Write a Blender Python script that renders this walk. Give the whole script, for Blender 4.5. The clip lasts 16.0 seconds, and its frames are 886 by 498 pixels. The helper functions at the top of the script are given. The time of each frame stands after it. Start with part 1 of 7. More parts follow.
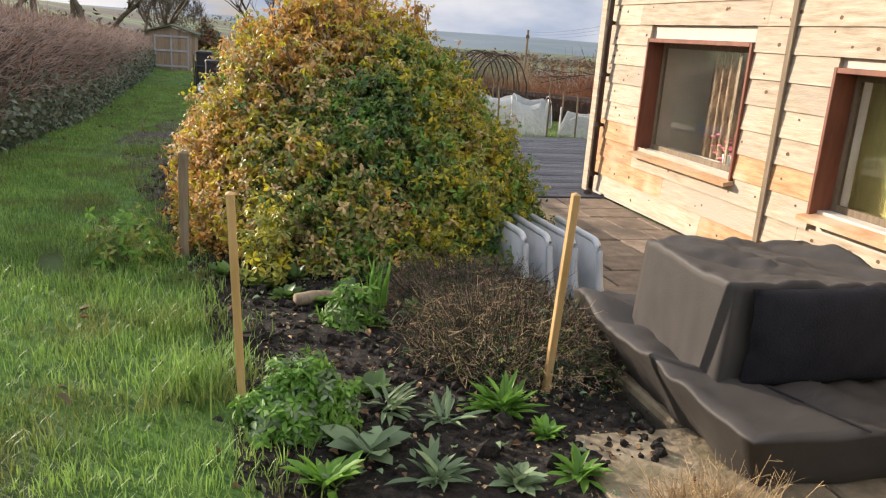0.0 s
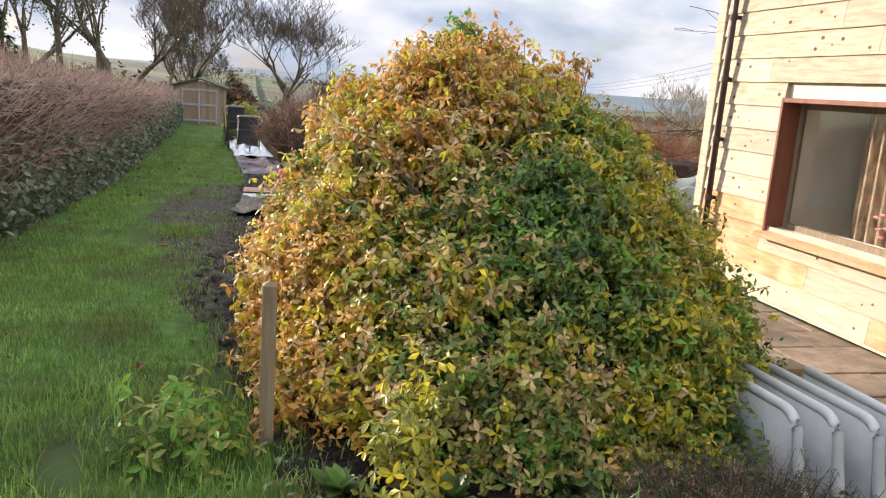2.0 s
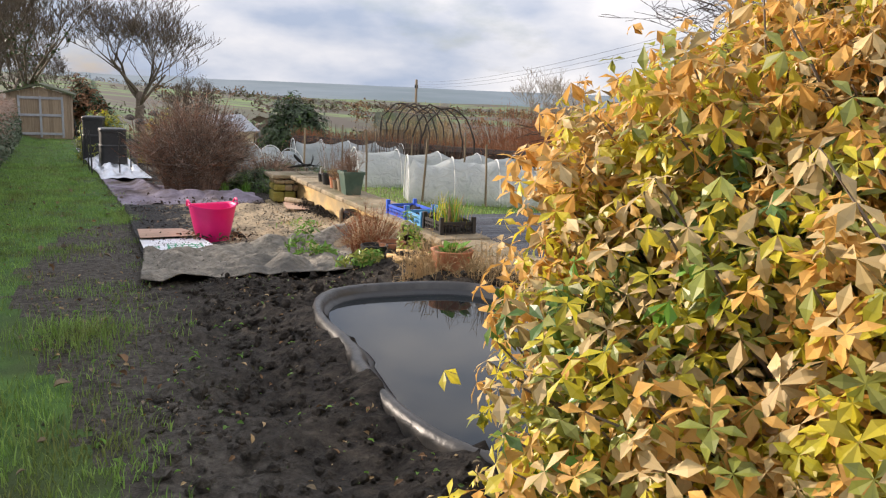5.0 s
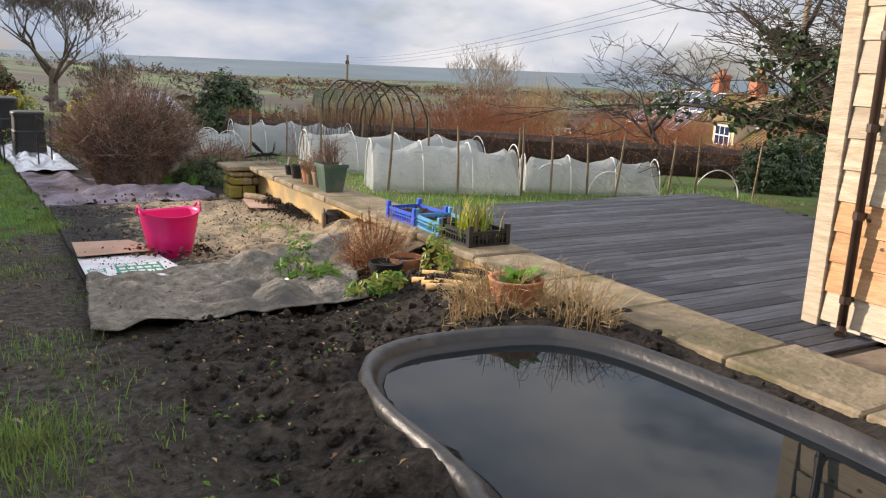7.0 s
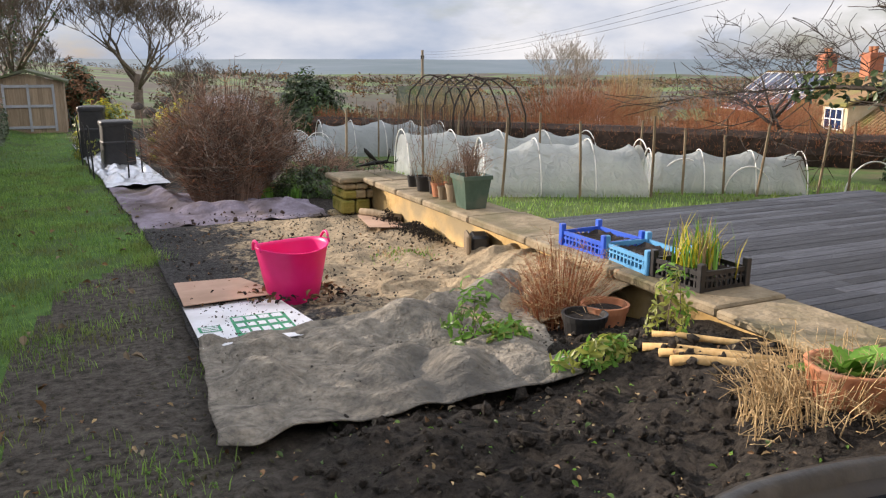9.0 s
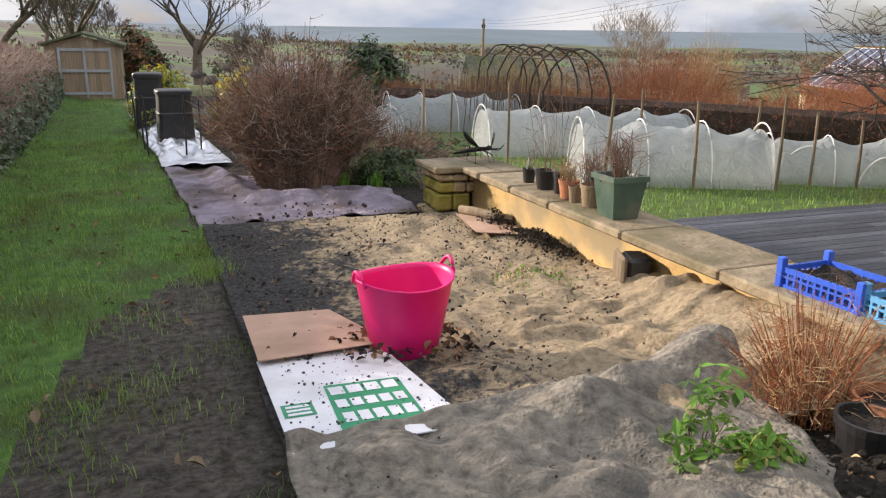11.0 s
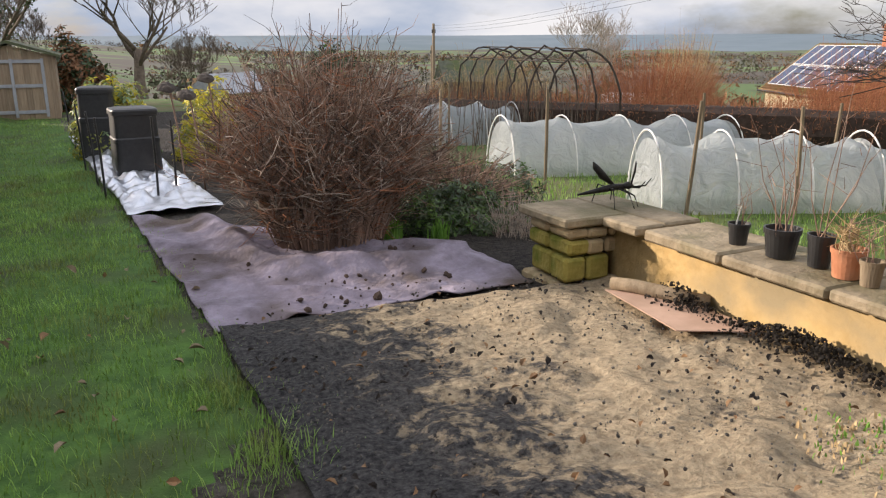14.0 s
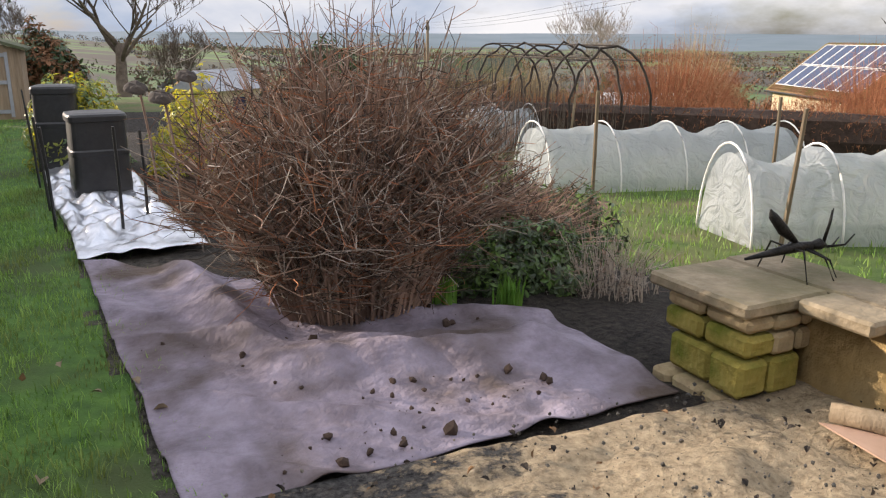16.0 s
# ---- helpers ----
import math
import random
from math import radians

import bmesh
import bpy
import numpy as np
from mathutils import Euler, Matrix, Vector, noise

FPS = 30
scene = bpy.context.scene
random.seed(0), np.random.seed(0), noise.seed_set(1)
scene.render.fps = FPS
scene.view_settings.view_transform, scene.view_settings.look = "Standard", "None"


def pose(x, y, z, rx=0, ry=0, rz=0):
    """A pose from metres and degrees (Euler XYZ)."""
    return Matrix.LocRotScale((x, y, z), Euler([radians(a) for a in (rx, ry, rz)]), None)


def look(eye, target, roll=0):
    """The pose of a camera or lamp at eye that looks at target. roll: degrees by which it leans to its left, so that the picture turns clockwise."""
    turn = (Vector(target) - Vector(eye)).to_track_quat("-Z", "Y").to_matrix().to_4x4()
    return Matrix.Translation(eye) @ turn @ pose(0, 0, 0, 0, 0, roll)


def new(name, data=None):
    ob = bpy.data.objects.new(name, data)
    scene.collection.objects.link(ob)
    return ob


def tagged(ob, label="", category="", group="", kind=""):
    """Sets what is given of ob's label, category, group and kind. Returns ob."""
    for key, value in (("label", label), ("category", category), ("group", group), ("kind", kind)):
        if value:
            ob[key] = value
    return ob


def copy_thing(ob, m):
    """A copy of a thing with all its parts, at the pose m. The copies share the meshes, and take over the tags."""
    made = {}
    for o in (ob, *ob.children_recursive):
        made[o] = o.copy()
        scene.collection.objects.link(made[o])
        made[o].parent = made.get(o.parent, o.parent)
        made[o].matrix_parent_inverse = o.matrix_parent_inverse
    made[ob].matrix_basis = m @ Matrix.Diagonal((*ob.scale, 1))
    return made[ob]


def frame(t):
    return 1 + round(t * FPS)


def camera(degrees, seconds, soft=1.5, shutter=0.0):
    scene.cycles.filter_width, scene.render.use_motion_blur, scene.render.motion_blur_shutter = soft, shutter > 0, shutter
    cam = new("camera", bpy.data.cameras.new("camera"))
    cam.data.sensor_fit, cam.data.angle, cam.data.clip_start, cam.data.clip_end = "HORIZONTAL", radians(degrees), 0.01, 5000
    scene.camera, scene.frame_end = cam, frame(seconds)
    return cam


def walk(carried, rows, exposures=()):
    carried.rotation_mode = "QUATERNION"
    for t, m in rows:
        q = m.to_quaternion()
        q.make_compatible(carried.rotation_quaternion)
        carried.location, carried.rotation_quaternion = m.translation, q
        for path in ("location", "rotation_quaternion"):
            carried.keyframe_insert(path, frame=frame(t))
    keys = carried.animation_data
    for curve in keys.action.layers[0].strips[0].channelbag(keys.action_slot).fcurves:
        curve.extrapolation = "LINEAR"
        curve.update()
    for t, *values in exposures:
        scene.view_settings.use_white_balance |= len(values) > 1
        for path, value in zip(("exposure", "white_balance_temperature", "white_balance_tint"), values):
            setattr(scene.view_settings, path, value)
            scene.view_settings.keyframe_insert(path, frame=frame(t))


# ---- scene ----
cam = camera(59.0, 16.0, 1.2)
METRES, EYE, TILT, LEAN, TURN = 13.7, 1.66, 0.0, 0.0, -15.5
ROWS = [
    (0.0, 0.0, 0.0, 0.0, 1.07, -15.18, -3.95),
    (0.5, -0.0143, 0.025, -0.0004, 1.06, -14.84, -4.08),
    (1.0, -0.0264, 0.0553, 0.0008, 1.44, -13.83, -4.08),
    (1.5, -0.0419, 0.0848, 0.0001, 2.01, -12.64, -4.13),
    (2.0, -0.0584, 0.1177, 0.0005, 2.22, -11.63, -4.07),
    (2.5, -0.0732, 0.1524, 0.0011, 1.93, -10.92, -3.85),
    (3.0, -0.0935, 0.1838, 0.0009, 1.1, -10.58, -3.47),
    (3.5, -0.11, 0.2142, -0.001, -0.64, -10.43, -3.1),
    (4.0, -0.1233, 0.2433, -0.0016, -3.0, -10.48, -2.61),
    (4.5, -0.1375, 0.2707, -0.0004, -5.63, -10.75, -2.4),
    (5.0, -0.1464, 0.2987, -0.003, -8.37, -11.21, -2.47),
    (7.5, -0.191, 0.436, -0.0055, -13.86, -12.75, -2.27),
    (8.0, -0.1998, 0.462, -0.0065, -12.6, -12.42, -1.29),
    (8.5, -0.2054, 0.4935, -0.006, -10.67, -12.65, -0.4),
    (9.0, -0.2115, 0.5222, -0.0079, -8.76, -13.26, -0.08),
    (11.5, -0.244, 0.6599, -0.0123, -4.43, -15.59, -0.68),
    (12.0, -0.2559, 0.6883, -0.015, -4.16, -15.29, -0.24),
    (12.5, -0.2676, 0.7175, -0.0159, -4.69, -15.01, 0.04),
    (13.0, -0.2788, 0.7491, -0.018, -6.16, -14.89, 0.4),
    (13.5, -0.2916, 0.7799, -0.0195, -7.87, -14.94, 0.49),
    (14.0, -0.3005, 0.8107, -0.0194, -9.2, -14.91, 0.12),
    (14.5, -0.3011, 0.8442, -0.0194, -9.92, -14.92, -0.36),
    (15.0, -0.3053, 0.8747, -0.0226, -9.87, -14.86, -0.75),
    (15.5, -0.3105, 0.9049, -0.0229, -9.73, -14.92, -0.68),
    (16.0, -0.3124, 0.939, -0.024, -9.94, -15.05, -0.28),
]
EXPO = 0.56
walk(cam, [(t, pose(0, 0, EYE, TILT, LEAN, TURN) @ pose(METRES * x, METRES * y, METRES * z, 90 + pitch, roll, yaw)) for t, x, y, z, yaw, pitch, roll in ROWS],
     [(t, EXPO + e, 6450, 16) for t, e in ((0.0, 0.04), (1.0, 0.12), (2.5, 0.32), (4.5, 0.15), (7.5, -0.05), (9.0, 0.05), (12.0, -0.02), (14.5, 0.03), (16.0, 0.10))])

# ---- light: low winter sun from ahead on the lawn side, broken cloud ----
SUN_AZ = Vector((-0.72, 0.69))
SUN_EL = radians(17.0)
world = bpy.data.worlds.new("sky")
scene.world = world
world.use_nodes = True
wn, wl = world.node_tree.nodes, world.node_tree.links
wn.clear()
w_out = wn.new("ShaderNodeOutputWorld")
w_bg = wn.new("ShaderNodeBackground")
w_bg.inputs["Strength"].default_value = 0.12
w_sky = wn.new("ShaderNodeTexSky")
w_sky.sky_type, w_sky.sun_disc = "NISHITA", False
w_sky.sun_elevation = SUN_EL
w_sky.sun_rotation = math.atan2(SUN_AZ.x, SUN_AZ.y)
w_sky.air_density, w_sky.dust_density, w_sky.ozone_density = 1.0, 1.5, 1.5
w_tc = wn.new("ShaderNodeTexCoord")
w_map = wn.new("ShaderNodeMapping")
w_map.inputs["Scale"].default_value = (1.0, 1.0, 2.6)
w_map.inputs["Location"].default_value = (0.35, 0.2, 0.15)
w_n1 = wn.new("ShaderNodeTexNoise")
w_n1.inputs["Scale"].default_value, w_n1.inputs["Detail"].default_value, w_n1.inputs["Roughness"].default_value = 2.4, 9.0, 0.6
w_r1 = wn.new("ShaderNodeValToRGB")
w_r1.color_ramp.elements[0].position, w_r1.color_ramp.elements[1].position = 0.29, 0.47
w_n2 = wn.new("ShaderNodeTexNoise")
w_n2.inputs["Scale"].default_value, w_n2.inputs["Detail"].default_value = 4.5, 6.0
w_r2 = wn.new("ShaderNodeValToRGB")
w_r2.color_ramp.elements[0].position, w_r2.color_ramp.elements[1].position = 0.36, 0.62
w_r2.color_ramp.elements[0].color = (3.6, 4.3, 5.3, 1)
w_r2.color_ramp.elements[1].color = (7.6, 7.6, 7.4, 1)
w_mix = wn.new("ShaderNodeMix")
w_mix.data_type = "RGBA"
wl.new(w_tc.outputs["Generated"], w_map.inputs["Vector"])
wl.new(w_map.outputs["Vector"], w_n1.inputs["Vector"])
wl.new(w_map.outputs["Vector"], w_n2.inputs["Vector"])
wl.new(w_n1.outputs["Fac"], w_r1.inputs["Fac"])
wl.new(w_n2.outputs["Fac"], w_r2.inputs["Fac"])
wl.new(w_r1.outputs["Color"], w_mix.inputs["Factor"])
wl.new(w_sky.outputs["Color"], w_mix.inputs["A"])
wl.new(w_r2.outputs["Color"], w_mix.inputs["B"])
# a cloudy sky is brighter overhead than at the horizon
w_sep, w_grad = wn.new("ShaderNodeSeparateXYZ"), wn.new("ShaderNodeMapRange")
wl.new(w_tc.outputs["Generated"], w_sep.inputs["Vector"])
wl.new(w_sep.outputs["Z"], w_grad.inputs["Value"])
w_grad.inputs["From Min"].default_value, w_grad.inputs["From Max"].default_value = 0.05, 0.8
w_grad.inputs["To Min"].default_value, w_grad.inputs["To Max"].default_value = 0.080, 0.150
wl.new(w_grad.outputs["Result"], w_bg.inputs["Strength"])
wl.new(w_mix.outputs["Result"], w_bg.inputs["Color"])
wl.new(w_bg.outputs["Background"], w_out.inputs["Surface"])

sun_data = bpy.data.lights.new("sun", "SUN")
sun_data.energy, sun_data.angle, sun_data.color = 5.0, radians(0.6), (1.0, 0.87, 0.70)
sun = new("sun", sun_data)
sun_dir = Vector((SUN_AZ.x * math.cos(SUN_EL), SUN_AZ.y * math.cos(SUN_EL), math.sin(SUN_EL)))
sun.matrix_world = look(sun_dir * 60, (0, 0, 0))


# ---- materials ----
def mat(name, c1, c2, scale=8.0, rough=0.8, bump=0.2, bscale=60.0, metal=0.0, c3=None, big=1.2, stretch=(1, 1, 1), rnd=0.0, trans=0.0, island=False, spec=0.3):
    """Base colour between c1 and c2 by fine noise, c3 in large stains; rnd: variation from piece to piece."""
    m = bpy.data.materials.new(name)
    m.use_nodes = True
    n, l = m.node_tree.nodes, m.node_tree.links
    b = n["Principled BSDF"]
    b.inputs["Roughness"].default_value, b.inputs["Metallic"].default_value = rough, metal
    b.inputs["Specular IOR Level"].default_value = spec
    tc, mp = n.new("ShaderNodeTexCoord"), n.new("ShaderNodeMapping")
    mp.inputs["Scale"].default_value = stretch
    l.new(tc.outputs["Object"], mp.inputs["Vector"])
    t = n.new("ShaderNodeTexNoise")
    t.inputs["Scale"].default_value, t.inputs["Detail"].default_value, t.inputs["Roughness"].default_value = scale, 6, 0.65
    l.new(mp.outputs["Vector"], t.inputs["Vector"])
    r = n.new("ShaderNodeValToRGB")
    r.color_ramp.elements[0].position, r.color_ramp.elements[1].position = 0.33, 0.67
    r.color_ramp.elements[0].color, r.color_ramp.elements[1].color = (*c1, 1), (*c2, 1)
    l.new(t.outputs["Fac"], r.inputs["Fac"])
    col = r.outputs["Color"]
    if c3:
        t2, r2, mx = n.new("ShaderNodeTexNoise"), n.new("ShaderNodeValToRGB"), n.new("ShaderNodeMix")
        t2.inputs["Scale"].default_value, t2.inputs["Detail"].default_value = big, 5
        l.new(tc.outputs["Object"], t2.inputs["Vector"])
        r2.color_ramp.elements[0].position, r2.color_ramp.elements[1].position = 0.48, 0.66
        l.new(t2.outputs["Fac"], r2.inputs["Fac"])
        mx.data_type = "RGBA"
        l.new(r2.outputs["Color"], mx.inputs["Factor"])
        l.new(col, mx.inputs["A"])
        mx.inputs["B"].default_value = (*c3, 1)
        col = mx.outputs["Result"]
    if rnd:
        hs, mr = n.new("ShaderNodeHueSaturation"), n.new("ShaderNodeMapRange")
        if island:
            g = n.new("ShaderNodeNewGeometry")
            l.new(g.outputs["Random Per Island"], mr.inputs["Value"])
        else:
            g = n.new("ShaderNodeObjectInfo")
            l.new(g.outputs["Random"], mr.inputs["Value"])
        mr.inputs["To Min"].default_value, mr.inputs["To Max"].default_value = 1 - rnd, 1 + rnd
        l.new(mr.outputs["Result"], hs.inputs["Value"])
        l.new(col, hs.inputs["Color"])
        col = hs.outputs["Color"]
    l.new(col, b.inputs["Base Color"])
    if bump:
        t3, bp = n.new("ShaderNodeTexNoise"), n.new("ShaderNodeBump")
        t3.inputs["Scale"].default_value, t3.inputs["Detail"].default_value = bscale, 5
        l.new(mp.outputs["Vector"], t3.inputs["Vector"])
        l.new(t3.outputs["Fac"], bp.inputs["Height"])
        bp.inputs["Strength"].default_value, bp.inputs["Distance"].default_value = bump, 0.02
        l.new(bp.outputs["Normal"], b.inputs["Normal"])
    if trans:
        tr, ms, out = n.new("ShaderNodeBsdfTranslucent"), n.new("ShaderNodeMixShader"), n["Material Output"]
        l.new(col, tr.inputs["Color"])
        ms.inputs["Fac"].default_value = trans
        l.new(b.outputs["BSDF"], ms.inputs[1])
        l.new(tr.outputs["BSDF"], ms.inputs[2])
        l.new(ms.outputs["Shader"], out.inputs["Surface"])
    return m


def glass_mat(name, tint=(0.9, 0.95, 0.95)):
    m = bpy.data.materials.new(name)
    m.use_nodes = True
    b = m.node_tree.nodes["Principled BSDF"]
    b.inputs["Base Color"].default_value = (*tint, 1)
    b.inputs["Roughness"].default_value = 0.02
    b.inputs["Transmission Weight"].default_value = 1.0
    b.inputs["IOR"].default_value = 1.45
    return m


def fleece_mat():
    m = bpy.data.materials.new("garden_fleece")
    m.use_nodes = True
    n, l = m.node_tree.nodes, m.node_tree.links
    b, out = n["Principled BSDF"], n["Material Output"]
    tc, t, r = n.new("ShaderNodeTexCoord"), n.new("ShaderNodeTexNoise"), n.new("ShaderNodeValToRGB")
    t.inputs["Scale"].default_value, t.inputs["Detail"].default_value = 2.2, 7
    l.new(tc.outputs["Object"], t.inputs["Vector"])
    r.color_ramp.elements[0].color, r.color_ramp.elements[1].color = (0.40, 0.44, 0.44, 1), (0.66, 0.69, 0.70, 1)
    l.new(t.outputs["Fac"], r.inputs["Fac"])
    l.new(r.outputs["Color"], b.inputs["Base Color"])
    b.inputs["Roughness"].default_value = 0.7
    t2, bp = n.new("ShaderNodeTexNoise"), n.new("ShaderNodeBump")
    t2.inputs["Scale"].default_value, t2.inputs["Detail"].default_value, t2.inputs["Distortion"].default_value = 5.0, 5, 1.5
    l.new(tc.outputs["Object"], t2.inputs["Vector"])
    l.new(t2.outputs["Fac"], bp.inputs["Height"])
    bp.inputs["Strength"].default_value, bp.inputs["Distance"].default_value = 0.9, 0.12
    l.new(bp.outputs["Normal"], b.inputs["Normal"])
    tl, tp, m1, m2 = n.new("ShaderNodeBsdfTranslucent"), n.new("ShaderNodeBsdfTransparent"), n.new("ShaderNodeMixShader"), n.new("ShaderNodeMixShader")
    l.new(r.outputs["Color"], tl.inputs["Color"])
    l.new(bp.outputs["Normal"], tl.inputs["Normal"])
    m1.inputs["Fac"].default_value, m2.inputs["Fac"].default_value = 0.42, 0.33
    l.new(b.outputs["BSDF"], m1.inputs[1])
    l.new(tl.outputs["BSDF"], m1.inputs[2])
    l.new(m1.outputs["Shader"], m2.inputs[1])
    l.new(tp.outputs["BSDF"], m2.inputs[2])
    l.new(m2.outputs["Shader"], out.inputs["Surface"])
    return m


def fields_mat():
    """Far patchwork of pasture, stubble and woods, in patches of some hundred metres."""
    m = bpy.data.materials.new("far_fields")
    m.use_nodes = True
    n, l = m.node_tree.nodes, m.node_tree.links
    b = n["Principled BSDF"]
    b.inputs["Roughness"].default_value = 0.95
    tc, v, r, t, mx, r2 = n.new("ShaderNodeTexCoord"), n.new("ShaderNodeTexVoronoi"), n.new("ShaderNodeValToRGB"), n.new("ShaderNodeTexNoise"), n.new("ShaderNodeMix"), n.new("ShaderNodeValToRGB")
    v.inputs["Scale"].default_value = 0.009
    l.new(tc.outputs["Object"], v.inputs["Vector"])
    e = r.color_ramp.elements
    e[0].color, e[1].color = (0.075, 0.125, 0.035, 1), (0.10, 0.082, 0.052, 1)
    e.new(0.35).color = (0.10, 0.16, 0.04, 1)
    e.new(0.6).color = (0.07, 0.07, 0.042, 1)
    r.color_ramp.interpolation = "CONSTANT"
    l.new(v.outputs["Color"], r.inputs["Fac"])
    t.inputs["Scale"].default_value, t.inputs["Detail"].default_value = 0.012, 8
    l.new(tc.outputs["Object"], t.inputs["Vector"])
    r2.color_ramp.elements[0].position, r2.color_ramp.elements[1].position = 0.46, 0.54
    l.new(t.outputs["Fac"], r2.inputs["Fac"])
    mx.data_type = "RGBA"
    l.new(r2.outputs["Color"], mx.inputs["Factor"])
    l.new(r.outputs["Color"], mx.inputs["A"])
    mx.inputs["B"].default_value = (0.06, 0.048, 0.035, 1)
    l.new(mx.outputs["Result"], b.inputs["Base Color"])
    return m


def matting_mat():
    """Pale sandy matting, trodden dark soil lying over it towards the lawn and in patches."""
    m = bpy.data.materials.new("sandy_matting")
    m.use_nodes = True
    n, l = m.node_tree.nodes, m.node_tree.links
    b = n["Principled BSDF"]
    b.inputs["Roughness"].default_value, b.inputs["Specular IOR Level"].default_value = 0.92, 0.2
    tc = n.new("ShaderNodeTexCoord")

    def tex(scale, lo, hi, c1, c2):
        t, r = n.new("ShaderNodeTexNoise"), n.new("ShaderNodeValToRGB")
        t.inputs["Scale"].default_value, t.inputs["Detail"].default_value, t.inputs["Roughness"].default_value = scale, 8, 0.68
        l.new(tc.outputs["Object"], t.inputs["Vector"])
        r.color_ramp.elements[0].position, r.color_ramp.elements[1].position = lo, hi
        r.color_ramp.elements[0].color, r.color_ramp.elements[1].color = (*c1, 1), (*c2, 1)
        l.new(t.outputs["Fac"], r.inputs["Fac"])
        return t, r

    t1, pale = tex(30, 0.3, 0.7, (0.19, 0.145, 0.092), (0.48, 0.385, 0.255))
    t2, soil = tex(42, 0.35, 0.7, (0.010, 0.010, 0.011), (0.105, 0.10, 0.095))
    t3, patch = tex(2.3, 0.36, 0.66, (0, 0, 0), (1, 1, 1))
    t4, speck = tex(16, 0.40, 0.60, (0, 0, 0), (1, 1, 1))
    sp, mr = n.new("ShaderNodeSeparateXYZ"), n.new("ShaderNodeMapRange")
    l.new(tc.outputs["Object"], sp.inputs["Vector"])
    l.new(sp.outputs["X"], mr.inputs["Value"])
    mr.inputs["From Min"].default_value, mr.inputs["From Max"].default_value = 0.85, -0.30
    mr.inputs["To Min"].default_value, mr.inputs["To Max"].default_value = -0.62, 0.62

    def add(a, c, k):
        q = n.new("ShaderNodeMath")
        q.operation = "MULTIPLY_ADD"
        l.new(a, q.inputs[0])
        q.inputs[1].default_value = k
        l.new(c, q.inputs[2])
        return q.outputs["Value"]

    f = add(speck.outputs["Color"], add(patch.outputs["Color"], mr.outputs["Result"], 0.75), 0.55)
    fr = n.new("ShaderNodeMapRange")
    fr.inputs["From Min"].default_value, fr.inputs["From Max"].default_value = 0.30, 0.75
    l.new(f, fr.inputs["Value"])
    mx = n.new("ShaderNodeMix")
    mx.data_type = "RGBA"
    l.new(fr.outputs["Result"], mx.inputs["Factor"])
    l.new(pale.outputs["Color"], mx.inputs["A"])
    l.new(soil.outputs["Color"], mx.inputs["B"])
    l.new(mx.outputs["Result"], b.inputs["Base Color"])
    bp = n.new("ShaderNodeBump")
    bp.inputs["Strength"].default_value, bp.inputs["Distance"].default_value = 0.9, 0.03
    l.new(t1.outputs["Fac"], bp.inputs["Height"])
    l.new(bp.outputs["Normal"], b.inputs["Normal"])
    return m


M_LAWN = mat("lawn_turf", (0.03, 0.075, 0.014), (0.085, 0.17, 0.03), 9, 0.9, 0.5, 90, c3=(0.05, 0.07, 0.022), big=1.4)
M_BLADE = mat("grass_blade", (0.13, 0.245, 0.045), (0.28, 0.42, 0.10), 3, 0.5, 0, c3=(0.17, 0.19, 0.055), big=2.5, rnd=0.35, island=True, trans=0.35)
M_SOIL = mat("dug_soil", (0.012, 0.009, 0.008), (0.05, 0.04, 0.032), 26, 0.95, 1.0, 70, c3=(0.035, 0.028, 0.022), big=1.6)
M_MUD = mat("trodden_mud", (0.045, 0.038, 0.03), (0.14, 0.125, 0.10), 24, 0.9, 1.0, 60, c3=(0.075, 0.075, 0.04), big=2.2)
M_ROUGH = mat("rough_grass", (0.04, 0.075, 0.015), (0.09, 0.14, 0.03), 5, 0.95, 0.4, 40, c3=(0.12, 0.10, 0.05), big=0.6)
M_FIELD = fields_mat()
# distance haze over the last ridge, painted in as a blue-grey base colour
M_HAZERIDGE = mat("haze_blue_ridge", (0.12, 0.16, 0.19), (0.15, 0.19, 0.22), 0.004, 1.0, 0, c3=(0.10, 0.14, 0.16), big=0.0012)
M_STONE = mat("wall_stone", (0.24, 0.18, 0.10), (0.42, 0.33, 0.19), 9, 0.9, 0.6, 30, c3=(0.22, 0.2, 0.07), big=3.0, rnd=0.18)
M_RENDER = mat("lime_render", (0.34, 0.225, 0.085), (0.48, 0.335, 0.15), 6, 0.92, 0.5, 25, c3=(0.24, 0.19, 0.11), big=2.0)
M_MOSS = mat("mossy_stone", (0.20, 0.17, 0.03), (0.36, 0.29, 0.08), 9, 0.95, 0.7, 40, c3=(0.14, 0.15, 0.02), big=5.0)
M_COPE = mat("coping_slab", (0.17, 0.135, 0.085), (0.31, 0.25, 0.165), 8, 0.85, 0.6, 28, c3=(0.13, 0.115, 0.06), big=2.4, rnd=0.14)
M_FLAG = mat("patio_flag", (0.17, 0.13, 0.095), (0.29, 0.23, 0.17), 7, 0.85, 0.4, 30, c3=(0.13, 0.105, 0.08), big=1.6, rnd=0.16)
M_JOINT = mat("joint_mortar", (0.05, 0.045, 0.035), (0.11, 0.095, 0.07), 14, 0.95, 0.4, 60)
M_DECK = mat("weathered_decking", (0.025, 0.028, 0.037), (0.085, 0.09, 0.108), 5, 0.62, 0.5, 30, stretch=(1, 9, 1), c3=(0.05, 0.053, 0.064), big=0.9, rnd=0.5, spec=0.35)
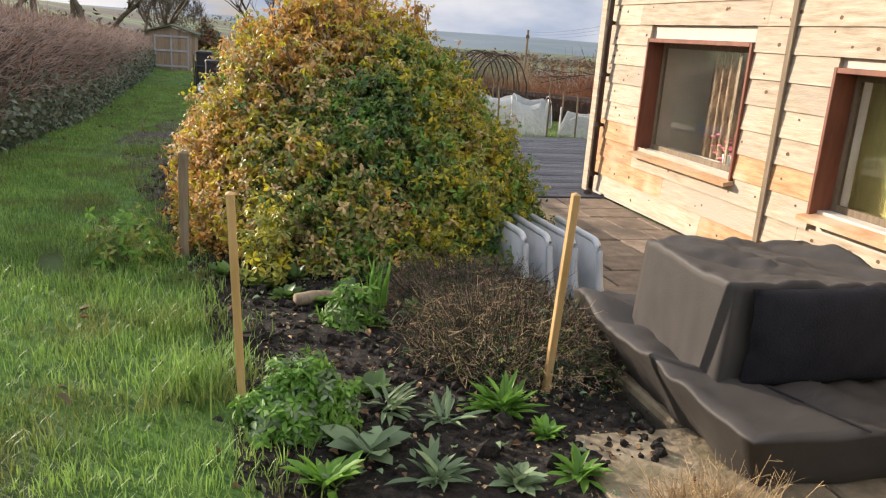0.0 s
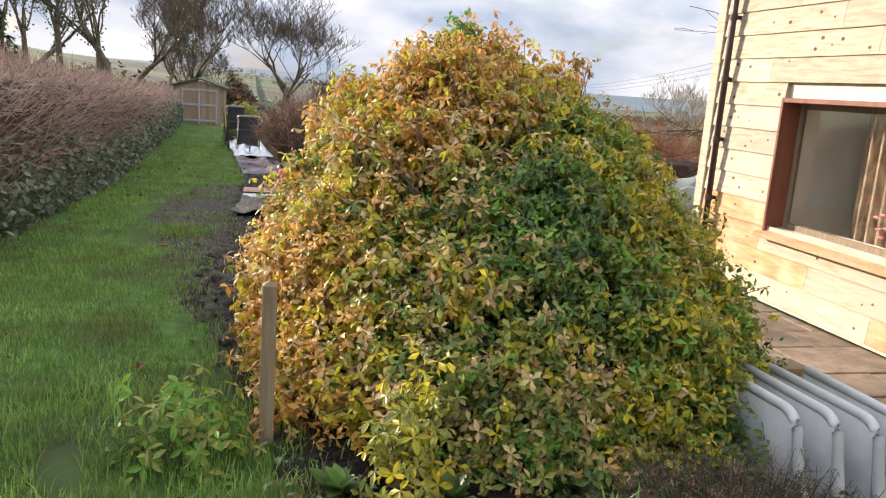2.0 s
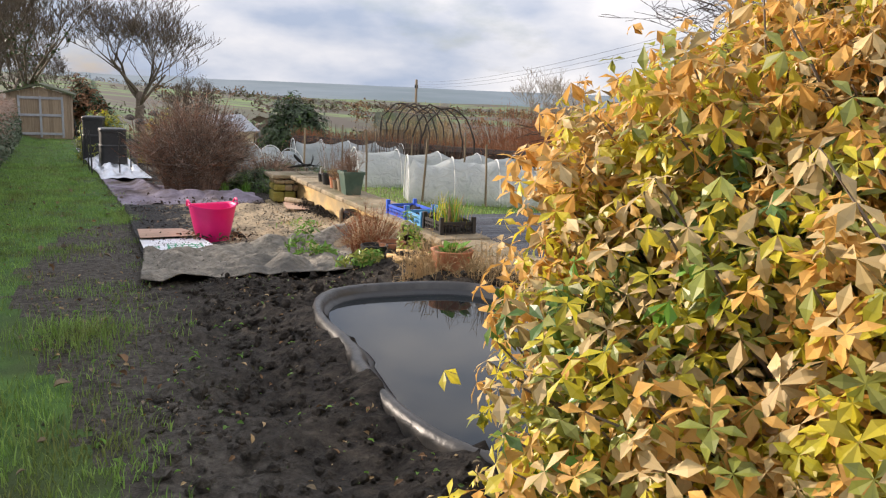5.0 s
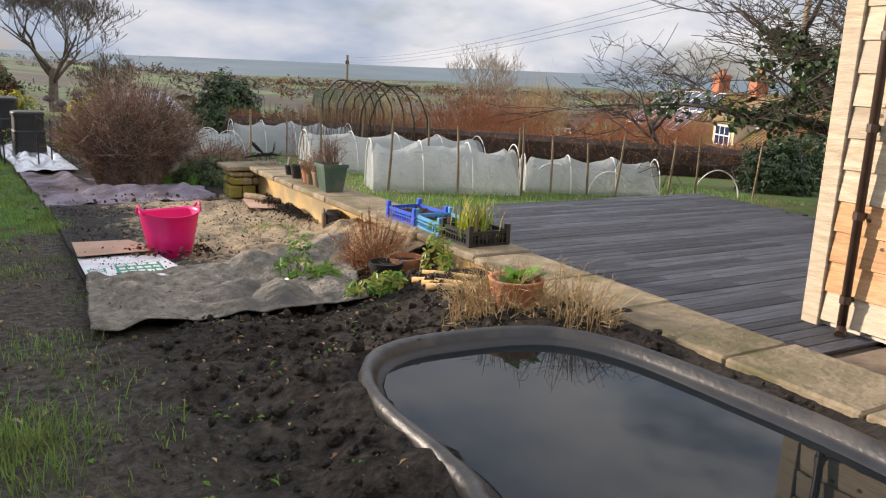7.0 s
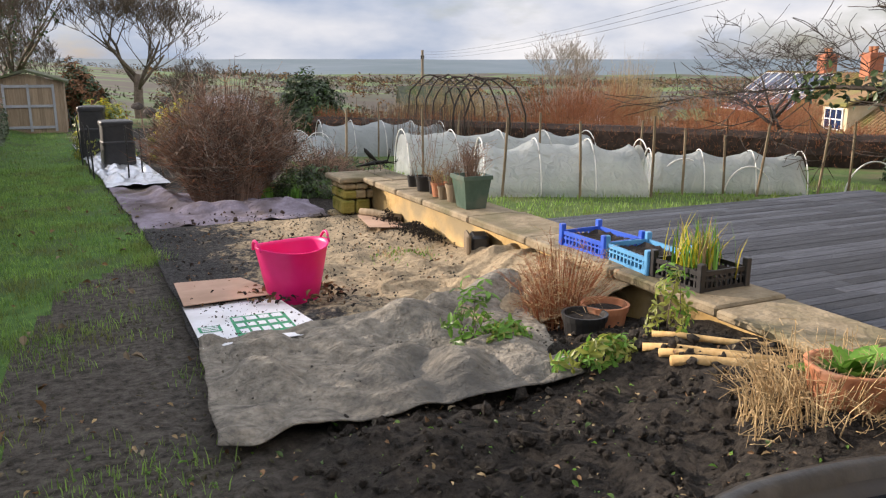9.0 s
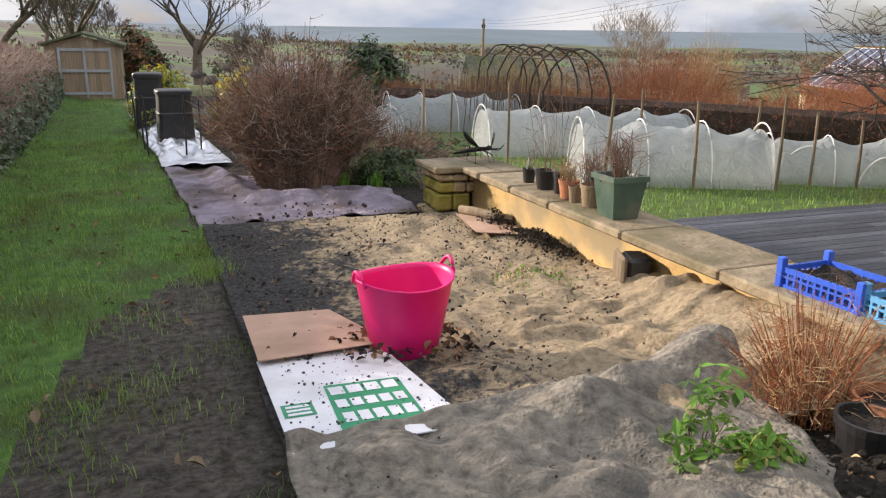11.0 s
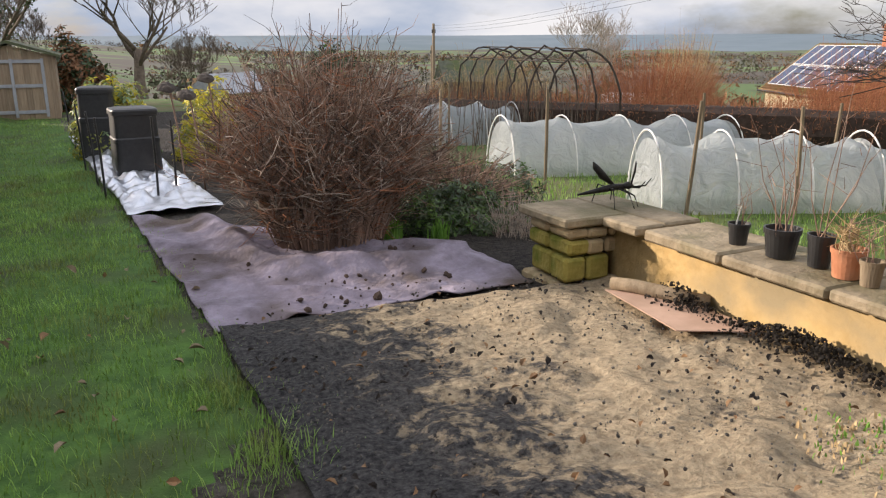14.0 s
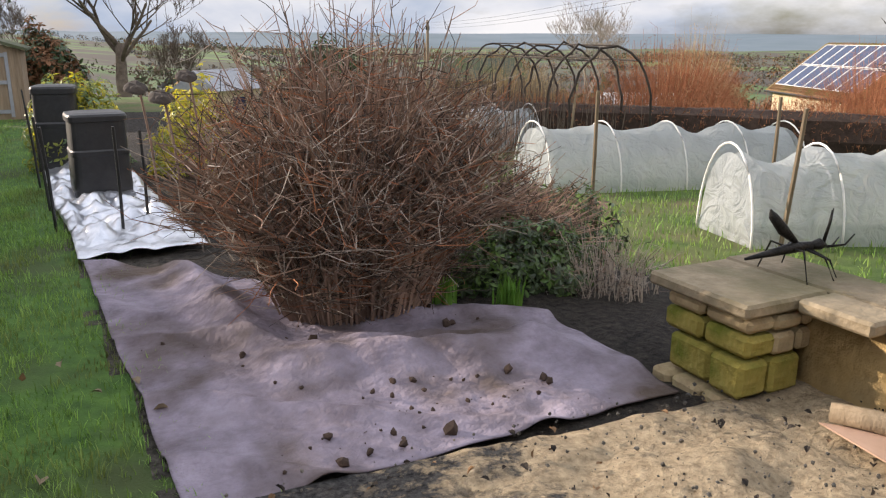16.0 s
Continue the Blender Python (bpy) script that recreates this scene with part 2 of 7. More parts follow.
M_BOARD = mat("larch_board", (0.38, 0.30, 0.20), (0.60, 0.52, 0.39), 3.5, 0.75, 0.3, 20, stretch=(1, 0.8, 7), c3=(0.47, 0.40, 0.31), big=1.1, rnd=0.16)
M_BOARD_RED = mat("stained_board", (0.40, 0.20, 0.09), (0.58, 0.38, 0.2), 3.5, 0.75, 0.3, 20, stretch=(1, 0.8, 7), c3=(0.55, 0.44, 0.3), big=1.4, rnd=0.12)
M_KNOT = mat("wood_knot", (0.10, 0.055, 0.03), (0.2, 0.12, 0.07), 30, 0.8, 0.1)
M_REDWOOD = mat("red_stained_frame", (0.16, 0.055, 0.03), (0.26, 0.10, 0.055), 6, 0.5, 0.15, 40, stretch=(1, 1, 0.2))
M_WHITE = mat("white_paint", (0.68, 0.67, 0.64), (0.8, 0.79, 0.76), 5, 0.5, 0.05)
M_BLACK = mat("black_plastic", (0.009, 0.009, 0.01), (0.02, 0.02, 0.021), 14, 0.45, 0.1, 30, c3=(0.03, 0.028, 0.027), big=3, spec=0.5)
M_PIPE = mat("brown_pipe", (0.035, 0.02, 0.014), (0.06, 0.035, 0.025), 9, 0.4, 0.05, spec=0.5)
M_GLASS = glass_mat("window_glass")
M_INTERIOR = mat("room_plaster", (0.55, 0.51, 0.44), (0.66, 0.61, 0.53), 3, 0.9, 0.05)
M_CURTAIN = mat("patterned_curtain", (0.10, 0.06, 0.045), (0.4, 0.3, 0.2), 14, 0.9, 0.1, stretch=(1, 1, 0.35))
M_STAKE = mat("raw_stake", (0.44, 0.27, 0.10), (0.62, 0.42, 0.19), 9, 0.7, 0.2, 40, stretch=(3, 3, 0.3), rnd=0.15)
M_OLDPOST = mat("weathered_post", (0.16, 0.12, 0.075), (0.27, 0.21, 0.14), 8, 0.85, 0.3, 40, stretch=(3, 3, 0.3), rnd=0.25)
M_CHAIR = mat("grey_white_plastic", (0.40, 0.42, 0.44), (0.55, 0.57, 0.58), 4, 0.45, 0.03, c3=(0.36, 0.38, 0.38), big=3, spec=0.5)
M_COVER = mat("grey_cover_cloth", (0.036, 0.032, 0.028), (0.066, 0.058, 0.051), 3, 0.6, 0.10, 180, c3=(0.05, 0.044, 0.039), big=2.5)
M_CUSHION = mat("black_cloth", (0.006, 0.006, 0.009), (0.014, 0.014, 0.018), 10, 0.85, 0.3, 150)
M_PINK = mat("pink_rubber", (0.80, 0.012, 0.19), (0.88, 0.022, 0.25), 4, 0.42, 0.04, 25, trans=0.18, spec=0.5)
M_CARD = mat("brown_cardboard", (0.40, 0.26, 0.19), (0.50, 0.34, 0.25), 5, 0.85, 0.1, 60, c3=(0.36, 0.24, 0.17), big=3)
M_CARDW = mat("white_card", (0.66, 0.67, 0.72), (0.76, 0.77, 0.8), 5, 0.6, 0.05, c3=(0.6, 0.6, 0.62), big=4)
M_GREENPRINT = mat("green_print", (0.03, 0.24, 0.12), (0.045, 0.3, 0.15), 6, 0.6, 0)
M_SACK = mat("hessian_mat", (0.10, 0.09, 0.076), (0.29, 0.262, 0.215), 17, 0.95, 1.0, 45, c3=(0.10, 0.095, 0.085), big=1.3)
M_SAND = matting_mat()
M_DARKMAT = mat("soiled_matting", (0.012, 0.012, 0.012), (0.125, 0.118, 0.105), 22, 0.95, 1.0, 40, c3=(0.15, 0.132, 0.11), big=2.0)
M_PURPLE = mat("mauve_fabric", (0.15, 0.125, 0.15), (0.31, 0.27, 0.33), 5, 0.85, 0.9, 26, c3=(0.085, 0.062, 0.050), big=1.7)
M_FOIL = mat("silver_foil", (0.5, 0.52, 0.56), (0.75, 0.76, 0.8), 6, 0.28, 0.6, 14, metal=0.85)
M_TERRA = mat("terracotta", (0.36, 0.14, 0.07), (0.48, 0.22, 0.115), 8, 0.85, 0.2, 40, c3=(0.3, 0.16, 0.1), big=6)
M_GREENPOT = mat("green_glazed_pot", (0.035, 0.075, 0.055), (0.07, 0.12, 0.09), 7, 0.45, 0.15, 30, c3=(0.1, 0.12, 0.09), big=6, spec=0.5)
M_BLUE = mat("blue_plastic", (0.02, 0.075, 0.5), (0.035, 0.12, 0.6), 6, 0.4, 0.05, spec=0.5)
M_BLUE2 = mat("pale_blue_plastic", (0.07, 0.26, 0.5), (0.11, 0.34, 0.58), 6, 0.4, 0.05, spec=0.5)
M_SHED = mat("shed_board", (0.26, 0.19, 0.125), (0.38, 0.29, 0.2), 5, 0.85, 0.3, 30, stretch=(6, 6, 0.5), rnd=0.16)
M_SHEDTRIM = mat("grey_ledge", (0.30, 0.31, 0.33), (0.4, 0.41, 0.43), 6, 0.8, 0.2)
M_FELT = mat("roof_felt", (0.07, 0.08, 0.055), (0.13, 0.13, 0.09), 6, 0.95, 0.4, 40, c3=(0.09, 0.11, 0.04), big=2)
M_BARK = mat("bare_bark", (0.10, 0.075, 0.055), (0.19, 0.15, 0.115), 6, 0.9, 0.4, 30, rnd=0.2, island=True)
M_DARKBARK = mat("dark_bark", (0.035, 0.028, 0.024), (0.085, 0.068, 0.055), 6, 0.9, 0.4, 30)
M_PALEBARK = mat("pale_twig", (0.28, 0.235, 0.19), (0.42, 0.36, 0.30), 6, 0.9, 0.1)
M_TWIG = mat("shrub_twig", (0.15, 0.095, 0.07), (0.33, 0.225, 0.165), 3, 0.85, 0, rnd=0.4, island=True)
M_STRAW = mat("dry_straw", (0.32, 0.22, 0.11), (0.5, 0.37, 0.2), 6, 0.85, 0, rnd=0.3, island=True)
M_RUST = mat("red_stem", (0.24, 0.085, 0.04), (0.36, 0.15, 0.07), 3, 0.85, 0, rnd=0.35, island=True)
M_HEDGELEAF = mat("beech_leaf", (0.18, 0.09, 0.045), (0.30, 0.16, 0.085), 3, 0.8, 0, rnd=0.35, island=True, trans=0.3)
M_HEDGETWIG = mat("hedge_twig", (0.28, 0.20, 0.165), (0.46, 0.35, 0.29), 3, 0.85, 0, rnd=0.35, island=True)
# dark brown of the inner shells, standing in for shade; clods and husks too
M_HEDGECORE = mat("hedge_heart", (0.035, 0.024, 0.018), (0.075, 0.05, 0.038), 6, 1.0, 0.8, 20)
M_IVYDUST = mat("dusty_ivy_leaf", (0.09, 0.12, 0.07), (0.18, 0.21, 0.14), 4, 0.5, 0, rnd=0.4, island=True, trans=0.2)
M_IVY = mat("ivy_leaf", (0.028, 0.055, 0.016), (0.07, 0.10, 0.04), 4, 0.4, 0, rnd=0.4, island=True, trans=0.15, spec=0.5)
M_LEAFG = mat("glossy_green_leaf", (0.07, 0.14, 0.03), (0.13, 0.22, 0.05), 5, 0.36, 0, rnd=0.35, island=True, trans=0.35, spec=0.5)
M_LEAFO = mat("olive_leaf", (0.22, 0.25, 0.045), (0.34, 0.36, 0.085), 5, 0.42, 0, rnd=0.3, island=True, trans=0.42, spec=0.5)
M_LEAFY = mat("yellow_leaf", (0.40, 0.37, 0.025), (0.60, 0.50, 0.045), 5, 0.42, 0, rnd=0.25, island=True, trans=0.45, spec=0.45)
M_LEAFR = mat("bronzed_leaf", (0.50, 0.26, 0.055), (0.68, 0.42, 0.13), 5, 0.55, 0, rnd=0.3, island=True, trans=0.42)
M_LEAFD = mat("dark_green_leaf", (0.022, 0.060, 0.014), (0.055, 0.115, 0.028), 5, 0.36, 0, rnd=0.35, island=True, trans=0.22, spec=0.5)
M_LEAFT = mat("tan_leaf", (0.38, 0.28, 0.12), (0.54, 0.40, 0.20), 5, 0.55, 0, rnd=0.3, island=True, trans=0.25)
M_LEAFDEAD = mat("dead_leaf", (0.13, 0.075, 0.04), (0.27, 0.16, 0.08), 20, 0.85, 0.1, rnd=0.4, island=True)
M_FRESH = mat("fresh_green_leaf", (0.10, 0.23, 0.03), (0.19, 0.36, 0.06), 6, 0.5, 0, rnd=0.25, island=True, trans=0.35)
M_GREY_LEAF = mat("grey_green_leaf", (0.14, 0.21, 0.11), (0.24, 0.32, 0.17), 6, 0.6, 0, rnd=0.25, island=True, trans=0.25)
M_FLEECE = fleece_mat()
M_ROOF = mat("clay_tile", (0.17, 0.10, 0.05), (0.27, 0.17, 0.09), 3, 0.9, 0.4, 20, c3=(0.17, 0.16, 0.05), big=0.7, rnd=0.2, island=True)
M_SOLAR = mat("solar_cell", (0.012, 0.02, 0.06), (0.02, 0.035, 0.09), 3, 0.15, 0, spec=0.6)
M_BRICK = mat("red_brick", (0.34, 0.12, 0.065), (0.45, 0.18, 0.1), 8, 0.9, 0.4, 20, c3=(0.28, 0.12, 0.08), big=3)
M_CREAM = mat("cream_stone", (0.5, 0.41, 0.27), (0.62, 0.52, 0.36), 4, 0.9, 0.3, 15, c3=(0.42, 0.34, 0.22), big=1.0)
M_METAL = mat("sculpture_iron", (0.01, 0.01, 0.01), (0.03, 0.028, 0.025), 20, 0.5, 0.3, 60, metal=0.6)
M_LINER = mat("pond_shell", (0.008, 0.008, 0.009), (0.018, 0.018, 0.02), 9, 0.4, 0.1, 20, c3=(0.022, 0.02, 0.018), big=3, spec=0.5)
M_RIM = mat("dusty_pond_rim", (0.013, 0.0125, 0.012), (0.03, 0.028, 0.026), 7, 0.38, 0.15, 40, c3=(0.055, 0.05, 0.044), big=4, spec=0.5)
M_FLOWER = mat("pink_petal", (0.6, 0.12, 0.2), (0.7, 0.25, 0.3), 9, 0.7, 0)
M_TINT = mat("olive_blind", (0.30, 0.25, 0.09), (0.36, 0.30, 0.12), 4, 0.8, 0.05, stretch=(1, 6, 1))


def water_mat():
    m = bpy.data.materials.new("pond_water")
    m.use_nodes = True
    n, l = m.node_tree.nodes, m.node_tree.links
    b = n["Principled BSDF"]
    b.inputs["Base Color"].default_value = (0.006, 0.009, 0.011, 1)
    b.inputs["Roughness"].default_value = 0.02
    b.inputs["IOR"].default_value = 1.33
    b.inputs["Specular IOR Level"].default_value = 0.5
    t, bp, tc = n.new("ShaderNodeTexNoise"), n.new("ShaderNodeBump"), n.new("ShaderNodeTexCoord")
    t.inputs["Scale"].default_value = 4.0
    l.new(tc.outputs["Object"], t.inputs["Vector"])
    l.new(t.outputs["Fac"], bp.inputs["Height"])
    bp.inputs["Strength"].default_value, bp.inputs["Distance"].default_value = 0.03, 0.01
    l.new(bp.outputs["Normal"], b.inputs["Normal"])
    return m


M_WATER = water_mat()


def bed_mat():
    """Dark dug soil that passes into paler trodden mud towards the lawn path."""
    m = bpy.data.materials.new("bed_soil")
    m.use_nodes = True
    n, l = m.node_tree.nodes, m.node_tree.links
    b = n["Principled BSDF"]
    b.inputs["Roughness"].default_value = 0.92
    b.inputs["Specular IOR Level"].default_value = 0.25
    tc = n.new("ShaderNodeTexCoord")

    def tex(scale, detail, c1, c2):
        t, r = n.new("ShaderNodeTexNoise"), n.new("ShaderNodeValToRGB")
        t.inputs["Scale"].default_value, t.inputs["Detail"].default_value, t.inputs["Roughness"].default_value = scale, detail, 0.7
        l.new(tc.outputs["Object"], t.inputs["Vector"])
        r.color_ramp.elements[0].position, r.color_ramp.elements[1].position = 0.35, 0.68
        r.color_ramp.elements[0].color, r.color_ramp.elements[1].color = (*c1, 1), (*c2, 1)
        l.new(t.outputs["Fac"], r.inputs["Fac"])
        return t, r

    t1, soil = tex(24, 8, (0.007, 0.006, 0.005), (0.075, 0.062, 0.05))
    t2, mud = tex(20, 8, (0.03, 0.026, 0.021), (0.18, 0.16, 0.135))
    t3, stain = tex(1.8, 6, (0, 0, 0), (1, 1, 1))
    sp, mr, ad, mx = n.new("ShaderNodeSeparateXYZ"), n.new("ShaderNodeMapRange"), n.new("ShaderNodeMath"), n.new("ShaderNodeMix")
    l.new(tc.outputs["Object"], sp.inputs["Vector"])
    l.new(sp.outputs["X"], mr.inputs["Value"])
    mr.inputs["From Min"].default_value, mr.inputs["From Max"].default_value = 0.15, -0.75
    mr.inputs["To Min"].default_value, mr.inputs["To Max"].default_value = -0.35, 1.0
    mr.clamp = True
    ad.operation, ad.use_clamp = "MULTIPLY_ADD", True
    l.new(stain.outputs["Color"], ad.inputs[0])
    ad.inputs[1].default_value = 0.5
    l.new(mr.outputs["Result"], ad.inputs[2])
    mx.data_type = "RGBA"
    l.new(ad.outputs["Value"], mx.inputs["Factor"])
    l.new(soil.outputs["Color"], mx.inputs["A"])
    l.new(mud.outputs["Color"], mx.inputs["B"])
    l.new(mx.outputs["Result"], b.inputs["Base Color"])
    bp = n.new("ShaderNodeBump")
    bp.inputs["Strength"].default_value, bp.inputs["Distance"].default_value = 1.0, 0.06
    l.new(t1.outputs["Fac"], bp.inputs["Height"])
    l.new(bp.outputs["Normal"], b.inputs["Normal"])
    return m


M_BED = bed_mat()


# ---- mesh tools ----
RNG = np.random.default_rng(7)


class Geo:
    """Collects vertices and faces, with a material slot for each face."""

    def __init__(self):
        self.v, self.f, self.m = [], [], []

    def add(self, verts, faces, slot=0):
        k = len(self.v)
        self.v.extend(tuple(p) for p in verts)
        self.f.extend(tuple(i + k for i in q) for q in faces)
        self.m.extend([slot] * len(faces))
        return self

    def box(self, lo, hi, slot=0, bevel=0.0, turn=None):
        """A box, with its edges chamfered."""
        bm = bmesh.new()
        bmesh.ops.create_cube(bm, size=1)
        for p in bm.verts:
            p.co = Vector([lo[i] + (p.co[i] + 0.5) * (hi[i] - lo[i]) for i in range(3)])
        if bevel:
            bmesh.ops.bevel(bm, geom=list(bm.edges), offset=bevel, segments=1, affect="EDGES")
        if turn is not None:
            bm.transform(turn)
        bm.verts.index_update()
        self.add([p.co[:] for p in bm.verts], [[p.index for p in q.verts] for q in bm.faces], slot)
        bm.free()
        return self

    def tube(self, pts, radii, sides=6, slot=0, cap=True):
        pts = [Vector(p) for p in pts]
        if not hasattr(radii, "__len__"):
            radii = [radii] * len(pts)
        rings, k = [], len(self.v)
        for i, p in enumerate(pts):
            d = (pts[min(i + 1, len(pts) - 1)] - pts[max(i - 1, 0)]).normalized()
            a = d.cross(Vector((0.31, 0.87, 0.38)) if abs(d.z) > 0.8 else Vector((0, 0, 1))).normalized()
            b = d.cross(a)
            rings.append([p + (a * math.cos(2 * math.pi * j / sides) + b * math.sin(2 * math.pi * j / sides)) * radii[i] for j in range(sides)])
        for r in rings:
            self.v.extend(q[:] for q in r)
        fs = [(k + i * sides + j, k + i * sides + (j + 1) % sides, k + (i + 1) * sides + (j + 1) % sides, k + (i + 1) * sides + j) for i in range(len(pts) - 1) for j in range(sides)]
        if cap:
            fs += [tuple(k + j for j in reversed(range(sides))), tuple(k + (len(pts) - 1) * sides + j for j in range(sides))]
        self.f.extend(fs)
        self.m.extend([slot] * len(fs))
        return self

    def lathe(self, profile, seg=28, centre=(0, 0, 0), slot=0, sx=1.0, sy=1.0):
        """Turns (radius, height) pairs round the z axis."""
        c = Vector(centre)
        vs = [(c.x + sx * r * math.cos(2 * math.pi * j / seg), c.y + sy * r * math.sin(2 * math.pi * j / seg), c.z + h) for r, h in profile for j in range(seg)]
        fs = [(i * seg + j, i * seg + (j + 1) % seg, (i + 1) * seg + (j + 1) % seg, (i + 1) * seg + j) for i in range(len(profile) - 1) for j in range(seg)]
        return self.add(vs, fs, slot)

    def sheet(self, fn, nu, nv, slot=0):
        """A grid surface from fn(u, v), both 0 to 1."""
        vs = [fn(i / nu, j / nv) for j in range(nv + 1) for i in range(nu + 1)]
        fs = [(j * (nu + 1) + i, j * (nu + 1) + i + 1, (j + 1) * (nu + 1) + i + 1, (j + 1) * (nu + 1) + i) for j in range(nv) for i in range(nu)]
        return self.add(vs, fs, slot)

    def mesh(self, name, mats, smooth=False):
        me = bpy.data.meshes.new(name)
        me.from_pydata(self.v, [], self.f)
        for x in mats:
            me.materials.append(x)
        me.polygons.foreach_set("material_index", self.m)
        if smooth:
            me.polygons.foreach_set("use_smooth", [True] * len(self.f))
        me.update()
        return me


def np_mesh(name, V, F, slots, mats, smooth=False):
    """A mesh from numpy arrays; F is (n, 3) or (n, 4)."""
    me = bpy.data.meshes.new(name)
    n, k = F.shape
    me.vertices.add(len(V))
    me.vertices.foreach_set("co", np.ascontiguousarray(V, dtype=np.float32).ravel())
    me.loops.add(n * k)
    me.loops.foreach_set("vertex_index", np.ascontiguousarray(F, dtype=np.int32).ravel())
    me.polygons.add(n)
    me.polygons.foreach_set("loop_start", np.arange(0, n * k, k, dtype=np.int32))
    for x in mats:
        me.materials.append(x)
    me.polygons.foreach_set("material_index", np.broadcast_to(np.asarray(slots, dtype=np.int32), (n,)).copy())
    me.polygons.foreach_set("use_smooth", np.full(n, smooth))
    me.update(calc_edges=True)
    me.validate()
    return me


def scatter(tv, tf, mats3, pos):
    """Copies of a template of vertices tv and faces tf at many places, as arrays."""
    tv, tf = np.asarray(tv, float), np.asarray(tf, int)
    V = np.einsum("nij,kj->nki", mats3, tv) + pos[:, None, :]
    F = tf[None] + (np.arange(len(pos)) * len(tv))[:, None, None]
    return V.reshape(-1, 3), F.reshape(-1, tf.shape[1])


def frames_for(normals, spin, scale):
    """Rotation matrices whose third axis is the normal, turned by spin and scaled."""
    n = normals / np.linalg.norm(normals, axis=1, keepdims=True)
    up = np.where(np.abs(n[:, 2:3]) > 0.9, [[1.0, 0, 0]], [[0, 0, 1.0]])
    a = np.cross(up, n)
    a /= np.linalg.norm(a, axis=1, keepdims=True)
    b = np.cross(n, a)
    c, s = np.cos(spin)[:, None], np.sin(spin)[:, None]
    return np.stack([a * c + b * s, b * c - a * s, n], axis=2) * scale[:, None, None]


LEAF_V = [(0, 0, 0), (0.42, 0.17, 0.05), (0.42, -0.17, 0.05), (0.75, 0.13, 0.02), (0.75, -0.13, 0.02), (1, 0, -0.08), (0.45, 0, 0.0)]
LEAF4_V = [(0, 0, 0), (0.5, 0.16, 0.06), (0.5, -0.16, 0.06), (1, 0, -0.16), (0.55, 0, 0.01)]
BUSH_V = [(0, 0, 0), (0.60, 0.20, 0.05), (0.60, -0.20, 0.05), (1, 0, -0.12), (0.58, 0, 0.0)]
LEAF4_F = [(0, 4, 1), (0, 2, 4), (1, 4, 3), (4, 2, 3)]
LEAF_F = [(0, 6, 1), (0, 2, 6), (1, 6, 3), (6, 2, 4), (3, 6, 5), (6, 4, 5)]


def rosette(count, droop, length=0.07, wide=1.0, lv=LEAF_V, lf=LEAF_F, jitter=0.15):
    """A whorl of leaflets round the z axis."""
    V, F = [], []
    for i in range(count):
        a = 2 * math.pi * i / count + 0.3 * math.sin(i * 7.1)
        m = Matrix.Rotation(a, 3, "Z") @ Matrix.Rotation(droop + jitter * math.sin(i * 3.7), 3, "Y")
        k = len(V)
        V += [tuple(m @ Vector((p[0] * length, p[1] * length * wide, p[2] * length))) for p in lv]
        F += [tuple(j + k for j in q) for q in lf]
    return V, F


def blades(xs, ys, zs, h, w, lean=0.45, rng=RNG):
    """Grass blades, each of a quad and a tip, as triangles."""
    n = len(xs)
    az = rng.uniform(0, 2 * np.pi, n)
    dx, dy = np.cos(az), np.sin(az)
    px, py = -dy * w, dx * w
    ln = rng.uniform(0.1, 1, n) * lean * h
    V = np.zeros((n, 5, 3))
    V[:, 0] = np.stack([xs - px, ys - py, zs], 1)
    V[:, 1] = np.stack([xs + px, ys + py, zs], 1)
    V[:, 2] = np.stack([xs + dx * ln * 0.35 - px * 0.8, ys + dy * ln * 0.35 - py * 0.8, zs + h * 0.6], 1)
    V[:, 3] = np.stack([xs + dx * ln * 0.35 + px * 0.8, ys + dy * ln * 0.35 + py * 0.8, zs + h * 0.6], 1)
    V[:, 4] = np.stack([xs + dx * ln, ys + dy * ln, zs + h], 1)
    F = np.array([(0, 1, 3), (0, 3, 2), (2, 3, 4)])[None] + (np.arange(n) * 5)[:, None, None]
    return V.reshape(-1, 3), F.reshape(-1, 3)


def rods(P, Q, r0, r1, bend=None):
    """Thin three-sided rods from P to Q in two lengths, bent by the offsets given, as triangles."""
    n = len(P)
    mid = (P + Q) / 2 + (0 if bend is None else bend)
    d = Q - P
    d = d / np.linalg.norm(d, axis=1, keepdims=True)
    ref = np.where(np.abs(d[:, 2:3]) > 0.8, [[1.0, 0, 0]], [[0, 0, 1.0]])
    a = np.cross(d, ref)
    a /= np.linalg.norm(a, axis=1, keepdims=True)
    b = np.cross(d, a)
    V = np.zeros((n, 9, 3))
    for k, (c, r) in enumerate(((P, r0), (mid, (r0 + r1) / 2), (Q, r1))):
        r = np.broadcast_to(r, (n,))[:, None]
        for j in range(3):
            t = 2 * math.pi * j / 3
            V[:, k * 3 + j] = c + (a * math.cos(t) + b * math.sin(t)) * r
    T = []
    for k in range(2):
        for j in range(3):
            p, q, s, u = k * 3 + j, k * 3 + (j + 1) % 3, (k + 1) * 3 + (j + 1) % 3, (k + 1) * 3 + j
            T += [(p, q, s), (p, s, u)]
    F = np.array(T)[None] + (np.arange(n) * 9)[:, None, None]
    return V.reshape(-1, 3), F.reshape(-1, 3)


def merge(parts):
    """Joins (V, F, slot) arrays."""
    Vs, Fs, Ss, k = [], [], [], 0
    for V, F, s in parts:
        Vs.append(V), Fs.append(F + k), Ss.append(np.broadcast_to(s, (len(F),)))
        k += len(V)
    return np.concatenate(Vs), np.concatenate(Fs), np.concatenate(Ss)


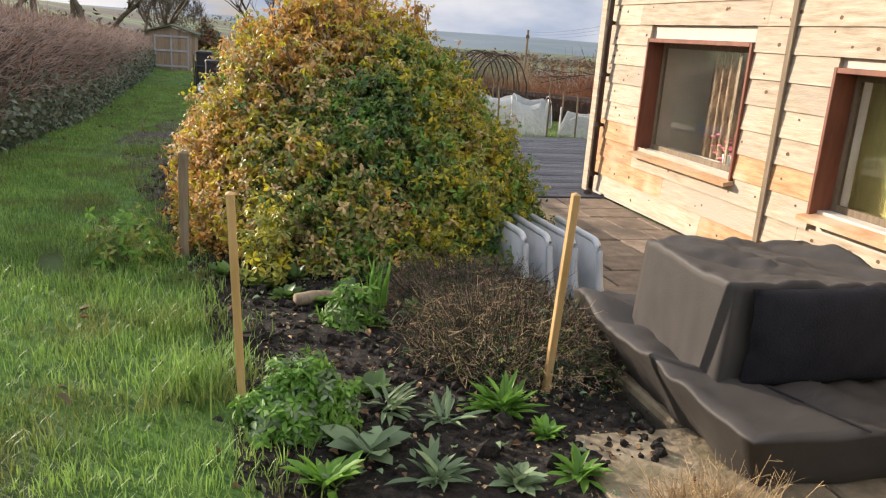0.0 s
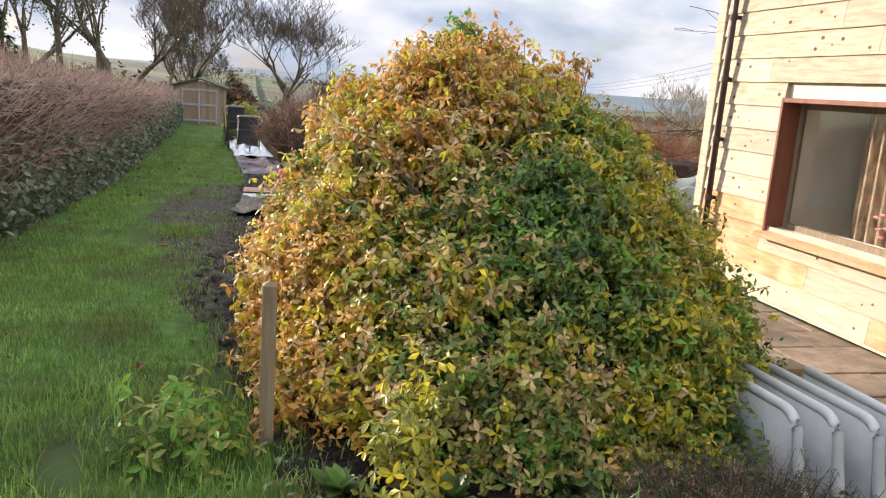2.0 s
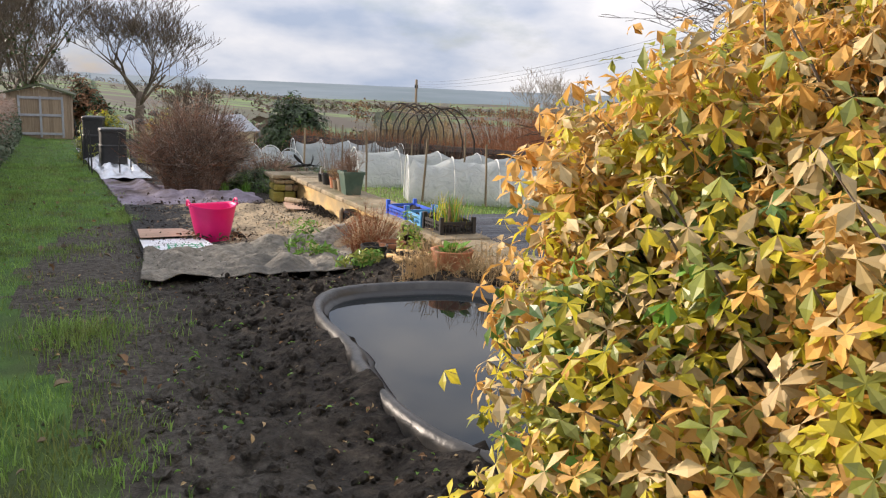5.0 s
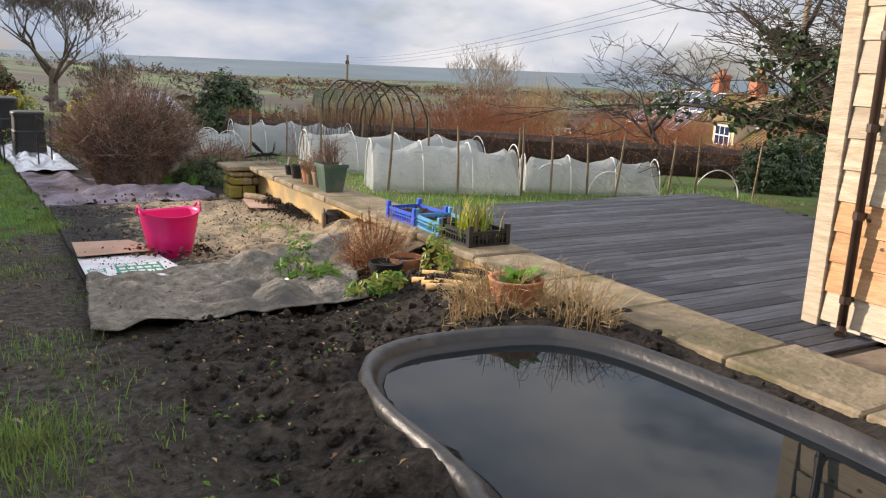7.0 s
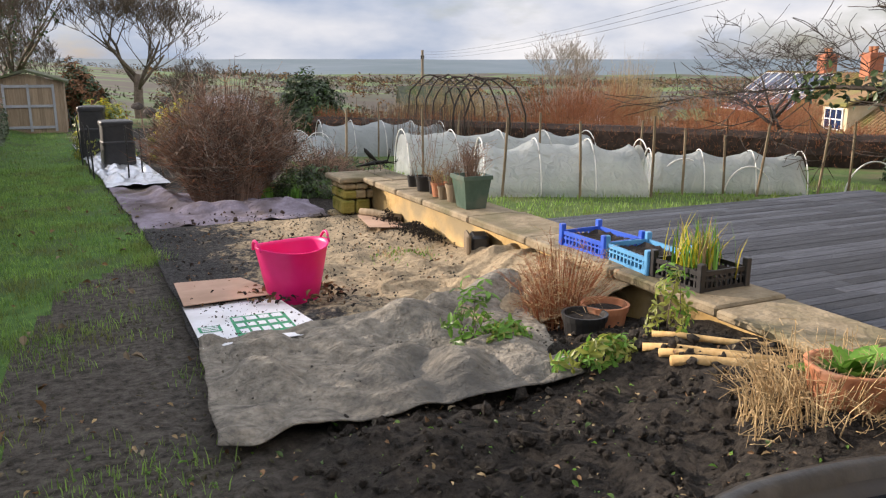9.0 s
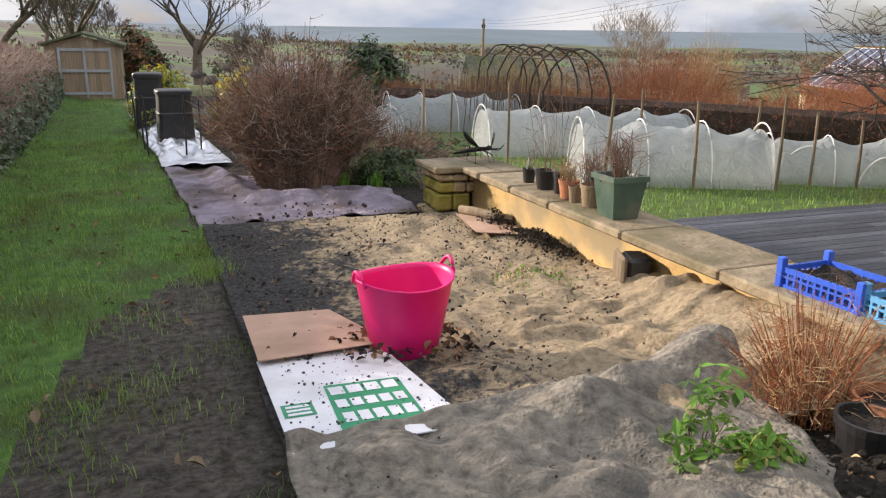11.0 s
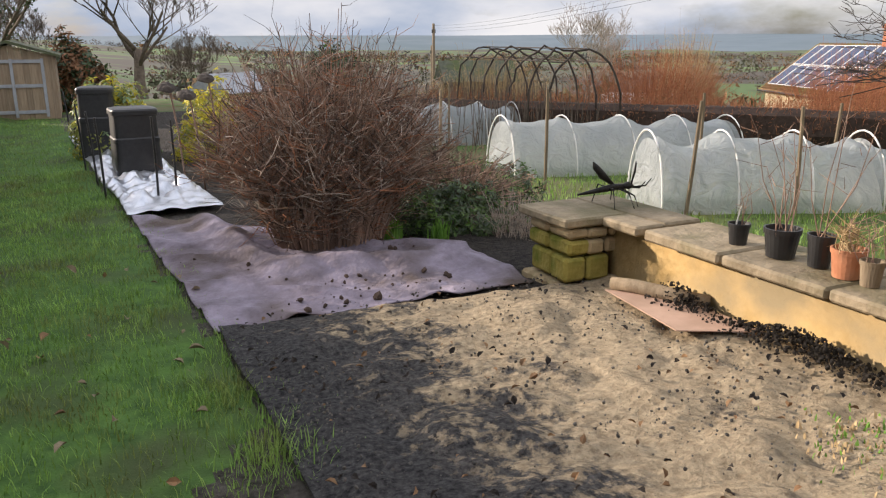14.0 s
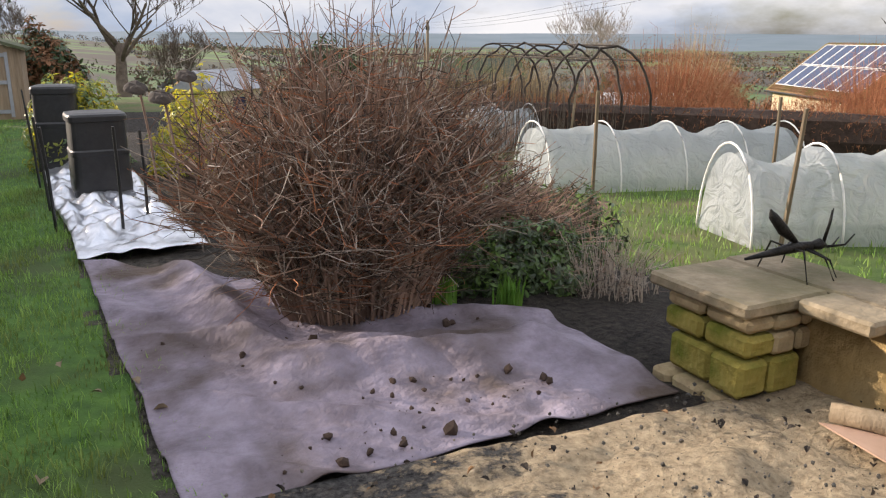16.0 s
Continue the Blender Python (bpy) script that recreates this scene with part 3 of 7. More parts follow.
def thing(name, x, y, z, label, category, group="", rz=0.0, kind=""):
    ob = new(name)
    ob.empty_display_size = 0.1
    ob.matrix_world = pose(x, y, z, 0, 0, rz)
    return tagged(ob, label, category, group, kind)


def part(name, data, mats, parent, label="", smooth=False):
    """Links a Geo or a mesh as one part under a thing or a part."""
    me = data.mesh(name, mats if isinstance(mats, (list, tuple)) else [mats], smooth) if isinstance(data, Geo) else data
    ob = new(name, me)
    ob.parent = parent
    return tagged(ob, label)


def single(name, data, mats, label, category="", group="", kind="", smooth=False, at=None):
    me = data.mesh(name, mats if isinstance(mats, (list, tuple)) else [mats], smooth) if isinstance(data, Geo) else data
    ob = new(name, me)
    if at is not None:
        ob.matrix_world = at
    return tagged(ob, label, category, group, kind)


def nz(x, y, s=1.0, z=0.0):
    return noise.noise(Vector((x * s, y * s, z)))


# ---- levels ----
def bed_level(y):
    return float(np.interp(y, [0, 5, 6.8, 10.45, 13, 16, 19, 30, 45], [.38, .36, .34, .15, 0, -.06, -.09, -.2, -.6]))


def terrace_level(x, y):
    if y < 15.6 and x < 9.6:
        return -0.33
    return -0.38 - 0.035 * min(max(0, y - 15.6), 60) - 0.035 * min(max(0, x - 5), 60)


def far_level(x, y, z):
    """Beyond the garden the ground drops into a valley and climbs to a distant ridge."""
    r = math.hypot(x, y)
    az = math.degrees(math.atan2(x, y))
    if r < 42:
        return z
    side = min(max((az + 5) / 25, 0), 1) if az > -90 else 0
    valley = -3.0 * (1 - side) * 0.3 - side * min((r - 42) * 0.05, 24)
    hill = np.interp(r, [42, 300, 700, 1300, 2200, 3000, 3600, 4300], [0, -6, -4, 8, -6, -20, 20, 30])
    hill = hill * (1 - side) + side * np.interp(r, [42, 300, 900, 1300, 2200, 3000, 3600, 4300], [0, -10, -26, -25, -34, -26, 25, 34])
    if az < -5:
        hill = np.interp(r, [42, 120, 400, 3000], [0, 5, 18, 30]) * min(1, (-5 - az) / 20) + hill * max(0, 1 - (-5 - az) / 20)
        valley = 0
    return z + (valley if r < 300 else valley * max(0, 1 - (r - 300) / 400)) + float(hill) + 1.2 * nz(x, y, 0.004) * min(1, (r - 42) / 200) * 4


def ground_z(x, y, rough=True):
    a, b = bed_level(y), terrace_level(x, y)
    if y < 16.05:
        edge = 2.0 if y > 5.0 else 1.44
        k = min(max((x - edge) / 0.15, 0), 1)
    else:
        k = min(max((x - 1.6) / 2.2, 0), 1)
        k = k * k * (3 - 2 * k)
    # soil banked round the pond and against the wall
    if y < 12:
        w = min(max((x + 0.15) / 0.4, 0), 1) * min(max((9.5 - y) / 0.4, 0), 1) * min(max((y - 5.6) / 0.6, 0), 1)
        a += max(0, 0.365 - a) * w
        a += 0.13 * min(max((x - 0.9) / 0.5, 0), 1) * min(max((11.2 - y) / 0.6, 0), 1) * min(max((y - 9.0) / 0.5, 0), 1)
    z = a * (1 - k) + b * k
    if x < -2.2:
        z += min(0.35, (-2.2 - x) * 0.25)
    if rough and k < 0.5 and -0.6 < x < 1.9 and 5.5 < y < 10.9:
        z += 0.06 * nz(x, y, 2.4) + 0.05 * nz(x, y, 6.0) + 0.04 * nz(x, y, 13)
    elif rough and k < 0.5:
        z += 0.02 * nz(x, y, 1.1) + 0.008 * nz(x, y, 6)
    return far_level(x, y, z)


def lawn_edge(y):
    """Where the lawn meets the bed."""
    return float(np.interp(y, [0, 2, 3, 4.5, 6.6, 8, 10, 12, 13.6, 14.6, 15, 18.7, 27.8, 32], [.12, .06, -.05, -.25, -.8, -.95, -1.35, -1.4, -1.1, -.5, -.47, -.70, -1.3, -1.4])) + 0.09 * nz(y, 3.1, 1.7) + 0.05 * nz(y, 8.8, 6.0)


def in_pond(x, y, grow=0.0):
    return pond_r(math.atan2(y - POND[1], x - POND[0])) + grow > math.hypot(x - POND[0], y - POND[1])


POND = (0.96, 7.82)


def pond_r(a):
    """Kidney outline: the rim's distance from the middle by angle."""
    c, s = abs(math.cos(a)), abs(math.sin(a))
    r = 1.0 / ((c / 0.715) ** 3.4 + (s / 1.27) ** 3.4) ** (1 / 3.4)
    return r * (1 + 0.03 * math.cos(3 * a + 0.6) - 0.05 * math.exp(-((a - 2.75) / 0.45) ** 2))


# ---- ground: one sheet to the horizon ----
def graded(lo, hi, step, far):
    core = list(np.arange(lo, hi, step))
    out, d, x = [], step, hi
    while x < far:
        out.append(x)
        d *= 1.17
        x += d
    back, d, x = [], step, lo
    while x > -far:
        d *= 1.17
        x -= d
        back.append(x)
    return back[::-1] + core + out


def build_ground():
    xs, ys = graded(-3.2, 4.0, 0.08, 4300), graded(-0.5, 20, 0.08, 4300)
    nx, ny = len(xs), len(ys)
    V = []
    for y in ys:
        for x in xs:
            z = ground_z(x, y)
            if in_pond(x, y, -0.05):
                z -= 0.4
            V.append((x, y, z))
    I = np.arange(nx * ny).reshape(ny, nx)
    F = np.stack([I[:-1, :-1], I[:-1, 1:], I[1:, 1:], I[1:, :-1]], 2).reshape(-1, 4)
    S = []
    for j in range(ny - 1):
        for i in range(nx - 1):
            x, y = (xs[i] + xs[i + 1]) / 2, (ys[j] + ys[j + 1]) / 2
            r = math.hypot(x, y)
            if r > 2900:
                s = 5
            elif r > 60:
                s = 4
            elif x < lawn_edge(y) and x > -30 and y < 34:
                s = 0
            elif x < (2.05 if y < 16.05 else 3.1 + 0.25 * nz(x, y, 1.5)) and y < 32:
                s = 1
            else:
                s = 3
            S.append(s)
    me = np_mesh("ground", np.array(V), F, S, [M_LAWN, M_BED, M_MUD, M_ROUGH, M_FIELD, M_HAZERIDGE], True)
    return tagged(new("ground", me), "sloping garden ground of lawn, mud and dug soil running out to far fields", "ground", kind="structure")


build_ground()


def build_grass():
    """Lawn blades over the path, thinner in the muddy patches."""
    P = []
    while len(P) < 150000:
        u = RNG.random()
        y = RNG.uniform(0.8, 8) if u < 0.48 else RNG.uniform(8, 22) if u < 0.92 else RNG.uniform(22, 31)
        x = RNG.uniform(-3.0, lawn_edge(y) + 0.03 + abs(RNG.normal(0, 0.13)))
        if x > lawn_edge(y) - 0.22 and RNG.random() < 0.3 + 0.9 * nz(x, y, 3.5, 7):
            continue
        mud = math.exp(-((y - 12) / 2.4) ** 2 - ((x + 1.0) / 0.55) ** 2) + 0.8 * math.exp(-((y - 8.2) / 1.8) ** 2 - ((x + 1.1) / 0.35) ** 2)
        if RNG.random() < mud * 1.1 - 0.3 * nz(x, y, 2.5) or nz(x, y, 1.6, 4) > 0.62:
            continue
        P.append((x, y, ground_z(x, y) - 0.005, (0.022 + 0.020 * RNG.random() + 0.03 * max(0, nz(x, y, 1.3, 9)) + 0.03 * max(0, nz(x, y, 4.5, 2))) * (1.35 if y < 5 else 1.0)))
    for cx, cy, n, s, h in ((-0.12, 2.75, 700, 0.09, 0.11), (-0.24, 3.35, 500, 0.08, 0.09), (-0.95, 9.05, 900, 0.16, 0.09), (-0.5, 14.3, 500, 0.09, 0.07), (-0.6, 14.9, 500, 0.1, 0.06), (-1.15, 12.4, 500, 0.22, 0.05), (-1.2, 7.6, 700, 0.2, 0.07)):
        for _ in range(n):
            x, y = RNG.normal(cx, s), RNG.normal(cy, s * 1.3)
            P.append((x, y, ground_z(x, y) - 0.005, h * RNG.uniform(0.5, 1.1)))
    P = np.array(P)
    V, F = blades(P[:, 0], P[:, 1], P[:, 2], P[:, 3] * RNG.uniform(0.7, 1.5, len(P)), RNG.uniform(0.0015, 0.003, len(P)), 0.9)
    single("lawn_grass", np_mesh("lawn_grass", V, F, 0, [M_BLADE]), None, "short green winter lawn grass with longer tufts by the bed", "grass", kind="stuff")
    # the grass beyond the deck
    n = 16000
    y = RNG.uniform(15.7, 24, n)
    x = RNG.uniform(2.9, 13, n)
    z = np.array([ground_z(a, b) for a, b in zip(x, y)])
    V, F = blades(x, y, z - 0.01, RNG.uniform(0.04, 0.11, n), RNG.uniform(0.004, 0.007, n), 0.8)
    single("plot_grass", np_mesh("plot_grass", V, F, 0, [M_BLADE]), None, "green grass between the vegetable tunnels", "grass", kind="stuff")


build_grass()


def build_clods():
    """Lumps of dug earth."""
    n = 9500
    x, y = RNG.uniform(-0.7, 1.85, n), RNG.uniform(2.0, 10.9, n)
    keep = np.array([a > lawn_edge(b) + 0.02 and not in_pond(a, b, 0.12) and not (a < -0.3 and b > 8 + 0.8 * nz(a, b, 2)) for a, b in zip(x, y)])
    x, y = x[keep], y[keep]
    z = np.array([ground_z(a, b) for a, b in zip(x, y)])
    s = 0.004 + 0.020 * RNG.random(len(x)) ** 2.5 + 0.03 * RNG.random(len(x)) ** 9
    ico = bmesh.new()
    bmesh.ops.create_icosphere(ico, subdivisions=1, radius=1)
    tv = np.array([p.co[:] for p in ico.verts]) * RNG.uniform(0.65, 1.25, (len(ico.verts), 1)) * [1, 1, 0.7]
    tf = [[p.index for p in q.verts] for q in ico.faces]
    ico.free()
    R = frames_for(RNG.normal(0, 1, (len(x), 3)), RNG.uniform(0, 6, len(x)), s)
    V, F = scatter(tv, tf, R, np.stack([x, y, z + s * 0.2], 1))
    single("soil_clods", np_mesh("soil_clods", V, F, 0, [M_BED]), None, "dark crumbly clods of dug garden soil", "soil", kind="stuff")


build_clods()


# ---- retaining wall with coping and end pier ----
WALL_TOP = 0.34


def build_wall():
    wall = thing("retaining_wall", 2.10, 8.5, 0, "rendered stone retaining wall with flat stone coping and a mossy end pier", "wall", kind="structure", rz=1.4)
    g = Geo()

    def face(u, v):
        y, z = 5.0 + u * 10.6, -0.45 + v * (WALL_TOP + 0.45)
        return (1.88 - 1.95 + 0.02 * nz(y, z, 2.2) + 0.012 * nz(y, z, 8), y - 8.5, z)

    g.sheet(face, 220, 12)
    g.box((1.86 - 1.95, 5.0 - 8.5, -0.6), (2.16 - 1.95, 15.6 - 8.5, WALL_TOP - 0.004))
    part("wall_core", g, M_RENDER, wall, "yellowish lime render over rubble stone", True)
    p = Geo().box((1.62 - 1.95, 15.58 - 8.5, -0.5), (2.16 - 1.95, 15.98 - 8.5, WALL_TOP - 0.003), bevel=0.02)
    part("pier_core", p, M_JOINT, wall)
    # pier stones, course by course
    rnd = random.Random(4)
    z = -0.145
    for course, h in enumerate((0.15, 0.16, 0.10, 0.07)):
        y = 15.52
        while y < 15.97:
            w = rnd.uniform(0.16, 0.26)
            w = min(w, 15.99 - y)
            if w < 0.06:
                break
            s = Geo().box((0, 0, 0), (0.12 + rnd.uniform(0, 0.03), w - 0.012, h - 0.012), bevel=0.018)
            s.v = [(a + 0.006 * nz(a * 9 + y, b * 9, 1, c), b + 0.006 * nz(b * 9, c * 9 + y, 1, a), c + 0.006 * nz(a * 9, c * 9, 1, y)) for a, b, c in s.v]
            ob = part("stone", s, M_MOSS if (course == 1 or rnd.random() < 0.2) else M_STONE, wall)
            ob.location = (1.54 - 1.95 - (0.03 if course == 1 else 0) * rnd.random() - 0.05 * (course == 0), y - 8.5, z)
            y += w
        x = 1.67
        while x < 1.86:
            w = min(rnd.uniform(0.12, 0.2), 1.89 - x)
            if w < 0.05:
                break
            s = Geo().box((0, 0, 0), (w - 0.012, 0.1, h - 0.012), bevel=0.016)
            ob = part("stone", s, M_MOSS if course == 1 else M_STONE, wall)
            ob.location = (x - 1.95, 15.51 - 8.5, z)
            x += w
        z += h
    # coping
    y = 5.02
    while y < 15.1:
        w = rnd.uniform(0.55, 0.95)
        w = min(w, 15.17 - y)
        if w < 0.1:
            break
        s = Geo().box((1.735 + rnd.uniform(-0.012, 0.012), y + 0.006, WALL_TOP), (2.215 + rnd.uniform(-0.02, 0.02), y + w - 0.006, WALL_TOP + 0.055 + rnd.uniform(-0.006, 0.008)), bevel=0.012)
        s.v = [(a + 0.006 * nz(a * 6, b * 6, 1), b, c + 0.004 * nz(a * 5, b * 5, 1, 3)) for a, b, c in s.v]
        ob = part("coping_stone", s, M_COPE, wall)
        ob.location = (-1.95, -8.5, 0)
        y += w
    for x0, x1, y0, y1 in ((1.49, 1.93, 15.19, 16.03), (1.94, 2.22, 15.19, 16.05)):
        if x0 < 1.6:
            y0 = 15.50
        s = Geo().box((x0, y0, WALL_TOP), (x1, y1, WALL_TOP + 0.055), bevel=0.012)
        part("coping_stone", s, M_COPE, wall).location = (-1.95, -8.5, 0)
    s = Geo().box((1.735, 15.18, WALL_TOP), (1.935, 15.49, WALL_TOP + 0.056), bevel=0.012)
    part("coping_stone", s, M_COPE, wall).location = (-1.95, -8.5, 0)


build_wall()


# ---- patio and deck ----
def build_patio():
    base = Geo().box((2.3, -2, -0.5), (4.78, 10.6, -0.285)).box((1.5, 2.95, -0.5), (2.299, 5.0, -0.285))
    patio = single("patio", base, M_JOINT, "weathered sandstone flag patio beside the house", "patio", kind="structure")
    rnd = random.Random(9)
    y = 2.95
    while y < 9.2:
        d = rnd.choice((0.45, 0.6, 0.6))
        d = min(d, 9.3 - y)
        x = 2.37 if y > 4.7 else 1.52
        while x < 4.7:
            w = min(rnd.choice((0.45, 0.6, 0.75, 0.9)), 4.74 - x)
            if w < 0.08:
                break
            s = Geo().box((x + 0.008, y + 0.008, -0.29), (x + w - 0.008, y + d - 0.008, -0.25 + rnd.uniform(-0.006, 0.006)), bevel=0.008)
            part("flagstone", s, M_FLAG, patio)
            x += w
        y += d


build_patio()


def build_upper_paving():
    """The higher paved corner on which the covered seats stand."""
    rnd = random.Random(5)
    up = single("upper_paving", Geo().box((1.08, -1.5, -0.4), (1.6, 2.26, 0.352)).box((1.601, -1.5, -0.4), (3.6, 2.92, 0.352)).box((1.505, 2.27, -0.4), (1.6, 2.92, 0.352)), M_JOINT, "raised corner of old stone paving", "paving", kind="structure")
    y = -1.5
    while y < 2.9:
        d = min(0.62, 2.93 - y)
        x = 1.06 if y + d < 2.4 else 1.51
        while x < 3.6:
            w = min(rnd.choice((0.5, 0.62, 0.75)), 3.62 - x)
            if w < 0.1:
                break
            s = Geo().box((x + 0.008, y + 0.008, 0.33), (x + w - 0.008, y + d - 0.008, 0.385 + rnd.uniform(-0.005, 0.006)), bevel=0.012)
            part("flagstone", s, M_COPE, up)
            x += w
        y += d


build_upper_paving()
single("bed_edging", Geo().box((1.40, 2.27, -0.4), (1.50, 5.05, 0.33), bevel=0.01), M_STONE, "low stone edging holding up the flower bed", "edging", kind="structure")


def build_deck():
    """Grooved boards running away from the wall."""
    sub = Geo().box((2.2, 9.32, -0.42), (9.5, 15.5, -0.31))
    deck = single("deck", sub, M_BLACK, "grey weathered timber decking", "deck", kind="structure")
    rnd = random.Random(3)
    base = Geo()
    base.box((0, 0, 0), (1, 0.135, 0.028), bevel=0.004)
    me = base.mesh("plank", [M_DECK])
    y = 9.35
    k = 0
    while y < 15.5:
        x = 2.385 - (y - 8.5) * 0.0244
        while x < 9.6:
            w = min(rnd.uniform(1.4, 3.0), 9.6 - x)
            if w < 0.2:
                break
            ob = new("plank", me)
            ob.parent = deck
            ob.location = (x, y, -0.278 + rnd.uniform(-0.002, 0.002))
            ob.scale = (w - 0.006, 1, 1)
            x += w
        y += 0.142
        k += 1


build_deck()


# ---- house ----
HX, HY = 4.75, 9.93


def build_house():
    house = thing("house", HX, HY, -0.25, "timber house clad in pale weathered horizontal larch boards", "house", kind="structure")
    h = Geo()
    # solid shell with openings for two windows
    y0, y1, zt = -3.0, HY - 0.02, 5.2
    wins = [(6.66, 8.60, 0.52, 1.77), (3.6, 5.48, 0.46, 1.60)]

    def shell(a, b, c, d):
        h.box((0.03, a - HY, c + 0.25), (0.25, b - HY, d + 0.25))

    shell(8.60, y1, -0.25, zt)
    shell(5.48, 6.66, -0.25, zt)
    shell(y0, 3.6, -0.25, zt)
    for a, b, c, d in wins:
        shell(a, b, -0.25, c)
        shell(a, b, d, zt)
    h.box((0.25, y1 - 0.22 - HY, 0), (9.0, y1 - HY, 5.45))
    h.box((8.8, y0 - HY, 0), (9.0, y1 - 0.22 - HY, 5.45))
    h.box((0.25, y0 - HY, 0), (8.8, y0 + 0.2 - HY, 5.45))
    part("wall", h, M_INTERIOR, house)
    part("floor", Geo().box((0.25, y0 + 0.2 - HY, 0.0), (8.8, y1 - 0.22 - HY, 0.2)), M_OLDPOST, house)
    part("ceiling", Geo().box((0.25, y0 + 0.2 - HY, 2.5), (8.8, y1 - 0.22 - HY, 2.6)), M_WHITE, house)
    part("inner_wall", Geo().box((1.6, y0 + 0.2 - HY, 0.2), (1.7, y1 - 0.22 - HY, 2.5)), M_INTERIOR, house)
    part("partition", Geo().box((0.26, 8.74 - HY, 0.2), (1.59, 8.82 - HY, 2.5)), M_INTERIOR, house)
    roof = Geo()
    roof.add([(-0.5, y0 - 0.4 - HY, 5.3), (-0.5, y1 + 0.4 - HY, 5.3), (4.5, y1 + 0.4 - HY, 8.3), (4.5, y0 - 0.4 - HY, 8.3), (9.5, y1 + 0.4 - HY, 5.3), (9.5, y0 - 0.4 - HY, 5.3),
              (-0.5, y0 - 0.4 - HY, 5.45), (-0.5, y1 + 0.4 - HY, 5.45), (4.5, y1 + 0.4 - HY, 8.45), (4.5, y0 - 0.4 - HY, 8.45), (9.5, y1 + 0.4 - HY, 5.45), (9.5, y0 - 0.4 - HY, 5.45)],
             [(0, 1, 2, 3), (3, 2, 4, 5), (9, 8, 7, 6), (11, 10, 8, 9), (0, 6, 7, 1), (4, 10, 11, 5), (1, 7, 8, 2), (2, 8, 10, 4), (3, 9, 6, 0), (5, 11, 9, 3)])
    part("roof", roof, M_ROOF, house)
    gable = Geo().add([(0.03, y1 - HY, 5.4), (8.97, y1 - HY, 5.4), (4.5, y1 - HY, 8.2)], [(0, 1, 2)])
    part("gable", gable, M_BOARD, house)
    # boards, lapped, board by board
    rnd = random.Random(12)
    z = -0.20
    row = 0
    while z < 5.1:
        spans = [(y0, HY - 0.13)]
        for a, b, c, d in wins:
            if z + 0.2 > c - 0.02 and z < d + 0.02:
                spans = [q for lo, hi in spans for q in ((lo, min(hi, a - 0.02)), (max(lo, b + 0.02), hi)) if q[1] - q[0] > 0.05]
        low = row < 4
        for lo, hi in spans:
            y = lo
            while y < hi - 0.01:
                w = min(rnd.uniform(1.6, 3.6), hi - y)
                if hi - y - w < 0.4:
                    w = hi - y
                s = Geo()
                n = 10
                wav = [0.004 * nz(y + w * i / n, z, 3) for i in range(n + 1)]
                for i in range(n):
                    a, b = y + w * i / n + (0.002 if i == 0 else 0), y + w * (i + 1) / n - (0.002 if i == n - 1 else 0)
                    s.add([(-0.030, a - HY, z + wav[i]), (-0.030, b - HY, z + wav[i + 1]), (-0.010, b - HY, z + 0.255), (-0.010, a - HY, z + 0.255),
                           (0.028, a - HY, z + wav[i]), (0.028, b - HY, z + wav[i + 1]), (0.028, b - HY, z + 0.255), (0.028, a - HY, z + 0.255)],
                          [(0, 3, 2, 1), (4, 0, 1, 5)] + ([(0, 4, 7, 3)] if i == 0 else []) + ([(1, 2, 6, 5)] if i == n - 1 else []))
                    s.v[-8:] = [(p[0], p[1], p[2] + 0.25) for p in s.v[-8:]]
                for _ in range(rnd.randint(int(w * 1.2), int(w * 2.6) + 1)):
                    ky, kz, kr = rnd.uniform(y + 0.05, y + w - 0.05), rnd.uniform(z + 0.05, z + 0.2), rnd.uniform(0.010, 0.022)
                    kx = -0.0305 + 0.02 * (kz - z) / 0.255
                    s.add([(kx, ky - HY, kz + 0.25)] + [(kx - 0.0008, ky - HY + kr * 1.3 * math.cos(t * 0.9), kz + 0.25 + kr * math.sin(t * 0.9)) for t in range(7)], [(0, t + 1, (t + 1) % 7 + 1) for t in range(7)], 1)
                part("board", s, [M_BOARD_RED if low and 5.9 < y + w / 2 < 9.9 and rnd.random() < 0.5 else M_BOARD, M_KNOT], house)
                y += w
        z += 0.24
        row += 1
    part("corner_trim", Geo().box((-0.045, -0.12, -0.02), (0.03, 0.03, 5.2), bevel=0.006), M_BOARD, house, "pale corner board")
    # downpipes
    p = Geo().tube([(-0.10, -0.36, 0.02), (-0.10, -0.36, 5.2)], 0.034, 10)
    pipe = part("downpipe", p, M_PIPE, house, "dark brown round downpipe", True)
    for z in (0.25, 0.9, 1.55, 2.2, 2.85, 3.6):
        b = Geo().tube([(-0.10, -0.36, z), (-0.10, -0.36, z + 0.06)], 0.043, 10).box((-0.10, -0.375, z + 0.01), (0.0, -0.345, z + 0.05))
        part("bracket", b, M_PIPE, pipe)
    shoe = Geo().tube([(-0.10, -0.36, 0.10), (-0.11, -0.37, 0.05), (-0.17, -0.40, 0.02)], 0.04, 10)
    part("shoe", shoe, M_PIPE, pipe)
    part("cover_batten", Geo().box((-0.055, 6.07 - HY, 0.02), (-0.03, 6.14 - HY, 5.2), bevel=0.004), M_OLDPOST, house, "grey-brown vertical cover strip")
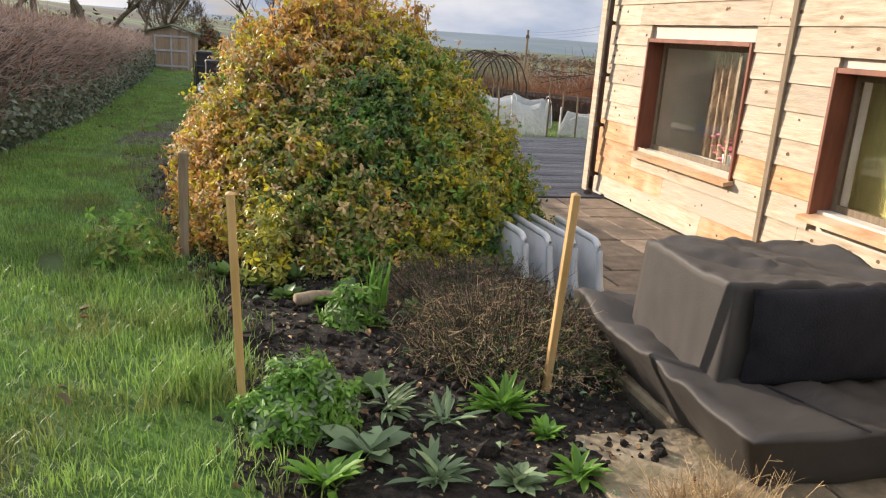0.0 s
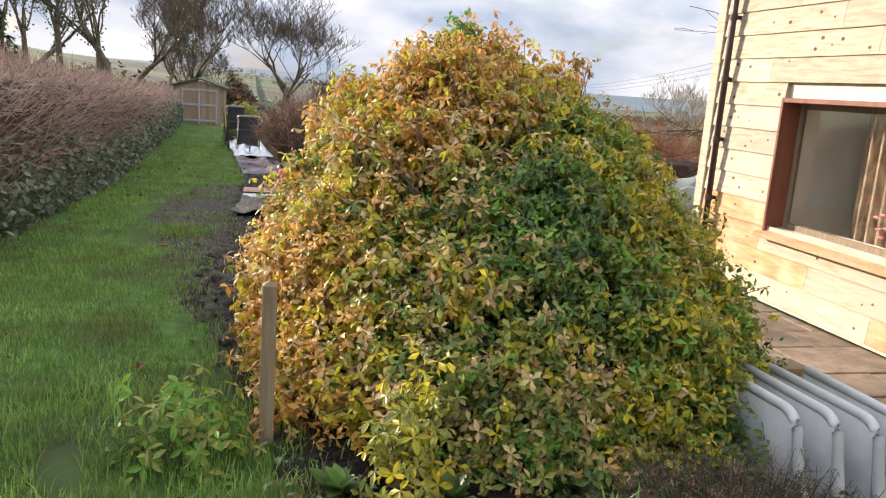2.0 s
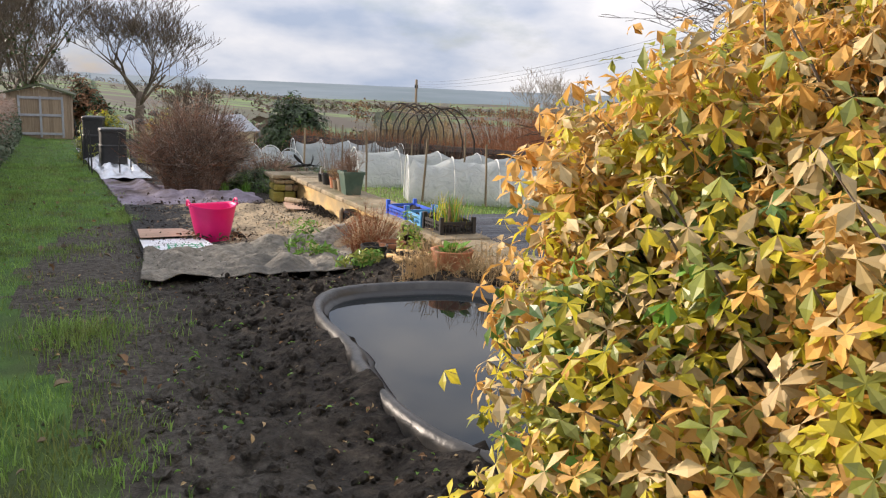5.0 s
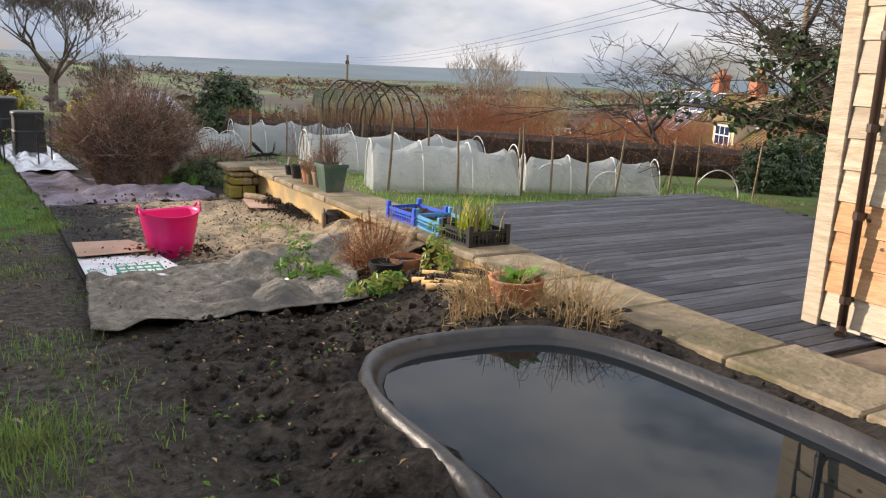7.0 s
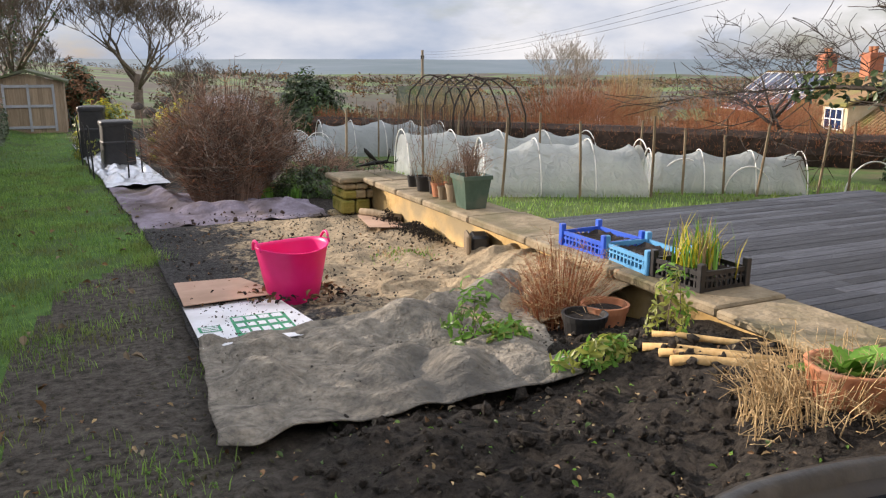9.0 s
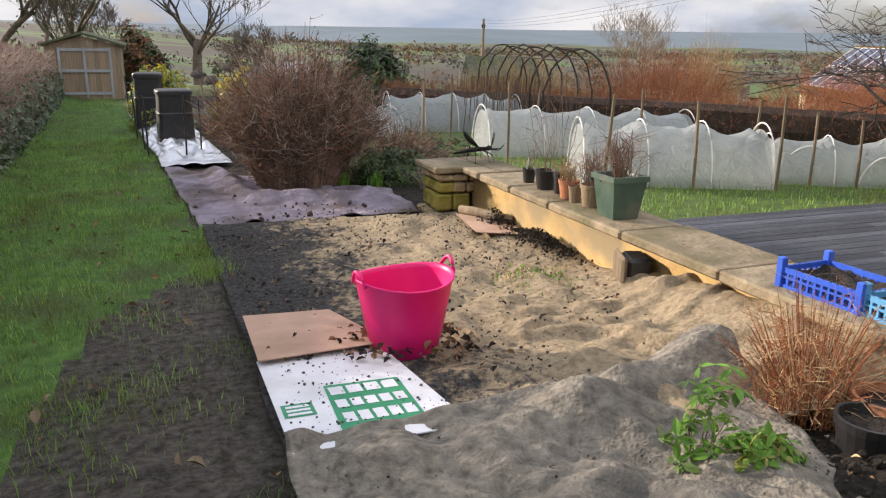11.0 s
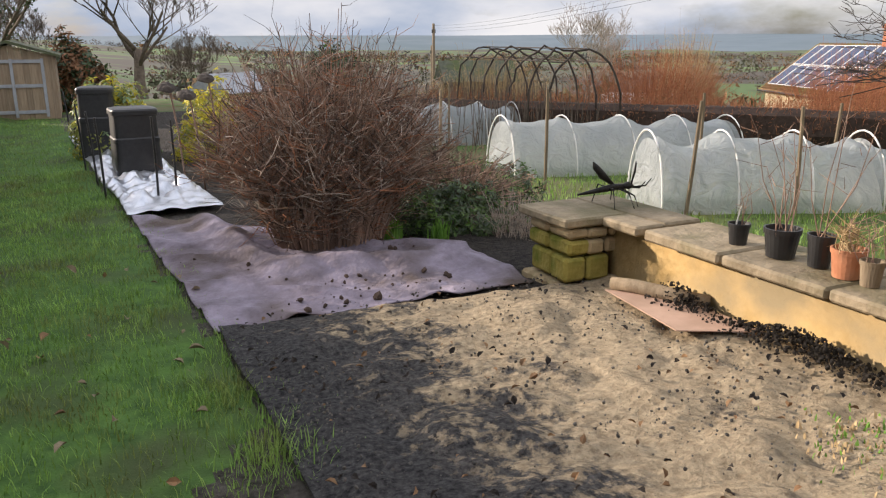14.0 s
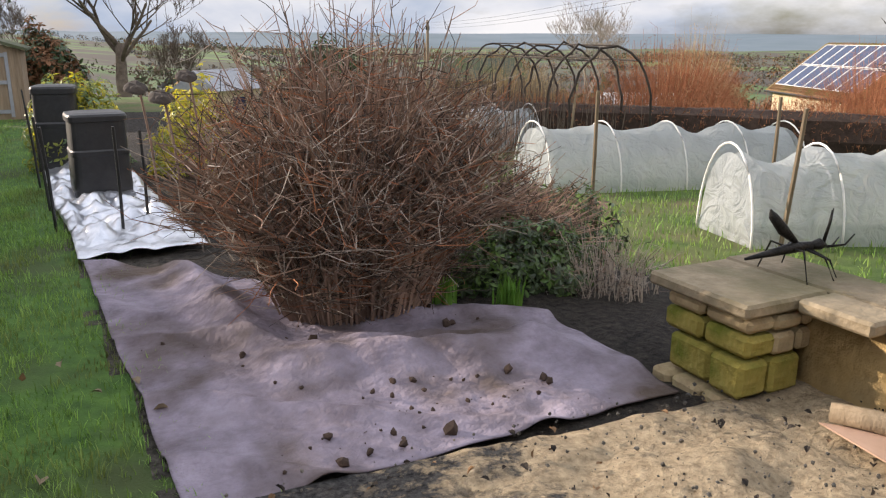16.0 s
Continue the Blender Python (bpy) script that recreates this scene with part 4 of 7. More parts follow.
    # windows
    for i, (a, b, c, d) in enumerate(wins):
        w = part("window", Geo().box((0.16, a - HY, c + 0.25), (0.20, a + 0.06 - HY, d + 0.25)).box((0.16, b - 0.06 - HY, c + 0.25), (0.20, b - HY, d + 0.25)).box((0.16, a + 0.06 - HY, d - 0.06 + 0.25), (0.20, b - 0.06 - HY, d + 0.25)).box((0.16, a + 0.06 - HY, c + 0.25), (0.20, b - 0.06 - HY, c + 0.31)), M_OLDPOST, house, "brown-framed fixed window")
        rv = Geo()
        rv.box((-0.05, b - 0.006 - HY, c + 0.21), (0.16, b + 0.03 - HY, d + 0.29), bevel=0.004)
        rv.box((-0.05, a - 0.03 - HY, c + 0.21), (0.16, a + 0.006 - HY, d + 0.29), bevel=0.004)
        rv.box((-0.05, a + 0.008 - HY, d + 0.244), (0.16, b - 0.008 - HY, d + 0.29), bevel=0.004)
        part("window_reveal", rv, M_REDWOOD, w, "red-brown stained timber lining")
        sl = Geo().add([(-0.13, a - 0.05 - HY, c + 0.20), (-0.13, b + 0.05 - HY, c + 0.20), (0.16, b + 0.05 - HY, c + 0.25), (0.16, a - 0.05 - HY, c + 0.25),
                        (-0.13, a - 0.05 - HY, c + 0.16), (-0.13, b + 0.05 - HY, c + 0.16), (0.0, b + 0.05 - HY, c + 0.18), (0.0, a - 0.05 - HY, c + 0.18)],
                       [(0, 3, 2, 1), (0, 1, 5, 4), (4, 5, 6, 7), (1, 2, 6, 5), (0, 4, 7, 3)])
        part("window_sill", sl, M_BOARD_RED, w, "orange-brown sloping timber sill")
        g = Geo().box((0.172, a + 0.06 - HY, c + 0.31), (0.184, b - 0.06 - HY, d + 0.19))
        ob = part("pane", g, M_GLASS, w, "clear glass pane")
        ob.visible_shadow = False
        if i == 0:
            part("mullion", Geo().box((0.188, a + 0.42 - HY, c + 0.31), (0.2, a + 0.46 - HY, d + 0.19)), M_OLDPOST, w)
            cu = Geo().sheet(lambda u, v: (0.55 + 0.035 * math.sin(u * 26), b - 0.5 - HY - 0.55 * u, 0.5 + 1.6 * v), 40, 2)
            part("curtain", cu, M_CURTAIN, house, "brown patterned curtain seen through glass", True)
        else:
            cu = Geo().sheet(lambda u, v: (0.34, a + (b - a) * u - HY, c + 0.25 + (d - c) * v), 4, 2)
            part("blind", cu, M_TINT, house, "olive-yellow blind behind glass")
    # flower in the window
    f = Geo()
    rr = random.Random(2)
    for _ in range(26):
        q = Vector((0.4 + rr.gauss(0, 0.04), 7.35 - HY + rr.gauss(0, 0.10), 1.0 + rr.gauss(0, 0.09)))
        f.lathe([(0.0, 0.012), (0.02, 0.018), (0.03, 0.008), (0.0, -0.01)], 6, q)
    part("potted_flower", f, M_FLOWER, house, "pink flower standing inside the window")
    part("flower_pot", Geo().lathe([(0.0, 0), (0.05, 0), (0.065, 0.11), (0.055, 0.11), (0.0, 0.1)], 14, (0.4, 7.35 - HY, 0.78)), M_WHITE, house)
    part("inner_sill", Geo().box((0.25, 6.6 - HY, 0.74), (0.5, 8.7 - HY, 0.78)), M_WHITE, house)


build_house()


# ---- pond ----
def build_pond():
    pond = thing("garden_pond", POND[0], POND[1], 0.4, "black moulded plastic pond full of dark water, sunk in soil", "pond")
    n = 72
    tilt = lambda x, y: 0.012

    def ring(off, dz):
        out = []
        for i in range(n):
            a = 2 * math.pi * i / n - math.pi
            r = pond_r(a) + off
            x, y = r * math.cos(a), r * math.sin(a)
            out.append((x, y, tilt(0, POND[1] + y) + dz - 0.02))
        return out

    prof = [(0.055, -0.16), (0.05, -0.03), (0.035, 0.005), (0.01, 0.012), (-0.02, 0.0), (-0.035, -0.03), (-0.05, -0.045), (-0.07, -0.05), (-0.085, -0.07), (-0.11, -0.16), (-0.16, -0.34), (-0.3, -0.45)]
    g = Geo()
    for k, (o, d) in enumerate(prof):
        g.v.extend(ring(o, d))
    for k in range(len(prof) - 1):
        for i in range(n):
            g.f.append((k * n + i, k * n + (i + 1) % n, (k + 1) * n + (i + 1) % n, (k + 1) * n + i))
            g.m.append(0 if k < 5 else 1)
    g.f.append(tuple((len(prof) - 1) * n + i for i in range(n)))
    g.m.append(1)
    part("pond_shell", g, [M_RIM, M_LINER], pond, "rounded black plastic rim, dusty on top", True)
    w = Geo()
    w.v = [(x, y, -0.064) for x, y, z in ring(-0.080, 0)] + [(0, 0, -0.064)]
    w.f = [(i, (i + 1) % n, n) for i in range(n)]
    w.m = [0] * n
    part("water", w, M_WATER, pond, "still dark reflecting water")


build_pond()


# ---- plants ----
def build_big_bush():
    """A broad dome that leans away from the path's start, in drooping whorls of narrow leaflets."""
    cx, cy = 0.834, 4.98
    bush = thing("evergreen_shrub", cx, cy, 0.36, "large domed evergreen shrub, green leaves turning yellow and orange", "shrub")
    P, N, K, D = [], [], [], []

    def place(az, el, k):
        """A point of the dome in the direction given, k of the way out."""
        d = np.array([math.cos(az) * math.cos(el), math.sin(az) * math.cos(el), math.sin(el)])
        e = 1.8
        box = (abs(d[0]) ** e + abs(d[1]) ** e + abs(d[2]) ** e) ** (-1 / e)
        v = Vector(d)
        lump = 1 + 0.06 * noise.noise(v * 2.6) + 0.11 * noise.noise(v * 6.0 + Vector((3, 1, 2))) + 0.05 * noise.noise(v * 13.0)
        p = d * box * lump * k * [1.236, 1.069, 1.537]
        f = p[2] / 1.537
        return d, p + [-0.123 * f, 0.80 * f, 0.08]

    # tiers of shoots; each shoot ends in a cluster of whorls
    shoots = 3000
    for i in range(shoots):
        az = RNG.uniform(0, 2 * np.pi)
        el = math.asin(RNG.uniform(-0.16, 1.0))
        d, c = place(az, el, 0.955 - abs(RNG.normal(0, 0.06)))
        # natural yellowing, with the lit top and sides also painted into leaf colour
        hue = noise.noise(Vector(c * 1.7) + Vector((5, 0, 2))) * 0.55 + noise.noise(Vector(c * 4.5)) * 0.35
        sun_tint = 0.28 + 0.62 * (c[2] / 1.5) - 0.50 * d[0] + 0.14 * d[1] + 1.2 * hue + RNG.normal(0, 0.07)
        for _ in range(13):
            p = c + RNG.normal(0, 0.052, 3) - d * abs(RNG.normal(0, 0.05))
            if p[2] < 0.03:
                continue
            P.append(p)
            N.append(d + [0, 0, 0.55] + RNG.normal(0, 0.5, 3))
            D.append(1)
            q = sun_tint + RNG.normal(0, 0.07)
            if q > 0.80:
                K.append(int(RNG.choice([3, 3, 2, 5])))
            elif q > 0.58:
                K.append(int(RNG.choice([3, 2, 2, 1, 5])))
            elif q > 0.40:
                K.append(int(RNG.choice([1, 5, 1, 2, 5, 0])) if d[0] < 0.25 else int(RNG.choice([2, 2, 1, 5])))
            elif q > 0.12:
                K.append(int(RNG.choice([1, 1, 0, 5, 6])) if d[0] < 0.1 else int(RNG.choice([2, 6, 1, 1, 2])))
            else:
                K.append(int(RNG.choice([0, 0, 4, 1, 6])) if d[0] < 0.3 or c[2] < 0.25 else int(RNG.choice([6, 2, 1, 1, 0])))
    # inner leaves: the shade inside the crown put into darker greens
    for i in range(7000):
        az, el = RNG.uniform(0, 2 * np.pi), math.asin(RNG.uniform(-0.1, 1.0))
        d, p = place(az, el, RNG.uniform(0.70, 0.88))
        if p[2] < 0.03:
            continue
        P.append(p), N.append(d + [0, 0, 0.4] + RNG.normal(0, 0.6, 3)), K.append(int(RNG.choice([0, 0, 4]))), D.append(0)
    # sprays reaching out of the outline
    for x, y, z, k in ((0.36, 0.6, 1.46, 3), (0.42, 0.58, 1.46, 5), (-0.15, 0.7, 1.60, 0), (-0.22, 0.68, 1.58, 6), (0.05, 0.72, 1.60, 3), (-0.60, 0.8, 1.22, 3), (-0.66, 0.78, 1.16, 2), (-0.66, -0.95, 0.42, 2), (-0.60, -0.98, 0.30, 1), (-0.70, -0.92, 0.16, 1)):
        for _ in range(16):
            P.append(np.array([x, y, z]) + RNG.normal(0, 0.045, 3))
            N.append(np.array([0, 0, 1]) + RNG.normal(0, 0.5, 3))
            K.append(k)
            D.append(1)
    P, N, K = np.array(P), np.array(N), np.array(K)
    out = []
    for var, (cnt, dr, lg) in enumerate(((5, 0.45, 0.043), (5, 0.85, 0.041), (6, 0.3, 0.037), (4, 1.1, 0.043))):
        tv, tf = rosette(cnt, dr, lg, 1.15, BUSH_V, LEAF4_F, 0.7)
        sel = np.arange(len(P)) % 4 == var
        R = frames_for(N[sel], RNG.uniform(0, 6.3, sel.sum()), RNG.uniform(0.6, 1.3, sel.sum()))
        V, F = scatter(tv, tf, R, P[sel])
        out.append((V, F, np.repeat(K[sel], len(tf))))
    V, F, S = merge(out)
    crown = part("crown", np_mesh("crown", V, F, S, [M_LEAFG, M_LEAFO, M_LEAFY, M_LEAFR, M_LEAFD, M_LEAFT, M_FRESH]), None, bush, "palmate glossy leaves, bronzed and yellow, tints painted by height and sunward side")
    crown["kind"] = "stuff"
    Q = P[RNG.random(len(P)) < 0.12]
    base = RNG.normal(0, 0.16, (len(Q), 3)) * [1, 1, 0]
    V, F = rods(base, Q, 0.009, 0.002, RNG.normal(0, 0.08, (len(Q), 3)))
    part("branchwork", np_mesh("branchwork", V, F, 0, [M_BARK]), None, bush)
    # solid dark shell that paints the shade behind the leaves
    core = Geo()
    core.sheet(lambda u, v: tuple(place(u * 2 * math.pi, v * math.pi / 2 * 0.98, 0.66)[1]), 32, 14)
    part("heart", core, M_HEDGECORE, bush, "dark inner shell, shade among the twigs put into its colour", True)


build_big_bush()


def build_twig_bush(name, x, y, z, rx, ry, h, stems, label, mats, seed, side=5, droop=0.0, spread=0.25, thick=0.0065):
    """A deciduous shrub of many thin arching stems."""
    rng = np.random.default_rng(seed)
    bush = thing(name, x, y, z, label, "shrub")
    az = rng.uniform(0, 2 * np.pi, stems)
    rad = np.sqrt(rng.uniform(0.0, 1, stems))
    base = np.stack([spread * rx * rad * np.cos(az), spread * ry * rad * np.sin(az), np.full(stems, -0.04)], 1)
    top = np.stack([rx * rad * np.cos(az), ry * rad * np.sin(az), h * np.where(rng.random(stems) < 0.05, rng.uniform(1.0, 1.25, stems), rng.uniform(0.66, 1.05, stems)) * (1 - 0.45 * rad ** 2.2)], 1) + rng.normal(0, 0.05, (stems, 3))
    bend = np.stack([-0.10 * rx * np.cos(az) * rad, -0.10 * ry * np.sin(az) * rad, 0.14 * h * rad], 1)
    V, F = rods(base, top, thick, thick * 0.4, bend)
    part("stem_mass", np_mesh("stem_mass", V, F, 0, [mats[0]]), None, bush, "upright arching main stems")["kind"] = "stuff"
    out = []
    for level in range(side):
        t = rng.uniform(0.12, 1, stems)[:, None]
        start = base * (1 - t) ** 2 + 2 * (base / 2 + top / 2 + bend) * t * (1 - t) + top * t ** 2
        d = rng.normal(0, 1, (stems, 3)) * [1, 1, 0.5] + [0, 0, 0.7 - droop]
        d /= np.linalg.norm(d, axis=1, keepdims=True)
        end = start + d * rng.uniform(0.10, 0.34, stems)[:, None] * min(1, 0.12 + h * 0.75)
        out.append((*rods(start, end, thick * 0.45, thick * 0.2, rng.normal(0, 0.02, (stems, 3))), level % len(mats)))
    V, F, S = merge(out)
    ob = part("twig_mass", np_mesh("twig_mass", V, F, S, mats), None, bush, "dense thin side twigs")
    ob["kind"] = "stuff"
    return bush


def build_hedge(name, pts, half, top, label, mats, seed, density=260, leafy=0.5, ivy=0.0, twig=0.22):
    """A hedge along pts; top gives the height at each point."""
    rng = np.random.default_rng(seed)
    pts, top = np.array(pts, float), np.array(top, float)
    seg = np.linalg.norm(np.diff(pts, axis=0), axis=1)
    run = np.concatenate([[0], np.cumsum(seg)])
    hedge = thing(name, pts[0][0], pts[0][1], ground_z(*pts[0], False), label, "hedge")
    org = np.array([pts[0][0], pts[0][1], ground_z(*pts[0], False)])

    def at(s, off):
        c = np.array([np.interp(s, run, pts[:, 0]), np.interp(s, run, pts[:, 1])])
        e = np.array([np.interp(s + 0.1, run, pts[:, 0]), np.interp(s + 0.1, run, pts[:, 1])]) - np.array([np.interp(s - 0.1, run, pts[:, 0]), np.interp(s - 0.1, run, pts[:, 1])])
        e /= np.linalg.norm(e)
        return c[0] - e[1] * off, c[1] + e[0] * off

    # closed inner sheet; its dark colour stands for shade between the twigs
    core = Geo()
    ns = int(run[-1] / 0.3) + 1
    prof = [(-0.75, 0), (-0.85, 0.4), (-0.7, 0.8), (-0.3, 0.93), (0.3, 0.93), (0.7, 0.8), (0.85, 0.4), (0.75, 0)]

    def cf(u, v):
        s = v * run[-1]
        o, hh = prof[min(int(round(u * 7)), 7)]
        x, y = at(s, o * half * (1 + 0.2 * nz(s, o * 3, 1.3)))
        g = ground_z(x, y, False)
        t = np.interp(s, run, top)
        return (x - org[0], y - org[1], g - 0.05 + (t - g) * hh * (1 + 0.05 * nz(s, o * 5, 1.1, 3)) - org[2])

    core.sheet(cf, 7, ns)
    part("hedge_heart", core, M_HEDGECORE, hedge, "dark inner shell coloured as the shade inside the hedge")
    n = int(run[-1] * density)
    s = rng.uniform(0, run[-1], n)
    o = rng.uniform(-1, 1, n)
    q = rng.uniform(0.02, 1, n) ** 0.75
    P, Q = np.zeros((n, 3)), np.zeros((n, 3))
    for i in range(n):
        face = rng.random() < 0.62
        off = (np.sign(o[i]) * half * (0.82 + 0.12 * rng.random()) if face else o[i] * half * 0.8) * (1 - 0.18 * q[i])
        x, y = at(s[i], off)
        g, t = ground_z(x, y, False), np.interp(s[i], run, top)
        hh = q[i] * 0.93 if face else 0.9
        P[i] = (x, y, g + (t - g) * hh)
        a, b = at(s[i], off + (np.sign(o[i]) * 0.16 if face else 0))
        Q[i] = (a, b, P[i][2] + (rng.uniform(-0.03, twig) if face else rng.uniform(0.06, twig * 1.5)))
        Q[i] += rng.normal(0, 0.05, 3)
    P -= org
    Q -= org
    out = [(*rods(P, Q, 0.005, 0.0018, rng.normal(0, 0.015, (n, 3))), 0)]
    m = int(n * leafy)
    if m:
        k = rng.integers(0, n, m)
        f = rng.uniform(0.2, 1, m)[:, None]
        L = P[k] * (1 - f) + Q[k] * f
        R = frames_for(rng.normal(0, 1, (m, 3)), rng.uniform(0, 6, m), rng.uniform(0.04, 0.07, m))
        out.append((*scatter(LEAF_V, LEAF_F, R, L), 1))
    if ivy:
        m = int(run[-1] * ivy)
        S, o2, h2 = rng.uniform(0, run[-1], m), np.where(rng.random(m) < 0.8, -1, 1) * half * rng.uniform(0.8, 1.15, m), np.abs(rng.normal(0.05, 0.27, m))
        L = np.array([(*at(a, b), 0) for a, b in zip(S, o2)])
        L[:, 2] = [ground_z(a, b, False) for a, b in L[:, :2]] + h2
        R = frames_for(rng.normal(0, 1, (m, 3)) + [0.7, -0.3, 0.6], rng.uniform(0, 6, m), rng.uniform(0.05, 0.085, m))
        out.append((*scatter([(a, b * 2.2, c) for a, b, c in LEAF_V], LEAF_F, R, L - org), 2))
    V, F, S = merge(out)
    ob = part("twigs_and_leaves", np_mesh("twigs_and_leaves", V, F, S, mats), None, hedge, "fine twigs and withered leaves")
    ob["kind"] = "stuff"
    return hedge


def build_tree(name, x, y, h, spread, label, seed, bark, levels=5, trunk=0.14, fork=0.25, ivy=0, ratio=0.72, upward=0.35, base=None, gnarl=0.25, first=5):
    """A bare tree: a tapered trunk, limbs that fork again and again, fine twigs."""
    rnd = random.Random(seed)
    z = ground_z(x, y, False) if base is None else base
    tree = thing(name, x, y, z, label, "tree")
    thick, P, Q, R0, R1 = Geo(), [], [], [], []

    def grow(p, d, length, r, level):
        pts, rad, q, dd = [p.copy()], [r], p.copy(), d.copy()
        n = 4 if level < 2 else 3
        for i in range(n):
            dd = (dd + Vector((rnd.gauss(0, gnarl), rnd.gauss(0, gnarl), rnd.gauss(0, gnarl * 0.6) + 0.10 * upward)) * 0.6).normalized()
            q = q + dd * (length / n)
            pts.append(q.copy())
            rad.append(r * (1 - 0.45 * (i + 1) / n))
        if level <= 2:
            thick.tube(pts, rad, 8 if level == 0 else 5)
        else:
            for a, b, ra, rb in zip(pts, pts[1:], rad, rad[1:]):
                P.append(a[:]), Q.append(b[:]), R0.append(ra), R1.append(rb)
        if level >= levels:
            return
        kids = first if level == 0 else rnd.choice((3, 3, 4))
        for k in range(kids):
            t = rnd.uniform(0.45, 1.0) if level else rnd.uniform(0.6, 1.0)
            i = min(int(t * n), n - 1)
            s = pts[i].lerp(pts[i + 1], t * n - i)
            a = 2 * math.pi * (k + rnd.uniform(-0.3, 0.3)) / kids
            side = Vector((math.cos(a), math.sin(a), 0))
            nd = (dd * 0.75 + side * spread + Vector((0, 0, upward)) * 0.6).normalized()
            grow(s, nd, length * ratio * rnd.uniform(0.75, 1.15) * (1.25 if level == 0 else 1), rad[-1] * rnd.uniform(0.5, 0.72), level + 1)

    grow(Vector((0, 0, -0.1)), Vector((rnd.gauss(0, 0.06), rnd.gauss(0, 0.06), 1)).normalized(), h * fork, trunk, 0)
    grown = h / float(np.percentile([q[2] for q in Q], 98))
    thick.v = [tuple(c * grown for c in q) for q in thick.v]
    P, Q = [tuple(c * grown for c in q) for q in P], [tuple(c * grown for c in q) for q in Q]
    part("trunk", thick, bark, tree, "tapered trunk and main limbs", True)
    fine = min(max(0.007, 0.00024 * math.hypot(x, y)), 0.011)
    V, F = rods(np.array(P), np.array(Q), np.maximum(np.array(R0) * grown, fine), np.maximum(np.array(R1) * grown, fine * 0.8))
    ob = part("crown", np_mesh("crown", V, F, 0, [bark]), None, tree, "bare winter twigs")
    ob["kind"] = "stuff"
    if ivy:
        rng = np.random.default_rng(seed)
        vs = np.array(thick.v)
        vs = vs[vs[:, 2] < h * 0.62]
        L = vs[rng.integers(0, len(vs), ivy)] * rng.uniform(0.97, 1.03, (ivy, 1)) + rng.normal(0, 0.13, (ivy, 3))
        RR = frames_for(rng.normal(0, 1, (ivy, 3)), rng.uniform(0, 6, ivy), rng.uniform(0.09, 0.16, ivy))
        V, F = scatter([(a, b * 2.2, c) for a, b, c in LEAF_V], LEAF_F, RR, L)
        part("ivy", np_mesh("ivy", V, F, 0, [M_IVY]), None, tree, "dark green ivy round the trunk")["kind"] = "stuff"
    return tree


def leaf_mass(name, x, y, z, rx, ry, h, count, size, mats, label, seed, weights=None, category="shrub"):
    """A leafy shrub: stems and clumps of small leaves with gaps."""
    rng = np.random.default_rng(seed)
    ob = thing(name, x, y, z, label, category)
    d = rng.normal(0, 1, (count, 3))
    d[:, 2] = np.abs(d[:, 2])
    d /= np.linalg.norm(d, axis=1, keepdims=True)
    lump = np.array([1 + 0.35 * noise.noise(Vector(q * 2.3) + Vector((seed, 0, 0))) for q in d])
    r = (1 - np.abs(rng.normal(0, 0.2, count))) * lump
    P = d * r[:, None] * [rx, ry, h]
    R = frames_for(d + rng.normal(0, 0.5, (count, 3)) + [0, 0, 0.3], rng.uniform(0, 6.3, count), size * rng.uniform(0.6, 1.3, count))
    tv, tf = rosette(4, 0.3, 1.0, 1.2)
    V, F = scatter(tv, tf, R, P)
    S = np.repeat(rng.choice(len(mats), count, p=weights), len(tf))
    part("foliage", np_mesh("foliage", V, F, S, mats), None, ob)["kind"] = "stuff"
    k = max(8, count // 25)
    V, F = rods(rng.normal(0, 0.12, (k, 3)) * [rx, ry, 0], P[rng.integers(0, count, k)], 0.012 * h, 0.003 * h, rng.normal(0, 0.05 * h, (k, 3)))
    part("stemwork", np_mesh("stemwork", V, F, 0, [M_BARK]), None, ob)
    return ob


# hedges
build_hedge("field_hedge", [(-3.0, 6.4), (-3.0, 9), (-3.15, 16), (-3.3, 24), (-3.5, 30)], 0.75, [1.55, 1.62, 1.42, 1.05, 0.9], "clipped brown winter hedge with ivy along its foot", [M_HEDGETWIG, M_HEDGELEAF, M_IVYDUST], 5, 640, 0.35, 460)
build_hedge("beech_hedge", [(5.5, 31), (12, 26), (18, 21), (22, 15)], 0.7, [0.15, 0.05, -0.1, 0.0], "rust-brown beech hedge beyond the vegetable plot", [M_RUST, M_HEDGELEAF, M_IVY], 6, 240, 1.3)

# shrub by the mauve fabric
# pale and dark barks mixed to paint in sunlit twigs against shaded ones
build_twig_bush("twiggy_shrub", 0.62, 17.35, -0.08, 1.0, 0.8, 1.40, 1500, "bare brown twiggy shrub with arching stems", [M_TWIG, M_PALEBARK, M_DARKBARK, M_TWIG, M_RUST], 21, 8, 0, 0.40, 0.0062)
build_twig_bush("low_shrub", 1.9, 17.9, -0.12, 0.7, 0.6, 0.62, 260, "low tangle of bare stems and green shoots", [M_TWIG, M_DARKBARK], 22, 5)

# trees
build_tree("round_crowned_tree", 1.5, 46, 7.4, 0.85, "bare round-crowned tree with fine pale twigs", 31, M_BARK, 6, 0.16, 0.2, 0, 0.74, 0.6)
build_tree("ivy_clad_tree", -6.6, 41, 10.5, 0.5, "tall bare tree with ivy on its trunk", 33, M_BARK, 6, 0.2, 0.4, 900, 0.70, 0.6)
spare = build_tree("bare_tree", -9.5, 44, 9.0, 0.55, "tall bare winter tree behind the hedge", 34, M_BARK, 6, 0.18, 0.35, 300, 0.68, 0.6)
